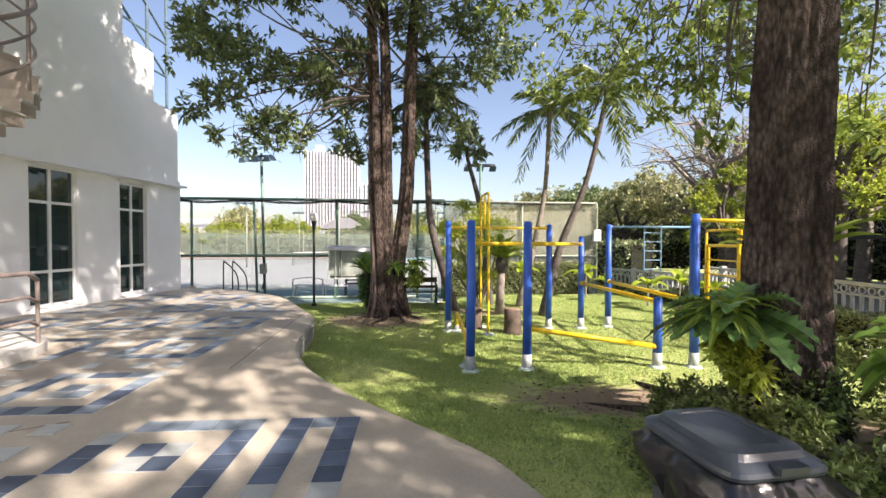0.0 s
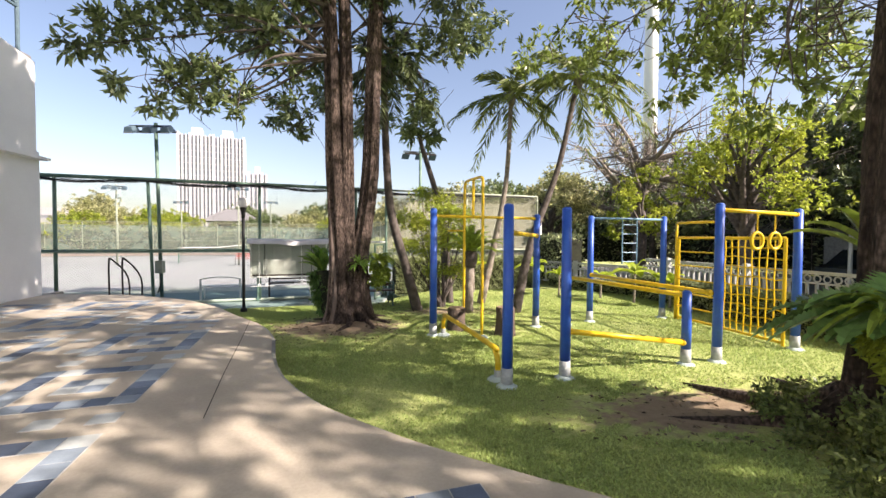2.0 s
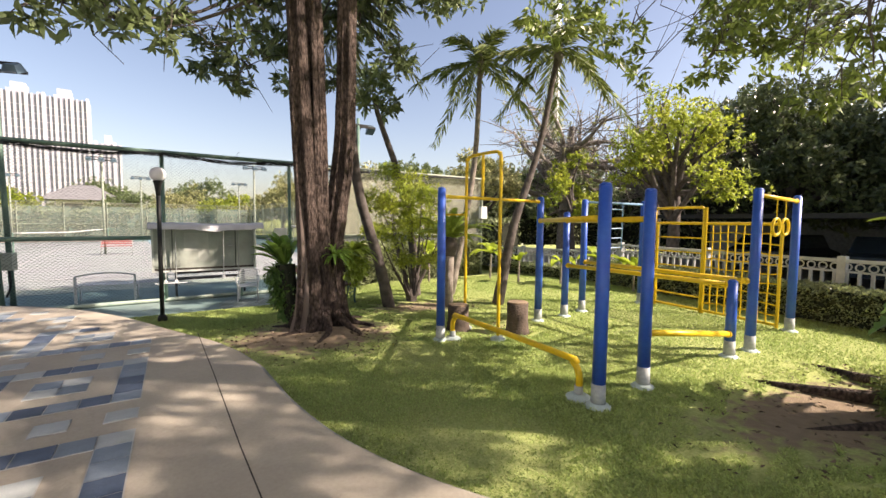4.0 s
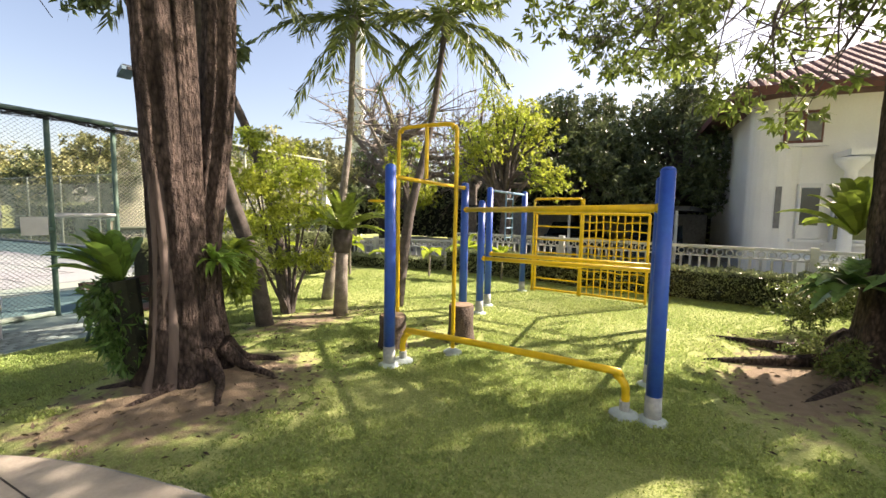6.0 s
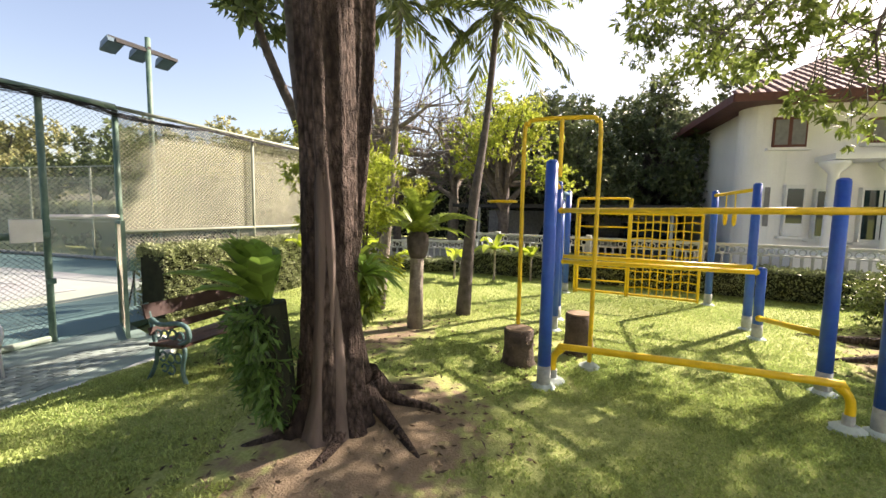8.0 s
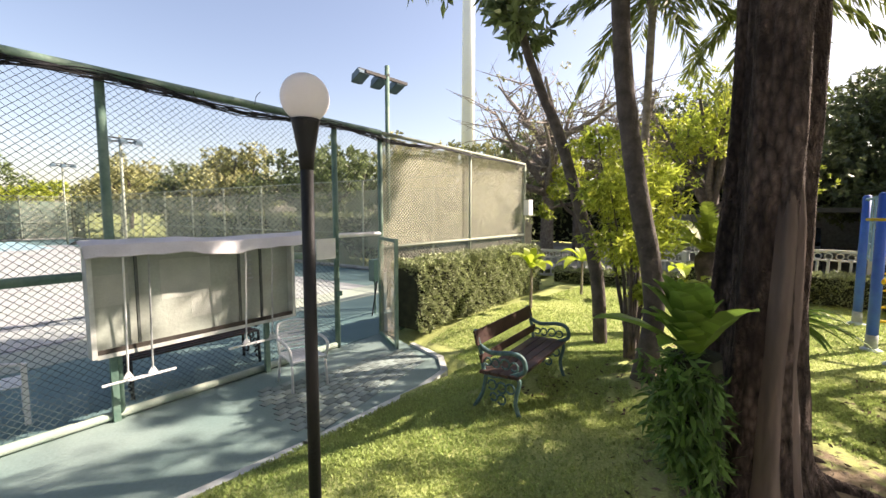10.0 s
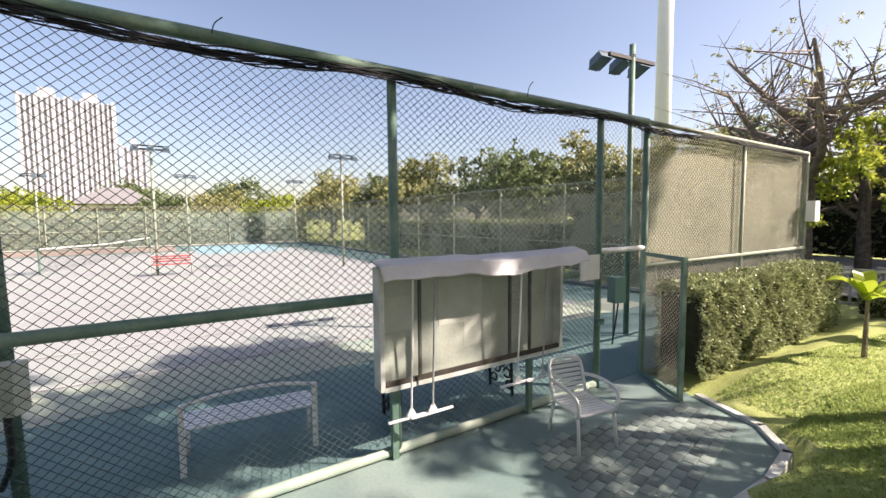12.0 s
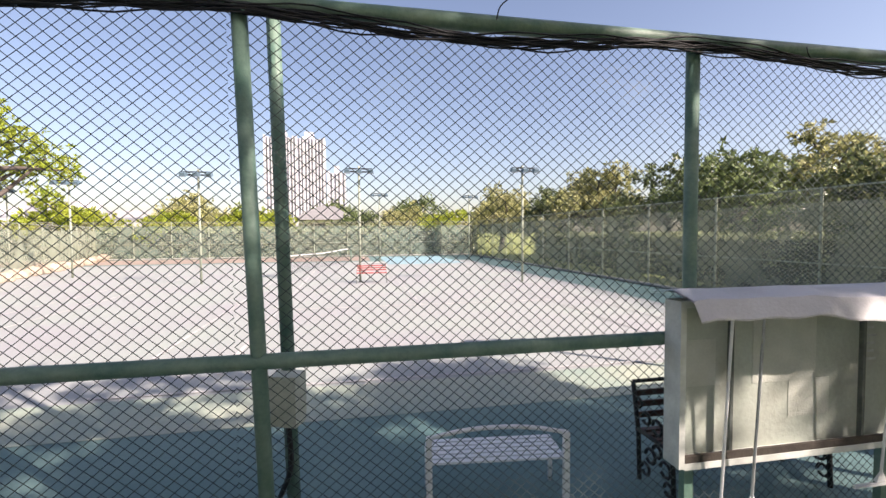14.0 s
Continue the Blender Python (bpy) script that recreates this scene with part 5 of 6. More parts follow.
for x, y, z, r in ((1.3, 7.0, 5.5, 0.7), (2.1, 6.9, 5.2, 0.7), (3.0, 6.5, 4.1, 0.5), (3.5, 6.4, 4.3, 0.55), (3.8, 6.2, 4.7, 0.7), (3.2, 7.2, 5.2, 0.8), (2.2, 8.8, 4.9, 0.7), (2.9, 8.0, 4.5, 0.6), (3.4, 7.2, 3.75, 0.4), (4.2, 6.6, 3.9, 0.5), (4.6, 6.0, 3.5, 0.5), (4.9, 5.3, 3.1, 0.5),
                   (4.5, 4.6, 4.5, 0.9), (2.6, 5.2, 5.6, 0.9), (1.6, 5.4, 6.2, 0.9), (4.8, 7.6, 5.4, 0.9), (3.5, 9.4, 5.6, 0.8), (5.4, 5.2, 4.6, 0.8), (3.0, 3.4, 6.4, 1.1), (4.6, 3.0, 5.6, 1.1), (5.6, 6.7, 4.4, 0.7), (1.0, 4.0, 6.8, 1.0), (2.2, 2.2, 6.4, 1.1), (4.2, 7.6, 4.1, 0.45), (2.6, 7.5, 3.7, 0.3), (3.8, 5.6, 3.7, 0.35),
                   (3.75, 6.2, 3.3, 0.3), (3.7, 5.9, 3.1, 0.3), (3.65, 5.5, 3.35, 0.3), (3.8, 5.2, 2.95, 0.22), (4.0, 4.9, 3.4, 0.35), (3.9, 6.7, 3.9, 0.4), (3.8, 7.2, 4.3, 0.4),
                   (0.3, 1.5, 7.0, 1.1), (-0.6, 3.4, 7.4, 1.0)):
    cl2.append((x, y, z, r, 0.75))
# Tree added out of view, only so its crown shades patio and lawn.
st2 = thing("shade_tree", "unseen tree added to cast dappled shade on the patio", "tree")
part("trunk", trunk_mesh([([(7.6, -3.4, -0.1), (7.6, -3.4, 0.4), (7.6, -3.3, 2), (7.5, -3.1, 5.5)], [0.45, 0.32, 0.27, 0.18])], seed=12), M_BARK, st2, smooth=True)
g3 = np.random.default_rng(79)
cl3 = []
for k in range(56):
    a, q = 2.4 * k, 4.4 * math.sqrt((k + 0.5) / 56)
    cl3.append((7.2 + q * math.cos(a), -2.4 + q * math.sin(a), 8.6 - 0.08 * q * q + g3.uniform(-0.8, 0.8), g3.uniform(0.8, 1.2), 0.7))
for k in range(16):
    cl3.append((g3.uniform(7.0, 10.6), g3.uniform(-0.6, 3.0), g3.uniform(9.0, 10.4), g3.uniform(0.55, 0.85), 0.7))
cl3 = [c for c in cl3 if not open_sun(c)]
limbs(st2, g3, (7.5, -3.1, 5.2), [c[:3] for c in cl3], 0.05)
part("crown", quads_mesh("crown", clump_leaves(g3, cl3, 60, 0.18, 0.06), M_LEAF), None, st2)
g2 = np.random.default_rng(77)
for k in range(44):
    a, q = 2.4 * k, 5.6 * math.sqrt((k + 0.5) / 44)
    cl2.append((3.2 + q * math.cos(a), 3.4 + q * math.sin(a), 10.2 - 0.06 * q * q + g2.uniform(-0.7, 0.7), g2.uniform(0.75, 1.15), 0.7))
cl2[35:] = [c for c in cl2[35:] if not open_sun(c)]
# Extra clumps, mostly out of view, added to shade wall, bin, lawn and board.
for k in range(30):
    cl2.append((g2.uniform(-3.0, 3.5), g2.uniform(-3.2, 2.4), g2.uniform(9.4, 11.2), g2.uniform(0.8, 1.2), 0.7))
for k in range(44):
    cl2.append((g2.uniform(-2.6, 2.2), g2.uniform(2.2, 6.8), g2.uniform(10.0, 11.4), g2.uniform(0.8, 1.15), 0.7))
for k in range(16):
    cl2.append((g2.uniform(6.4, 8.8), g2.uniform(-2.7, 0.5), g2.uniform(5.6, 6.8), g2.uniform(0.5, 0.8), 0.7))
for k in range(10):
    cl2.append((g2.uniform(5.8, 8.0), g2.uniform(-1.0, 1.4), g2.uniform(5.6, 6.8), g2.uniform(0.5, 0.7), 0.7))
for k in range(7):
    cl2.append((g2.uniform(6.6, 9.6), g2.uniform(0.4, 3.4), g2.uniform(5.6, 7.4), g2.uniform(0.55, 0.9), 0.7))
for k in range(1):
    cl2.append((g2.uniform(4.4, 7.4), g2.uniform(8.3, 10.4), g2.uniform(7.4, 9.0), g2.uniform(0.6, 0.9), 0.7))
for k in range(18):
    cl2.append((g2.uniform(4.6, 7.6), g2.uniform(6.4, 8.6), g2.uniform(4.7, 6.4), g2.uniform(0.35, 0.7), 0.7))
limbs(bt, rng, (B[0] + 0.02, B[1], 6.6), [c[:3] for c in cl2[:35]], 0.04)
limbs(bt, rng, (B[0], B[1] - 0.2, 8.0), [c[:3] for c in cl2[35:]], 0.02)
# Outer clumps get the sunlit leaf colour, the rest the plain one.
part("outer_foliage", quads_mesh("outer_foliage", clump_leaves(rng, cl2[:35], 62, 0.15, 0.05, droop=0.6), M_LEAFS), None, bt, "hanging outer foliage coloured as if sunlit")
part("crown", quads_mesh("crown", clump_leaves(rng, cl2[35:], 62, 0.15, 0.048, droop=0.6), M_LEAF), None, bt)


def frond_palm(label, path, rad, crown_n, L, seed, material, bark, old=True, leaflet=0.42, droop=1.0, up=1.3, fall_=1.55):
    r = np.random.default_rng(seed)
    p = thing("palm_tree", label, "palm tree")
    P = spline(path, 6)
    rr = np.interp(np.linspace(0, 1, len(P)), np.linspace(0, 1, len(rad)), rad)
    s = Shape()
    s.tube(P, [float(a) * (1 + 0.05 * (i % 2)) for i, a in enumerate(rr)], 12)
    part("trunk", s, bark, p, smooth=True)
    c = np.array(path[-1])
    if old:
        part("crownshaft", Shape().lathe((c[0], c[1], c[2] - 0.35), [(rr[-1], 0), (rr[-1] * 2.0, 0.2), (rr[-1] * 1.6, 0.4), (0.04, 0.6)], 12), M_BARKP, p, "shaggy crown base with fruit stalks", smooth=True)
    quads, ribs = [], Shape()
    for k in range(crown_n):
        a = 2.4 * k + r.uniform(-0.2, 0.2)
        el = up * (1 - fall_ * k / crown_n) + r.uniform(-0.1, 0.1)
        d = np.array([math.cos(a) * math.cos(el), math.sin(a) * math.cos(el), math.sin(el)])
        n = 24
        t = np.linspace(0, 1, n)[:, None]
        LL = L * r.uniform(0.85, 1.1)
        pts = c + d * t * LL + np.array([0, 0, -1]) * (t ** 2) * LL * 0.5 * droop
        ribs.tube([tuple(q) for q in pts[::4]], [0.016, 0.013, 0.011, 0.009, 0.006, 0.004], 4)
        f = np.repeat(pts[1:], 4, axis=0) + r.normal(scale=0.02, size=((n - 1) * 4, 3))
        way = unit(np.repeat(np.gradient(pts, axis=0)[1:], 4, axis=0))
        side = unit(np.cross(way, [0, 0, 1.0])) * np.tile([1, -1, 1, -1], n - 1)[:, None]
        lw = way * 0.9 + side * 0.75 + np.array([0, 0, -0.45]) + r.normal(scale=0.12, size=f.shape)
        fall = np.repeat(np.sin(np.linspace(0.35, 2.9, n - 1))[:, None], 4, axis=0)
        q = leaf_quads(r, f, lw, leaflet, 0.042, -0.05)
        q = f[:, None, :] + (q - f[:, None, :]) * (0.45 + 0.6 * fall)[:, :, None]
        quads.append(q)
    part("ribs", ribs, material, p)
    part("crown", quads_mesh("crown", np.concatenate(quads), material), None, p)
    return p


frond_palm("slim straight palm with a feathery green crown on the far lawn", [(2.05, 12.0, -0.05), (2.5, 12.1, 1.8), (2.78, 12.17, 3.3), (2.88, 12.17, 5.4)], [0.11, 0.075, 0.06, 0.055], 15, 1.5, 1, M_FROND, M_BARKP)
frond_palm("leaning palm with a dark curved trunk and drooping green crown", [(2.45, 10.6, -0.05), (2.85, 10.65, 1.6), (3.5, 10.7, 3.3), (3.97, 10.72, 5.4)], [0.12, 0.085, 0.06, 0.055], 17, 1.65, 2, M_FROND, M_BARKDK)
frond_palm("dark leaning palm behind the shade tree", [(0.42, 11.3, -0.3), (0.08, 11.05, 0.9), (-0.27, 11.16, 2.2), (-0.38, 11.3, 3.5), (-0.45, 11.35, 5.5)], [0.13, 0.1, 0.09, 0.08, 0.07], 16, 1.5, 3, M_LEAFD, M_BARKDK)
ut = thing("frangipani_tree", "slender dark leaning trunk topped with whorls of broad green leaves", "tree")
part("trunk", Shape().tube(spline([(1.3, 12.13, -0.2), (1.22, 12.2, 1.0), (1.17, 12.48, 2.0), (0.96, 12.71, 3.0), (0.84, 12.89, 3.5), (0.68, 13.06, 4.1), (0.6, 13.15, 4.5)], 4), [0.1 - 0.002 * i for i in range(25)], 10), M_BARKDK, ut, smooth=True)
part("crown", quads_mesh("crown", clump_leaves(np.random.default_rng(44), [(0.6, 13.15, 4.75, 0.5, 0.9), (0.35, 13.0, 4.5, 0.35, 0.9), (0.9, 13.2, 4.45, 0.4, 0.9), (0.6, 13.3, 5.2, 0.4, 0.8)], 110, 0.24, 0.07, droop=0.5), M_LEAF), None, ut)
def shrub(x, y, z, label, clumps, per, length, width, material, stems=5, seed=0, category="shrub", bark=None, name="shrub"):
    r = np.random.default_rng(seed)
    s = thing(name, label, category)
    st_ = Shape()
    for c in clumps[:max(stems, 1) * 3]:
        st_.tube(spline([(x + r.uniform(-0.08, 0.08), y + r.uniform(-0.08, 0.08), z), ((x + c[0]) / 2 + r.uniform(-0.1, 0.1), (y + c[1]) / 2, (z + c[2]) / 2), c[:3]], 3), [0.035, 0.03, 0.025, 0.02, 0.015, 0.012, 0.008], 5)
    part("stem", st_, bark or M_BARKDK, s)
    part("foliage", quads_mesh("foliage", clump_leaves(r, clumps, per, length, width), material), None, s)
    return s


shrub(0.95, 11.6, 0, "airy yellow-green feathery shrub on thin stems behind the tree",
      [(0.9, 11.5, 2.0, 0.7, 0.8), (0.2, 11.6, 2.1, 0.5, 0.6), (0.6, 11.5, 1.5, 0.6, 0.7), (1.3, 11.7, 1.6, 0.5, 0.7), (0.9, 11.8, 2.5, 0.45, 0.8), (0.4, 11.4, 2.0, 0.35, 0.7), (1.2, 11.3, 0.9, 0.35, 0.6), (0.7, 11.3, 0.9, 0.35, 0.6), (1.6, 11.9, 2.2, 0.4, 0.7), (0.5, 11.9, 2.75, 0.4, 0.6), (1.1, 11.4, 2.3, 0.4, 0.6), (0.1, 11.3, 1.5, 0.4, 0.5), (1.7, 11.6, 1.6, 0.4, 0.5)], 430, 0.085, 0.024, M_LEAFY, seed=21)


def strap_fern(label, x, y, z, n, L, W, seed, lean=(0, 0), lobed=True, material=M_FERN, up=0.5, name="birds_nest_fern", cat="fern", per_leaf=7, droop=0.55):
    """Rosette of long arching blades, each a strip with a midrib fold."""
    r = np.random.default_rng(seed)
    f = thing(name, label, cat)
    quads = []
    for k in range(n):
        if n <= 40 and k:
            part("frond", quads_mesh("frond", np.array(quads), material), None, f)
            quads = []
        a = 2.4 * k + r.uniform(-0.3, 0.3)
        el = up + r.uniform(-0.5, 0.6)
        d = unit(np.array([math.cos(a) * math.cos(el) + lean[0], math.sin(a) * math.cos(el) + lean[1], math.sin(el)]))
        side = unit(np.cross(d, [0, 0, 1.0]) + 1e-4)
        LL = L * r.uniform(0.65, 1.1)
        t = np.linspace(0, 1, per_leaf + 1)
        c = np.array([x, y, z]) + d * (t * LL)[:, None] + np.array([0, 0, -1.0]) * ((t ** 2.2) * LL * droop)[:, None]
        wid = W * np.sin(np.clip(t * 0.93 + 0.07, 0, 1) * math.pi) ** 0.7
        if lobed:
            wid = wid * (1 + (0.3 * np.cos(np.arange(per_leaf + 1) * math.pi) if per_leaf > 16 else 0.22 * np.cos(np.arange(per_leaf + 1) * math.pi) if per_leaf < 13 else 0.1 * np.sin(np.arange(per_leaf + 1) * 1.9 + k)))
        up_ = np.array([0, 0, 1.0])
        l_, r_ = c + side * wid[:, None] / 2 + up_ * wid[:, None] * 0.2, c - side * wid[:, None] / 2 + up_ * wid[:, None] * 0.2
        for i in range(per_leaf):
            quads.append([c[i], l_[i], l_[i + 1], c[i + 1]])
            quads.append([c[i + 1], r_[i + 1], r_[i], c[i]])
    part("frond" if n <= 40 else "fronds", quads_mesh("frond", np.array(quads), material), None, f, kind="" if n <= 40 else "stuff")
    return f


strap_fern("broad-leaved bird's nest fern growing on the tree trunk", -1.66, 10.26, 0.98, 34, 0.74, 0.17, 31, lean=(-0.3, 0.1), up=1.3, material=M_FERN, per_leaf=15, droop=0.32)
cy = strap_fern("sago cycad on a pale trunk with a rosette of arching fronds", 1.5, 10.9, 1.32, 30, 1.15, 0.17, 6, lobed=True, material=M_CYCAD, up=0.85, name="cycad", cat="palm tree", per_leaf=27, droop=0.42)
part("trunk", Shape().tube([(1.45, 10.9, -0.05), (1.47, 10.9, 0.6), (1.5, 10.9, 1.2)], [0.12, 0.1, 0.09], 12), M_BARKP, cy, smooth=True)
part("crown_base", Shape().lathe((1.5, 10.9, 1.0), [(0.11, 0), (0.15, 0.12), (0.16, 0.3), (0.06, 0.45)], 12), M_BARKDK, cy, smooth=True)
r = np.random.default_rng(32)
hf = thing("fern", "dense hanging fern mass at the foot of the tree", "fern")
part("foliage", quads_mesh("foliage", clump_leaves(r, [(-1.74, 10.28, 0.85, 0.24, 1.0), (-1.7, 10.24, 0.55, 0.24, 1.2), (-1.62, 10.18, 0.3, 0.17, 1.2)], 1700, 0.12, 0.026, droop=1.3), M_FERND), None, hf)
# Dark tube stands for the shade inside the fern.
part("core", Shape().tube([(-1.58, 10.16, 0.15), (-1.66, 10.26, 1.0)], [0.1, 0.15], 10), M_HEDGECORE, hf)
strap_fern("spiky rosette plant growing from the tree trunk", -0.98, 9.92, 1.14, 36, 0.46, 0.055, 33, lean=(0.25, -0.45), up=0.55, lobed=False, name="bromeliad")
strap_fern("green fern clump on the far side of the trunk", -0.6, 10.3, 1.2, 24, 0.5, 0.12, 34, lean=(0.4, 0.1), up=0.5, name="fern", material=M_CYCAD)
r = np.random.default_rng(39)
hf = thing("fern", "leafy green fern clump beneath the trunk's rosette plants", "fern")
part("foliage", quads_mesh("foliage", clump_leaves(r, [(-0.55, 10.25, 1.0, 0.22, 1.0), (-0.6, 10.2, 0.8, 0.17, 1.0)], 1500, 0.11, 0.03, droop=0.9), M_CYCAD), None, hf)
strap_fern("very large lobed philodendron on the massive tree's trunk", 2.82, 4.1, 1.12, 30, 0.68, 0.24, 35, lean=(-0.5, -0.25), up=0.6, name="philodendron", per_leaf=21, material=M_PHIL)
r = np.random.default_rng(36)
hf = thing("fern", "bright small-leaved fern under the philodendron", "fern")
part("foliage", quads_mesh("foliage", clump_leaves(r, [(2.78, 4.0, 0.95, 0.24, 0.9), (2.85, 3.95, 0.75, 0.2, 0.8)], 900, 0.1, 0.04, droop=0.5), M_LEAFY), None, hf)
strap_fern("narrow-leaved bright fern rosette among the philodendron leaves", 2.72, 4.0, 1.2, 34, 0.5, 0.07, 42, lean=(-0.4, -0.3), up=0.5, lobed=False, material=M_CYCAD, name="fern")
strap_fern("tall yellow-green bird's nest fern high on the massive trunk", 3.92, 3.5, 1.7, 22, 0.95, 0.17, 37, lean=(0.15, -0.15), up=1.25, lobed=True, per_leaf=15, droop=0.35, material=M_CYCAD)
strap_fern("broad upright yellow-green fern leaves behind the massive trunk", 3.66, 4.66, 1.5, 26, 1.1, 0.2, 43, lean=(0.25, 0.2), up=1.15, per_leaf=15, droop=0.4, material=M_CYCAD)
strap_fern("dark lobed philodendron on the lawn side of the massive trunk", 3.22, 4.7, 0.95, 20, 0.62, 0.2, 44, lean=(-0.2, 0.35), up=0.6, name="philodendron", per_leaf=21, material=M_PHIL)
strap_fern("green fern at the side of the massive trunk", 4.0, 3.75, 1.0, 32, 0.7, 0.14, 38, lean=(0.1, -0.3), up=0.2, name="fern")
r = np.random.default_rng(40)
pl = [(r.uniform(2.3, 5.5), r.uniform(2.3, 4.0), r.uniform(0.3, 0.55), r.uniform(0.3, 0.45), 0.8) for _ in range(26)] + [(2.4, 4.2, 0.25, 0.3, 0.7), (2.0, 3.1, 0.25, 0.35, 0.8), (2.2, 2.7, 0.3, 0.35, 0.8), (1.9, 3.5, 0.15, 0.25, 0.8), (2.75, 4.75, 0.25, 0.33, 0.8), (2.1, 3.7, 0.25, 0.3, 0.7), (4.7, 4.9, 0.5, 0.5, 1.0), (5.2, 4.4, 0.7, 0.6, 1.0), (4.4, 3.2, 1.1, 0.6, 1.0), (5.0, 3.4, 1.4, 0.6, 1.0), (3.3, 4.95, 0.2, 0.3, 0.7)]
shrub(3.6, 3.4, 0.1, "dark mass of low leafy groundcover plants round the massive tree", pl, 900, 0.055, 0.024, M_COVER, stems=8, seed=41)


def banana(x, y, h, seed, label="young banana plant with bright yellow-green leaves", n=6, L=0.55):
    b = strap_fern(label, x, y, h, n, L, 0.27, seed, lobed=False, material=M_BANANA, up=0.85, name="banana_plant", cat="plant")
    part("stem", Shape().tube([(x, y, -0.05), (x + 0.01, y, h + 0.05)], [0.035, 0.022], 8), M_BARKP, b)


banana(2.42, 14.05, 0.78, 51, n=8, L=0.8)
banana(4.4, 14.0, 0.75, 52, n=8, L=0.75)
banana(4.7, 13.0, 0.6, 53, n=5)
banana(6.0, 11.4, 0.75, 54, n=8, L=0.8)
banana(6.4, 10.6, 0.6, 55, n=7, L=0.7)
banana(5.6, 12.3, 0.6, 56, n=6, L=0.6)


def hedge(label, a, b, wide, z0, z1, seed, leaf=0.05, n=26000, gold=False):
    r = np.random.default_rng(seed)
    a, b = np.array([*a, 0.0]), np.array([*b, 0.0])
    d = (b - a) / np.linalg.norm(b - a)
    nn = np.array([-d[1], d[0], 0])
    L = np.linalg.norm(b - a)
    h = thing("hedge", label, "hedge")
    c = (a + b) / 2
    # Solid dark box stands for the shaded inside of the hedge.
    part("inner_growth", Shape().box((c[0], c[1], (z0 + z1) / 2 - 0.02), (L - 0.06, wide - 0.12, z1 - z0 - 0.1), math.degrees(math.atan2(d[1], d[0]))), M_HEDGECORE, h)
    u, v, w_ = r.uniform(0, L, n), r.uniform(-1, 1, n), r.uniform(0, 1, n)
    face = r.integers(0, 4, n)
    v = np.where(face < 2, np.sign(v) * r.uniform(0.8, 1.05, n), v)
    w_ = np.where(face >= 2, r.uniform(0.9, 1.03, n), w_)
    lump = 0.025 * np.sin(u * 5 + w_ * 7 + v * 2) + 0.02 * np.sin(u * 11 - w_ * 13 + v * 5) + 0.018 * np.sin(u * 23 + w_ * 19)
    p = a + d * u[:, None] + nn * (v * wide / 2 + lump * v)[:, None]
    p[:, 2] = z0 + (z1 - z0) * w_ + lump
    out = nn * np.where(face < 2, np.sign(v), 0)[:, None] + np.array([0, 0, 1.0]) * np.where(face >= 2, 0.8, 0.1)[:, None]
    part("foliage", quads_mesh("foliage", leaf_quads(r, p, out + r.normal(scale=0.7, size=p.shape), leaf, leaf * 0.55), M_HEDGE), None, h)


hedge("square-clipped small-leaved hedge along the court fence", (0.05, 15.0), (4.9, 15.72), 0.62, -0.15, 0.98, 61, leaf=0.05, n=62000)
hedge("low dark clipped hedge under the white balustrade", (6.95, 3.0), (6.95, 12.6), 0.5, 0.0, 0.62, 62, n=36000)
hedge("low clipped hedge at the end of the lawn", (6.8, 12.7), (5.6, 15.4), 0.45, 0.0, 0.35, 63, n=8000)


def balustrade(a, b, z0, z1, label):
    f = thing("balustrade", label, "railing")
    a, b = Vector((*a, 0)), Vector((*b, 0))
    d = (b - a).normalized()
    L = (b - a).length
    rz = math.degrees(math.atan2(d.y, d.x))
    c = (a + b) / 2
    for z, h in ((z1 - 0.03, 0.06), (z1 - 0.22, 0.03), (z0 + 0.05, 0.06)):
        part("rail", Shape().box((c.x, c.y, z), (L, 0.06, h), rz), M_BAL, f)
    k = int(L / 0.17)
    bal = Shape().box((0, 0, (z0 + z1 - 0.22) / 2), (0.045, 0.04, z1 - 0.22 - z0)).mesh("baluster", M_BAL)
    ring = Shape().tube([(0.062 * math.cos(i * 0.7854), 0, z1 - 0.135 + 0.062 * math.sin(i * 0.7854)) for i in range(9)], 0.014, 5, False).mesh("ring", M_BAL)
    for i in range(k):
        p = a + d * (i + 0.5) * L / k
        o = part("baluster", bal, None, f)
        o.matrix_basis = pose(p.x, p.y, 0, 0, 0, rz)
        o = part("ring", ring, None, f)
        o.matrix_basis = pose(p.x, p.y, 0, 0, 0, rz)
    for i in range(int(L / 2.4) + 1):
        p = a + d * min(L, i * 2.4)
        part("post", Shape().box((p.x, p.y, z1 / 2), (0.12, 0.12, z1 + 0.1)), M_BAL, f)


balustrade((7.3, 2.2), (7.3, 12.7), 0.45, 1.1, "white cement balustrade with ring tops above a dark hedge")
balustrade((7.3, 12.7), (5.6, 16.0), 0.1, 0.85, "white cement balustrade at the end of the lawn")

# ---- wheeled bin ----
bn = thing("wheelie_bin", "dark grey wheeled bin with black liner bag and closed lid", "bin", at=(1.75, 2.36, 0.225), rz=12.7)
part("body", Shape().box((0, 0, 0.35), (0.33, 0.4, 0.64), 0, 1.16), M_BIN, bn)
bag = Shape()
v, f = [], []
m = 72
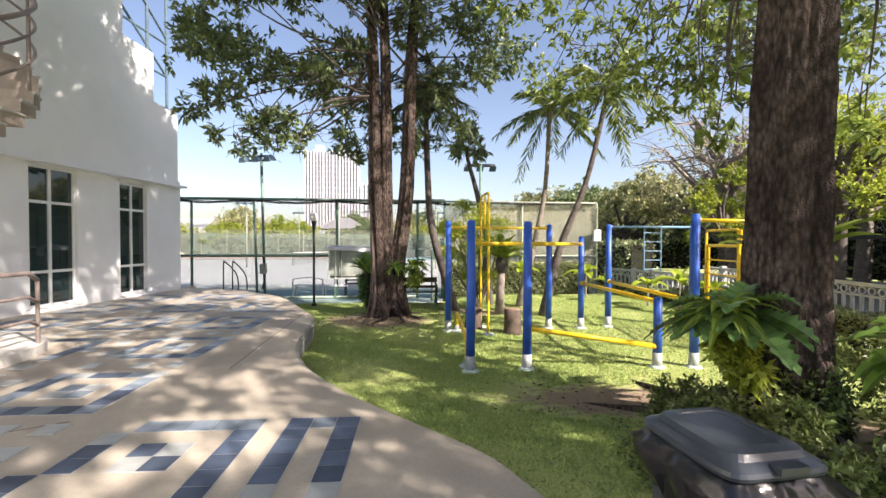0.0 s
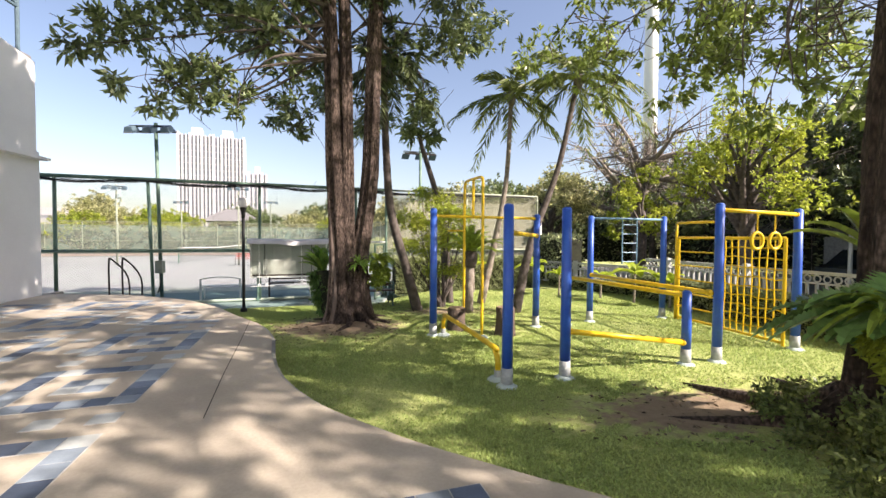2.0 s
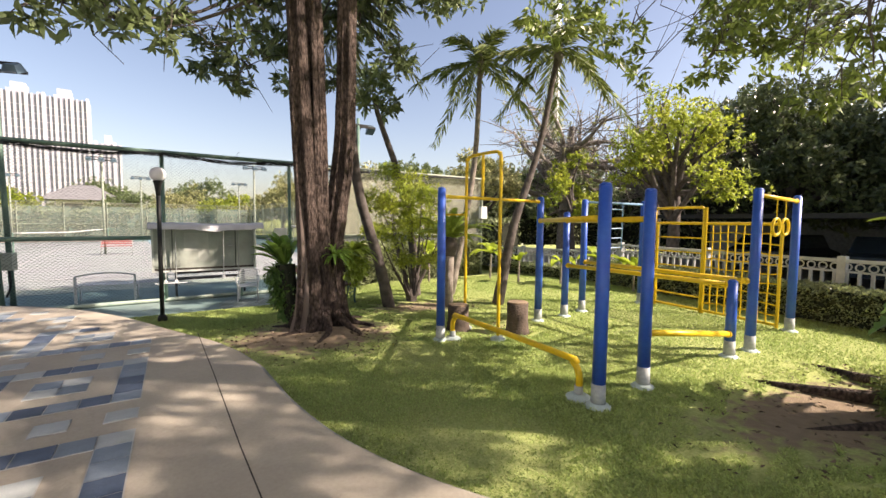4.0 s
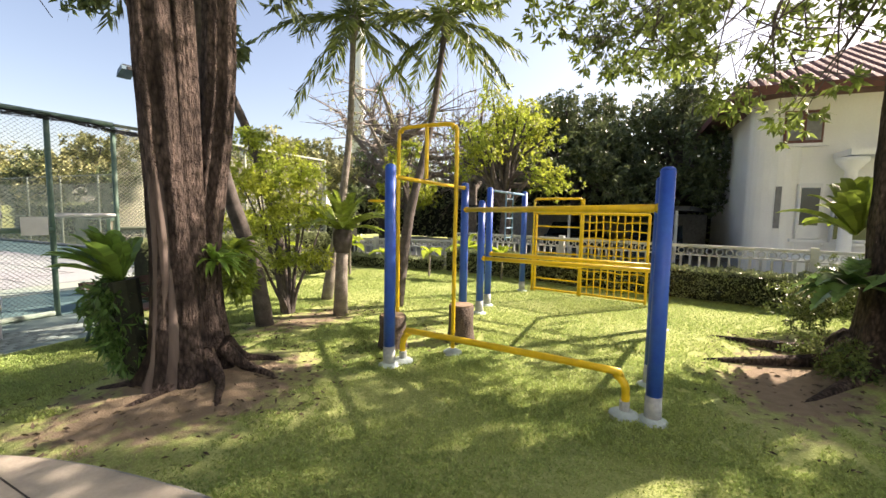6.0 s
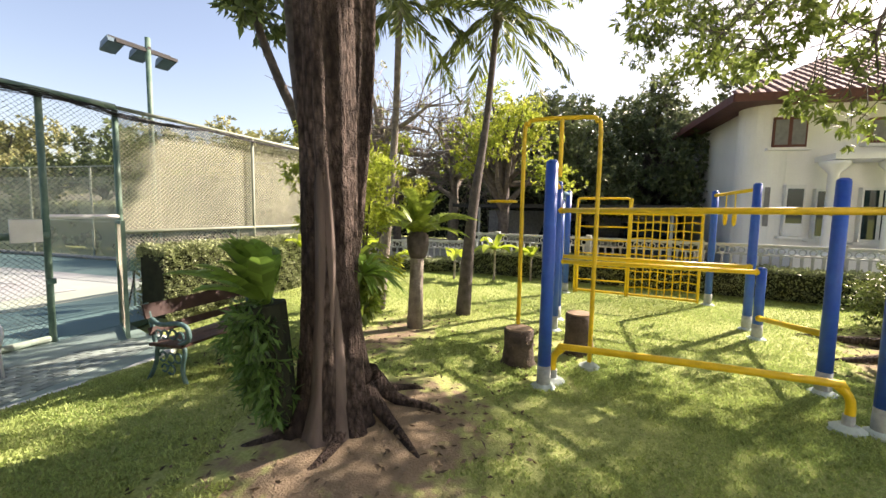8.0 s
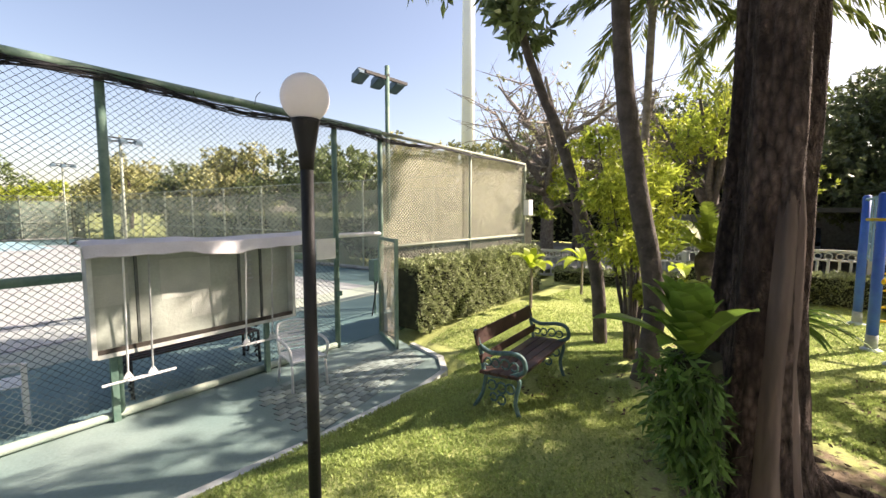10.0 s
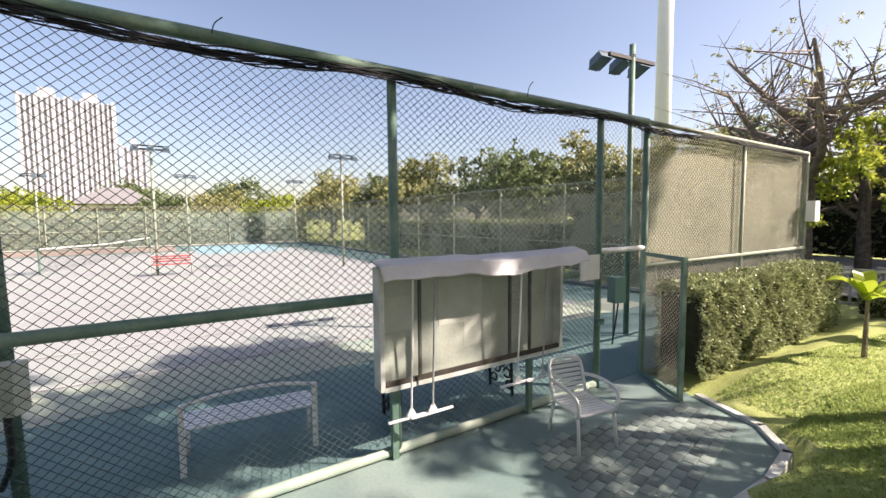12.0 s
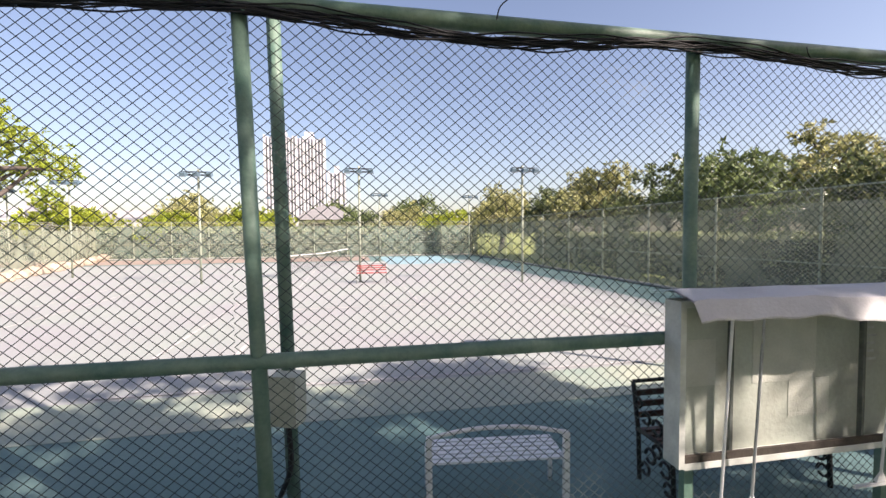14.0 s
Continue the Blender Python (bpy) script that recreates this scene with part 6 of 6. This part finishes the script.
for i, (sx, sy, z) in enumerate(((0.195, 0.23, 0.40), (0.222, 0.255, 0.45), (0.25, 0.288, 0.53), (0.292, 0.335, 0.625), (0.222, 0.258, 0.685))):
    for k in range(m):
        a = 2 * math.pi * k / m
        ca, sa = math.cos(a), math.sin(a)
        q = 1 / (abs(ca) ** 5 + abs(sa) ** 5) ** 0.2
        w = 1 + (0.035 * math.sin(k * 1.7 + i * 2.3) + 0.03 * math.sin(k * 0.63 - 2 * i) + 0.02 * math.sin(k * 2.9 - 2 * i)) * (i < 4)
        v.append((sx * q * ca * w, sy * q * sa * w, z + 0.022 * math.sin(k * 0.9 + i) * (i < 3)))
for i in range(4):
    for k in range(m):
        a, b = i * m + k, i * m + (k + 1) % m
        f.append((a, b, b + m, a + m))
part("liner_bag", bag.add(v, f), M_BAG, bn, "shiny crumpled black liner bag", smooth=True)
lid = Shape()
v, f = [], []
for i, (sx, sy, z) in enumerate(((0.20, 0.24, 0.68), (0.228, 0.268, 0.685), (0.232, 0.272, 0.70), (0.225, 0.265, 0.715), (0.185, 0.225, 0.735), (0.17, 0.21, 0.757), (0.12, 0.16, 0.765), (0.115, 0.155, 0.757))):
    for k in range(m):
        a = 2 * math.pi * k / m
        ca, sa = math.cos(a), math.sin(a)
        q = 1 / (abs(ca) ** 7 + abs(sa) ** 7) ** (1 / 7)
        v.append((sx * q * ca, sy * q * sa, z))
for i in range(7):
    for k in range(m):
        a, b = i * m + k, i * m + (k + 1) % m
        f.append((a, b, b + m, a + m))
f.append(tuple(range(m - 1, -1, -1)))
f.append(tuple(7 * m + k for k in range(m)))
part("lid", lid.add(v, f), M_BIN, bn, smooth=False)
part("lid_handle", Shape().box((0.02, -0.262, 0.722), (0.12, 0.05, 0.03)), M_BIN, bn)
part("hinge", Shape().tube([(-0.16, 0.27, 0.69), (0.16, 0.27, 0.69)], 0.018, 8), M_BIN, bn)
for s in (-1, 1):
    part("wheel", Shape().tube([(s * 0.16, 0.22, 0.08), (s * 0.2, 0.22, 0.08)], 0.09, 16), M_TYRE, bn)
sg = Shape()
for y, z, a, b in ((0, 0.20, 0.2, 0.008), (0, 0.40, 0.2, 0.008), (-0.1, 0.30, 0.008, 0.2), (0.1, 0.30, 0.008, 0.2), (0.02, 0.3, 0.09, 0.03)):
    sg.box((-0.184, y, z), (0.006, a, b))
part("marking", sg, M_WHITE, bn, "white rounded outline marking")

# ---- house beyond the lawn ----
hs = thing("house", "white rendered villa with brown-red tiled hip roof beyond the balustrade", "house", at=(12.5, 5.6, 0), rz=12.7)
wl_ = Shape().box((3.6, -5.6, 2.65), (7.2, 9.8, 5.3)).lathe((0.62, -0.72, 0.0), [(0.74, 0), (0.74, 5.3)], 28)
wl_.box((3.9, -0.6, 2.65), (6.4, 0.8, 5.3))
part("wall", wl_, M_HOUSE, hs)
x0, x1, y0, y1, zb, zt = -0.95, 8.2, -11.4, 0.75, 5.2, 7.5
run = 4.4
rf = Shape()
rf.add([(x0, y0, zb), (x1, y0, zb), (x1, y1, zb), (x0, y1, zb), ((x0 + x1) / 2, y0 + run, zt), ((x0 + x1) / 2, y1 - run, zt)], [(0, 1, 4), (1, 2, 5, 4), (2, 3, 5), (3, 0, 4, 5)])
roof = part("roof", rf, M_ROOF, hs)
part("soffit", Shape().box(((x0 + x1) / 2, (y0 + y1) / 2, zb - 0.06), (x1 - x0 - 0.1, y1 - y0 - 0.1, 0.08)), M_EAVE, hs, "dark red-brown boarded eaves")
rise = zt - zb
wide = (x1 - x0) / 2
slope = math.atan2(rise, wide)
tile_m = Shape().add([(0, -0.14, 0), (0.36, -0.14, 0.02), (0, -0.05, 0.05), (0.36, -0.05, 0.07), (0, 0.05, 0.05), (0.36, 0.05, 0.07), (0, 0.14, 0), (0.36, 0.14, 0.02)], [(0, 2, 3, 1), (2, 4, 5, 3), (4, 6, 7, 5), (0, 6, 4, 2)]).mesh("roof_tile", M_ROOF)
roof_rest, tiles = Shape(), 0
for i in range(15):
    f = i / 15
    for j in range(43):
        y = y1 - 0.14 - j * 0.285
        if not (y0 + run * f + 0.1 < y < y1 - run * f - 0.1):
            continue
        p = Vector((x0 + wide * f, y, zb + rise * f + 0.015))
        if y > -6 and tiles < 300:
            o = part("roof_tile", tile_m, None, roof)
            o.matrix_basis = pose(p.x, p.y, p.z, 0, -math.degrees(slope), 0)
            tiles += 1
        else:
            roof_rest.box(tuple(p + Vector((0.16, 0, 0.07))), (0.36, 0.24, 0.05), 0, 0.7, 0, -math.degrees(slope))
part("tile_field", roof_rest, M_ROOF, hs, kind="stuff")
part("fascia", Shape().box(((x0 + x1) / 2, y1, zb - 0.06), (x1 - x0, 0.06, 0.24)).box((x0, (y0 + y1) / 2, zb - 0.06), (0.06, y1 - y0, 0.24)), M_EAVE, hs)
for zz, (ya, yb), hh, red in ((3.8, (-1.5, -0.62), 0.9, True), (3.88, (-3.93, -3.05), 0.72, True), (3.88, (-6.6, -5.7), 0.72, True), (1.12, (-1.6, -1.08), 1.56, False), (1.06, (-2.66, -1.86), 1.5, False), (1.0, (-3.9, -3.0), 1.6, False), (1.0, (-5.6, -4.4), 1.6, False)):
    wn_ = thing("window", "shuttered brown-red window" if red else "dark house window in a white frame", "")
    wn_.parent = hs
    ym, fx = (ya + yb) / 2, -0.16
    part("window_frame", Shape().box((fx + 0.08, ym, zz + hh / 2), (0.2, yb - ya, hh)), M_EAVE if red else M_FRAME, wn_)
    for k in (-1, 1):
        if red or yb - ya > 0.6:
            part("pane", Shape().box((fx - 0.024, ym + k * (yb - ya) / 4, zz + hh / 2), (0.012, (yb - ya) / 2 - 0.1, hh - 0.16)), M_GREYROOF if red else M_GLASS, wn_)
        else:
            part("pane", Shape().box((fx - 0.024, ym, zz + hh / 2 + k * 0.26 + 0.22), (0.012, yb - ya - 0.1, 0.36 if k > 0 else 0.9 - 0.2)), M_GLASS, wn_)
    part("window_sill", Shape().box((-0.1, ym, zz - 0.05), (0.3, yb - ya + 0.3, 0.08)), M_HOUSE, wn_)
part("slit_window", Shape().box((-0.13, -0.62, 2.0), (0.03, 0.14, 1.2)), M_GREYROOF, hs)
part("porch_roof", Shape().box((-0.55, -4.6, 3.42), (1.0, 5.6, 0.16)), M_HOUSE, hs)
for y in (-1.95, -3.35, -4.8):
    part("column", Shape().lathe((-0.75, y, 0.2), [(0.2, 0), (0.16, 0.1), (0.13, 2.75), (0.34, 3.0), (0.34, 3.1)], 16), M_HOUSE, hs, smooth=True)
part("terrace", Shape().box((-1.0, -5.0, 0.35), (2.0, 9, 0.7)), M_HOUSE, hs)

# car shelter and parked cars between the lawn and the house
cp = thing("carport", "long flat dark carport roof on thin posts beyond the balustrade", "carport")
part("roof", Shape().box((15.6, 11.4, 1.95), (6.6, 8.6, 0.14)), M_DARKROOF, cp)
for y in (7.5, 11, 14.5):
    part("post", Shape().tube([(12.4, y, 0), (12.4, y, 1.9)], 0.05, 8), M_BAL, cp)
part("back_wall", Shape().box((19.2, 11.9, 0.9), (0.2, 9.6, 1.8)), M_GREYP, cp)


def car(x, y, rz):
    c = thing("car", "dark parked car under the carport", "car", "parked cars", at=(x, y, 0), rz=rz)
    prof = [(-2.1, 0.3), (2.1, 0.3), (2.15, 0.7), (1.2, 0.88), (0.6, 1.35), (-1.0, 1.38), (-1.7, 0.95), (-2.15, 0.85)]
    v = [(a, -0.82, b) for a, b in prof] + [(a, 0.82, b) for a, b in prof]
    n = len(prof)
    part("body", Shape().add(v, [tuple(range(n - 1, -1, -1)), tuple(range(n, 2 * n))] + [(i, (i + 1) % n, n + (i + 1) % n, n + i) for i in range(n)]), M_CAR, c)
    for s in (-0.825, 0.825):
        part("side_window", Shape().add([(-1.4, s, 0.93), (1.0, s, 0.93), (0.55, s, 1.28), (-0.95, s, 1.3)], [(0, 1, 2, 3)]), M_GLASS, c)
        for a in (-1.35, 1.35):
            part("wheel", Shape().tube([(a, s - 0.08, 0.32), (a, s + 0.05, 0.32)], 0.32, 16), M_TYRE, c)


car(14.6, 8.4, 8)
car(14.8, 11.4, 4)
cyd = Shape().add([(7.6, -4, 0.012), (19, -4, 0.012), (19, 24, 0.012), (7.6, 24, 0.012)], [(0, 1, 2, 3)])
part("road", cyd, M_KERB, kind="structure", label="grey concrete drive beyond the balustrade")


# ---- trees beyond ----
def far_tree(label, x, y, h, r, seed, material, n=9, leaf=0.3, per=None, bare=False, z0=0, bark=None, low=0.12):
    g = np.random.default_rng(seed)
    t = thing("tree", label, "tree")
    s = trunk_mesh([([(x, y, z0 - 0.2), (x + g.uniform(-0.2, 0.2), y, z0 + h * 0.3), (x + g.uniform(-0.4, 0.4), y, z0 + h * 0.6)], [0.05 * h ** 0.8, 0.035 * h ** 0.8, 0.02 * h ** 0.8])], seed=seed, seg=6)
    cl = []
    for k in range(n):
        a, rad = 2.4 * k + g.uniform(-0.4, 0.4), r * math.sqrt((k + 0.5) / n) * g.uniform(0.7, 1.05)
        zz = z0 + h * (low + (1 - low) * (1 - (rad / r) ** 2 * 0.6) * g.uniform(0.55, 1.0)) - 0.1 * h
        cl.append((x + rad * math.cos(a), y + rad * math.sin(a), zz, r * g.uniform(0.32, 0.5), 0.75))
    for c in cl:
        a = Vector((x, y, z0 + h * g.uniform(0.25, 0.5)))
        b = Vector(c[:3])
        s.tube(spline([a, (a + b) / 2 + Vector(g.normal(scale=0.08 * r, size=3)), b], 3), [0.018 * h * (1 - i / 8) for i in range(7)], 5)
        if bare:
            for _ in range(14):
                q = a + (b - a) * g.uniform(0.4, 1.0)
                e = q + Vector(unit(g.normal(size=3) + np.array([0, 0, 0.4]))) * c[3] * g.uniform(0.8, 1.8)
                s.tube([q, (q + e) / 2 + Vector(g.normal(scale=0.1, size=3)), e], [0.03, 0.02, 0.006], 4)
                for _ in range(3):
                    w1 = q + (e - q) * g.uniform(0.3, 0.9)
                    e2 = w1 + Vector(g.normal(scale=0.3, size=3))
                    s.tube([w1, e2], [0.012, 0.004], 3)
    part("trunk", s, bark or M_BARKDK, t, smooth=True)
    k = per if per else 6000 / (n * (0.4 * r) ** 2 * 9)
    part("crown", quads_mesh("crown", clump_leaves(g, cl, k, leaf, leaf * 0.4), material), None, t)


far_tree("tall dense dark green tree beyond the drive", 17.5, 12.5, 8.5, 3.6, 71, M_LEAFD, n=26, leaf=0.22, per=60)
far_tree("tall dense dark green tree beyond the carport", 19.5, 8.5, 9.0, 3.6, 72, M_LEAFD, n=26, leaf=0.22, per=60)
far_tree("tall dark tree behind the white house", 22, 4.5, 9.5, 3.5, 73, M_LEAFD, n=14, leaf=0.25, per=35)
far_tree("yellow-green leafy tree beyond the lawn", 11.0, 13.0, 6.8, 2.3, 74, M_LEAFY, n=26, leaf=0.14, per=48, low=0.25)
far_tree("yellow-green leafy tree behind the balustrade", 10.6, 17.3, 5.2, 1.5, 75, M_LEAFY, n=10, leaf=0.15, per=120)
far_tree("nearly bare tree with a wide net of grey twigs", 12.0, 19.5, 10.6, 4.4, 76, M_LEAFB, n=16, leaf=0.13, per=4, bare=True, bark=M_BARKP)
far_tree("nearly bare spreading tree with fine twigs", 15.6, 17.3, 9.6, 4.4, 77, M_LEAFB, n=16, leaf=0.13, per=4, bare=True, bark=M_BARKP)
far_tree("dark olive tree behind the court fence", 8.4, 21.5, 5.6, 2.5, 78, M_LEAFB, n=12, leaf=0.2, per=60)
k = 0
r = np.random.default_rng(90)
for x, y, h, rr, m in ((11, 27, 5, 3.2, M_LEAFD), (10, 33, 6.5, 3.6, M_LEAF), (10.5, 40, 7.5, 4, M_LEAFD), (8, 46, 8, 4.2, M_LEAFB), (7, 52, 7.5, 4, M_LEAFD), (2, 58, 6.5, 3.8, M_LEAFB), (-4, 62, 5.5, 3.6, M_LEAFY), (-10, 66, 6.5, 4, M_LEAFB), (-14, 62, 5, 3.5, M_LEAF), (-25, 60, 6, 4, M_LEAFY),
                       (-32, 58, 5.5, 4, M_LEAFB), (-38, 50, 6.5, 4, M_LEAFY), (-45, 44, 6.5, 4.2, M_LEAFY), (-30, 52, 4.5, 3.2, M_LEAFY), (-50, 36, 7, 4.5, M_LEAF), (17, 25, 7, 3.8, M_LEAF), (16, 34, 8.5, 4.4, M_LEAFB), (22, 18, 9, 4.2, M_LEAFD), (-8, 78, 8, 5, M_LEAF), (5, 74, 9, 5.5, M_LEAFB), (-22, 82, 7.5, 5.5, M_LEAF), (-40, 74, 8, 5.5, M_LEAFB), (24, 12, 9, 4.2, M_LEAFD)):
    k += 1
    names = {M_LEAFD: "dark green", M_LEAF: "green", M_LEAFB: "dry olive-brown", M_LEAFY: "yellow-green"}
    far_tree(f"{names[m]} leafy tree in the row beyond the grounds", x, y, h, rr, 100 + k, m, n=18, leaf=0.34 if y > 30 else 0.26, per=18 if y > 30 else 30)

hedge("tall rough green hedge beyond the courts' side fence", (7.6, 17.6), (3.6, 47), 1.0, -0.2, 1.7, 64, leaf=0.16, n=16000)
hedge("rough green hedge closing the end of the drive", (11.5, 30), (34, 24), 1.4, 0.0, 3.0, 67, leaf=0.25, n=9000)
hedge("tall dark green hedge behind the carport", (20.2, -3), (20.2, 26), 1.2, 0.0, 3.6, 65, leaf=0.3, n=9000)
hedge("long rough hedge beyond the far court fence", (-1, 55), (-58, 46), 1.5, -0.2, 2.2, 66, leaf=0.3, n=14000)

far_tree("bright yellow-green tree beyond the courts' far corner", -31.8, 36.5, 11.6, 4.4, 140, M_LEAFY, n=20, leaf=0.26, per=20, low=0.35)

# ---- distant buildings ----
def tower(label, x, y, w_, d_, h, rz, fins):
    t = thing("apartment_tower", label, "building", at=(x, y, 0), rz=rz)
    part("core", Shape().box((0, 0, h / 2), (w_, d_, h)), M_TOWERW, t)
    for i in range(fins + 1):
        fs = Shape()
        xx = -w_ / 2 + w_ * i / fins
        fs.box((xx, 0, h / 2 - (0 if i % 3 else -1)), (w_ / fins * (0.36 if i % 3 else 0.6), d_ + 1.6, h))
        part("wall_pier", fs, M_TOWER, t)
    for k in range(int(h / 3.2)):
        part("floor_band", Shape().box((0, 0, 3.2 * k + 1), (w_ + 0.04, d_ + 0.06, 0.35)), M_TOWER, t)
    part("roof", Shape().box((0, 0, h + 2), (w_ * 0.3, d_ * 0.6, 5)), M_TOWER, t)


tower("tall pale ribbed apartment tower on the skyline", -88, 249, 16, 14, 54, 12, 9)
tower("second pale ribbed apartment tower beside the first", -74, 253, 16, 14, 54, 12, 9)
tower("lower pale apartment block behind the towers", -60, 258, 9, 12, 36, 12, 4)
for x, y, w_, h in ((-150, 230, 30, 14), (-175, 210, 25, 17), (-120, 240, 26, 12), (-200, 190, 40, 14), (-20, 250, 30, 12)):
    b = thing("office_block", "low pale city building on the horizon", "building", at=(x, y, 0))
    part("wall", Shape().box((0, 0, h / 2), (w_, 14, h)), M_TOWER, b)
    part("window_band", Shape().box((0, 0, h * 0.35), (w_ + 0.2, 14.3, 1.4)).box((0, 0, h * 0.7), (w_ + 0.2, 14.3, 1.4)), M_TOWERW, b)
ch = thing("chimney_stack", "very tall slim white stack on the skyline", "tower")
part("shaft", Shape().tube([(24.0, 34.9, 0), (24.0, 34.9, 34)], [0.62, 0.48], 20), M_CHIM, ch, smooth=True)
sh = thing("clubhouse", "small white clubhouse with a grey-brown hip roof beyond the courts", "building", at=(-18.9, 66, -0.2), rz=10)
part("wall", Shape().box((0, 0, 1.9), (4.6, 4.0, 3.8)), M_HOUSE, sh)
part("window_band", Shape().box((0, -2.02, 3.0), (3.6, 0.06, 0.8)), M_GLASS, sh)
part("roof", Shape().add([(-3.8, -3.2, 3.8), (3.8, -3.2, 3.8), (3.8, 3.2, 3.8), (-3.8, 3.2, 3.8), (-1.0, 0, 5.6), (1.0, 0, 5.6)], [(0, 1, 5, 4), (1, 2, 5), (2, 3, 4, 5), (3, 0, 4), (3, 2, 1, 0)]), M_GREYROOF, sh)

# ---- grass blades, litter ----
g = np.random.default_rng(7)


def blades(n, xr, yr, hgt, wid, seed):
    g = np.random.default_rng(seed)
    x, y = g.uniform(*xr, n), g.uniform(*yr, n)
    ok = (worn_at(x, y) + 0.25 * np.sin(x * 9 + 3 * np.sin(y * 7)) * np.sin(y * 8) < 0.36)
    ok &= y < np.minimum(12.85 + 0.1 * (x + 3.9), 99) + np.where(x > -0.3, 2.0 + 0.05 * x, 0)
    ex = np.interp(y, [q[1] for q in EDGE], [q[0] for q in EDGE])
    ok &= (x > ex + 0.03) & (x < 6.8)
    x, y = x[ok], y[ok]
    base = np.stack([x, y, ground_z(x, y) - 0.005], -1)
    way = g.normal(scale=0.75, size=base.shape)
    way[:, 2] = g.uniform(0.5, 1.0, len(base))
    return leaf_quads(g, base, way, hgt, wid, 0.1)


q = np.concatenate([blades(150000, (-4.6, 2.2), (3.8, 9.8), 0.034, 0.011, 1), blades(110000, (-4.5, 1.5), (9.8, 13.6), 0.04, 0.012, 2), blades(150000, (0.0, 6.8), (2.0, 14.5), 0.042, 0.013, 3)])
part("grass", quads_mesh("grass", q, M_GRASS), None, None, "short green lawn grass", kind="stuff")
x, y = g.uniform(-3, 5, 5200), g.uniform(3.5, 12.5, 5200)
ok = worn_at(x, y) > 0.2
x, y = x[ok], y[ok]
base = np.stack([x, y, ground_z(x, y) + 0.012], -1)
way = g.normal(size=base.shape)
way[:, 2] *= 0.15
part("leaf_litter", quads_mesh("leaf_litter", leaf_quads(g, base, way, 0.06, 0.022, 0.1), M_SOIL), None, None, "scattered dry leaves and twigs on bare earth", kind="stuff")

# ---- pavers by the gate ----
pav = bpy.data.objects["pavement"]
pm = Shape().box((0, 0, -0.2315), (0.152, 0.092, 0.010), 0, 0.97).mesh("paver", M_PAVER)
line_y = lambda x: float(np.interp(x, [-3.92, -2.79, -1.25, -0.66, -0.34], [12.93, 12.99, 13.17, 13.35, 13.75]))
for i in range(18):
    for j in range(14):
        d = Vector((-2.75, 13.1, 0)) + Vector((0.94, 0.34, 0)) * (0.16 * i + 0.08 * (j % 2)) + Vector((-0.34, 0.94, 0)) * (0.1 * j)
        if line_y(d.x) + 0.12 < d.y < 14.45 and -2.7 < d.x < -0.5:
            o = part("paver", pm, None, pav)
            o.matrix_basis = pose(d.x, d.y, 0, 0, 0, 19.9)

# ---- patio tiles ----
TS = 0.1925
TV = Vector((0.125, -0.9922, 0))
TU = Vector((TV.y, -TV.x, 0))
ANG = math.degrees(math.atan2(TU.y, TU.x))
TILE_MATS = {"b": M_TB, "w": M_TW, "g": M_TG}
tile_mesh = {k: Shape().box((0, 0, 0.2815), (TS - 0.007, TS - 0.007, 0.009), 0, 0.985).mesh("tile", m_) for k, m_ in TILE_MATS.items()}
FRONT = ["bbbbbwwb", "g......b", "bbbbbwbb", "........", "gbbbbbww", "g.......", "g.wb..bb", "g.bw..bb", "g......b"]
FRAME = ["wggbbg.w.", "g....b...", "b.wg.g.w.", "b.gw.b...", "w....g...", "gbbggw.w.", "....w....", ".w.......", "...g....."]
patio = bpy.data.objects["patio"]


def edge_x(y):
    return float(np.interp(y, [q[1] for q in EDGE], [q[0] for q in EDGE]))


spots = []
O = Vector((-0.24, 4.0, 0))
for i, col in enumerate(FRONT):
    for j in range(24):
        spots.append((i, j, col[j % 8]))
for j, c in enumerate("wbbbbbbb" * 2):
    spots.append((9 + j % 8 // 3, j + 1, c))
for a in range(4):
    for b in range(-4, 3):
        for i, col in enumerate(FRAME):
            for j, c in enumerate(col):
                spots.append((12 + a * 9 + i, b * 9 - 7 + j, c))
rest, grout = {k: Shape() for k in TILE_MATS}, Shape()
count = 0
for i, j, c in sorted(spots, key=lambda s: abs((O + TU * s[0] * TS + TV * s[1] * TS).x + 2) + abs((O + TU * s[0] * TS + TV * s[1] * TS).y - 5)):
    p = O + TU * ((i + 0.5) * TS) + TV * ((j + 0.5) * TS)
    if c == "." or p.x > edge_x(p.y) - 0.45 or p.x < -7.9 or p.y > 12.3 or p.y < 0 or (p.x + 5.98) ** 2 + (p.y - 5.05) ** 2 < 1.9:
        continue
    grout.box((p.x, p.y, 0.2805), (TS + 0.004, TS + 0.004, 0.006), ANG)
    if count < 300:
        o = part("tile", tile_mesh[c], None, patio)
        o.matrix_basis = pose(p.x, p.y, 0, 0, 0, ANG)
    else:
        rest[c].box((p.x, p.y, 0.2815), (TS - 0.007, TS - 0.007, 0.009), ANG, 0.985)
    count += 1
part("grout", grout, M_GROUT, patio, kind="stuff")
for c, s in rest.items():
    if s.v:
        part("tiling", s, TILE_MATS[c], patio, kind="stuff")
jt = Shape()
for a, b in (((-2.1, 5.2), (-2.28, 6.25)), ((-2.28, 6.25), (-2.5, 7.68)), ((-2.5, 7.68), (-2.77, 9.34)), ((-3.4, 3.2), (-2.6, 3.75))):
    d = Vector((b[0] - a[0], b[1] - a[1], 0))
    jt.box(((a[0] + b[0]) / 2, (a[1] + b[1]) / 2, 0.2805), (d.length, 0.008, 0.003), math.degrees(math.atan2(d.y, d.x)))
part("trim", jt, M_DIRTY, kind="structure", label="dark expansion joint in the patio concrete")
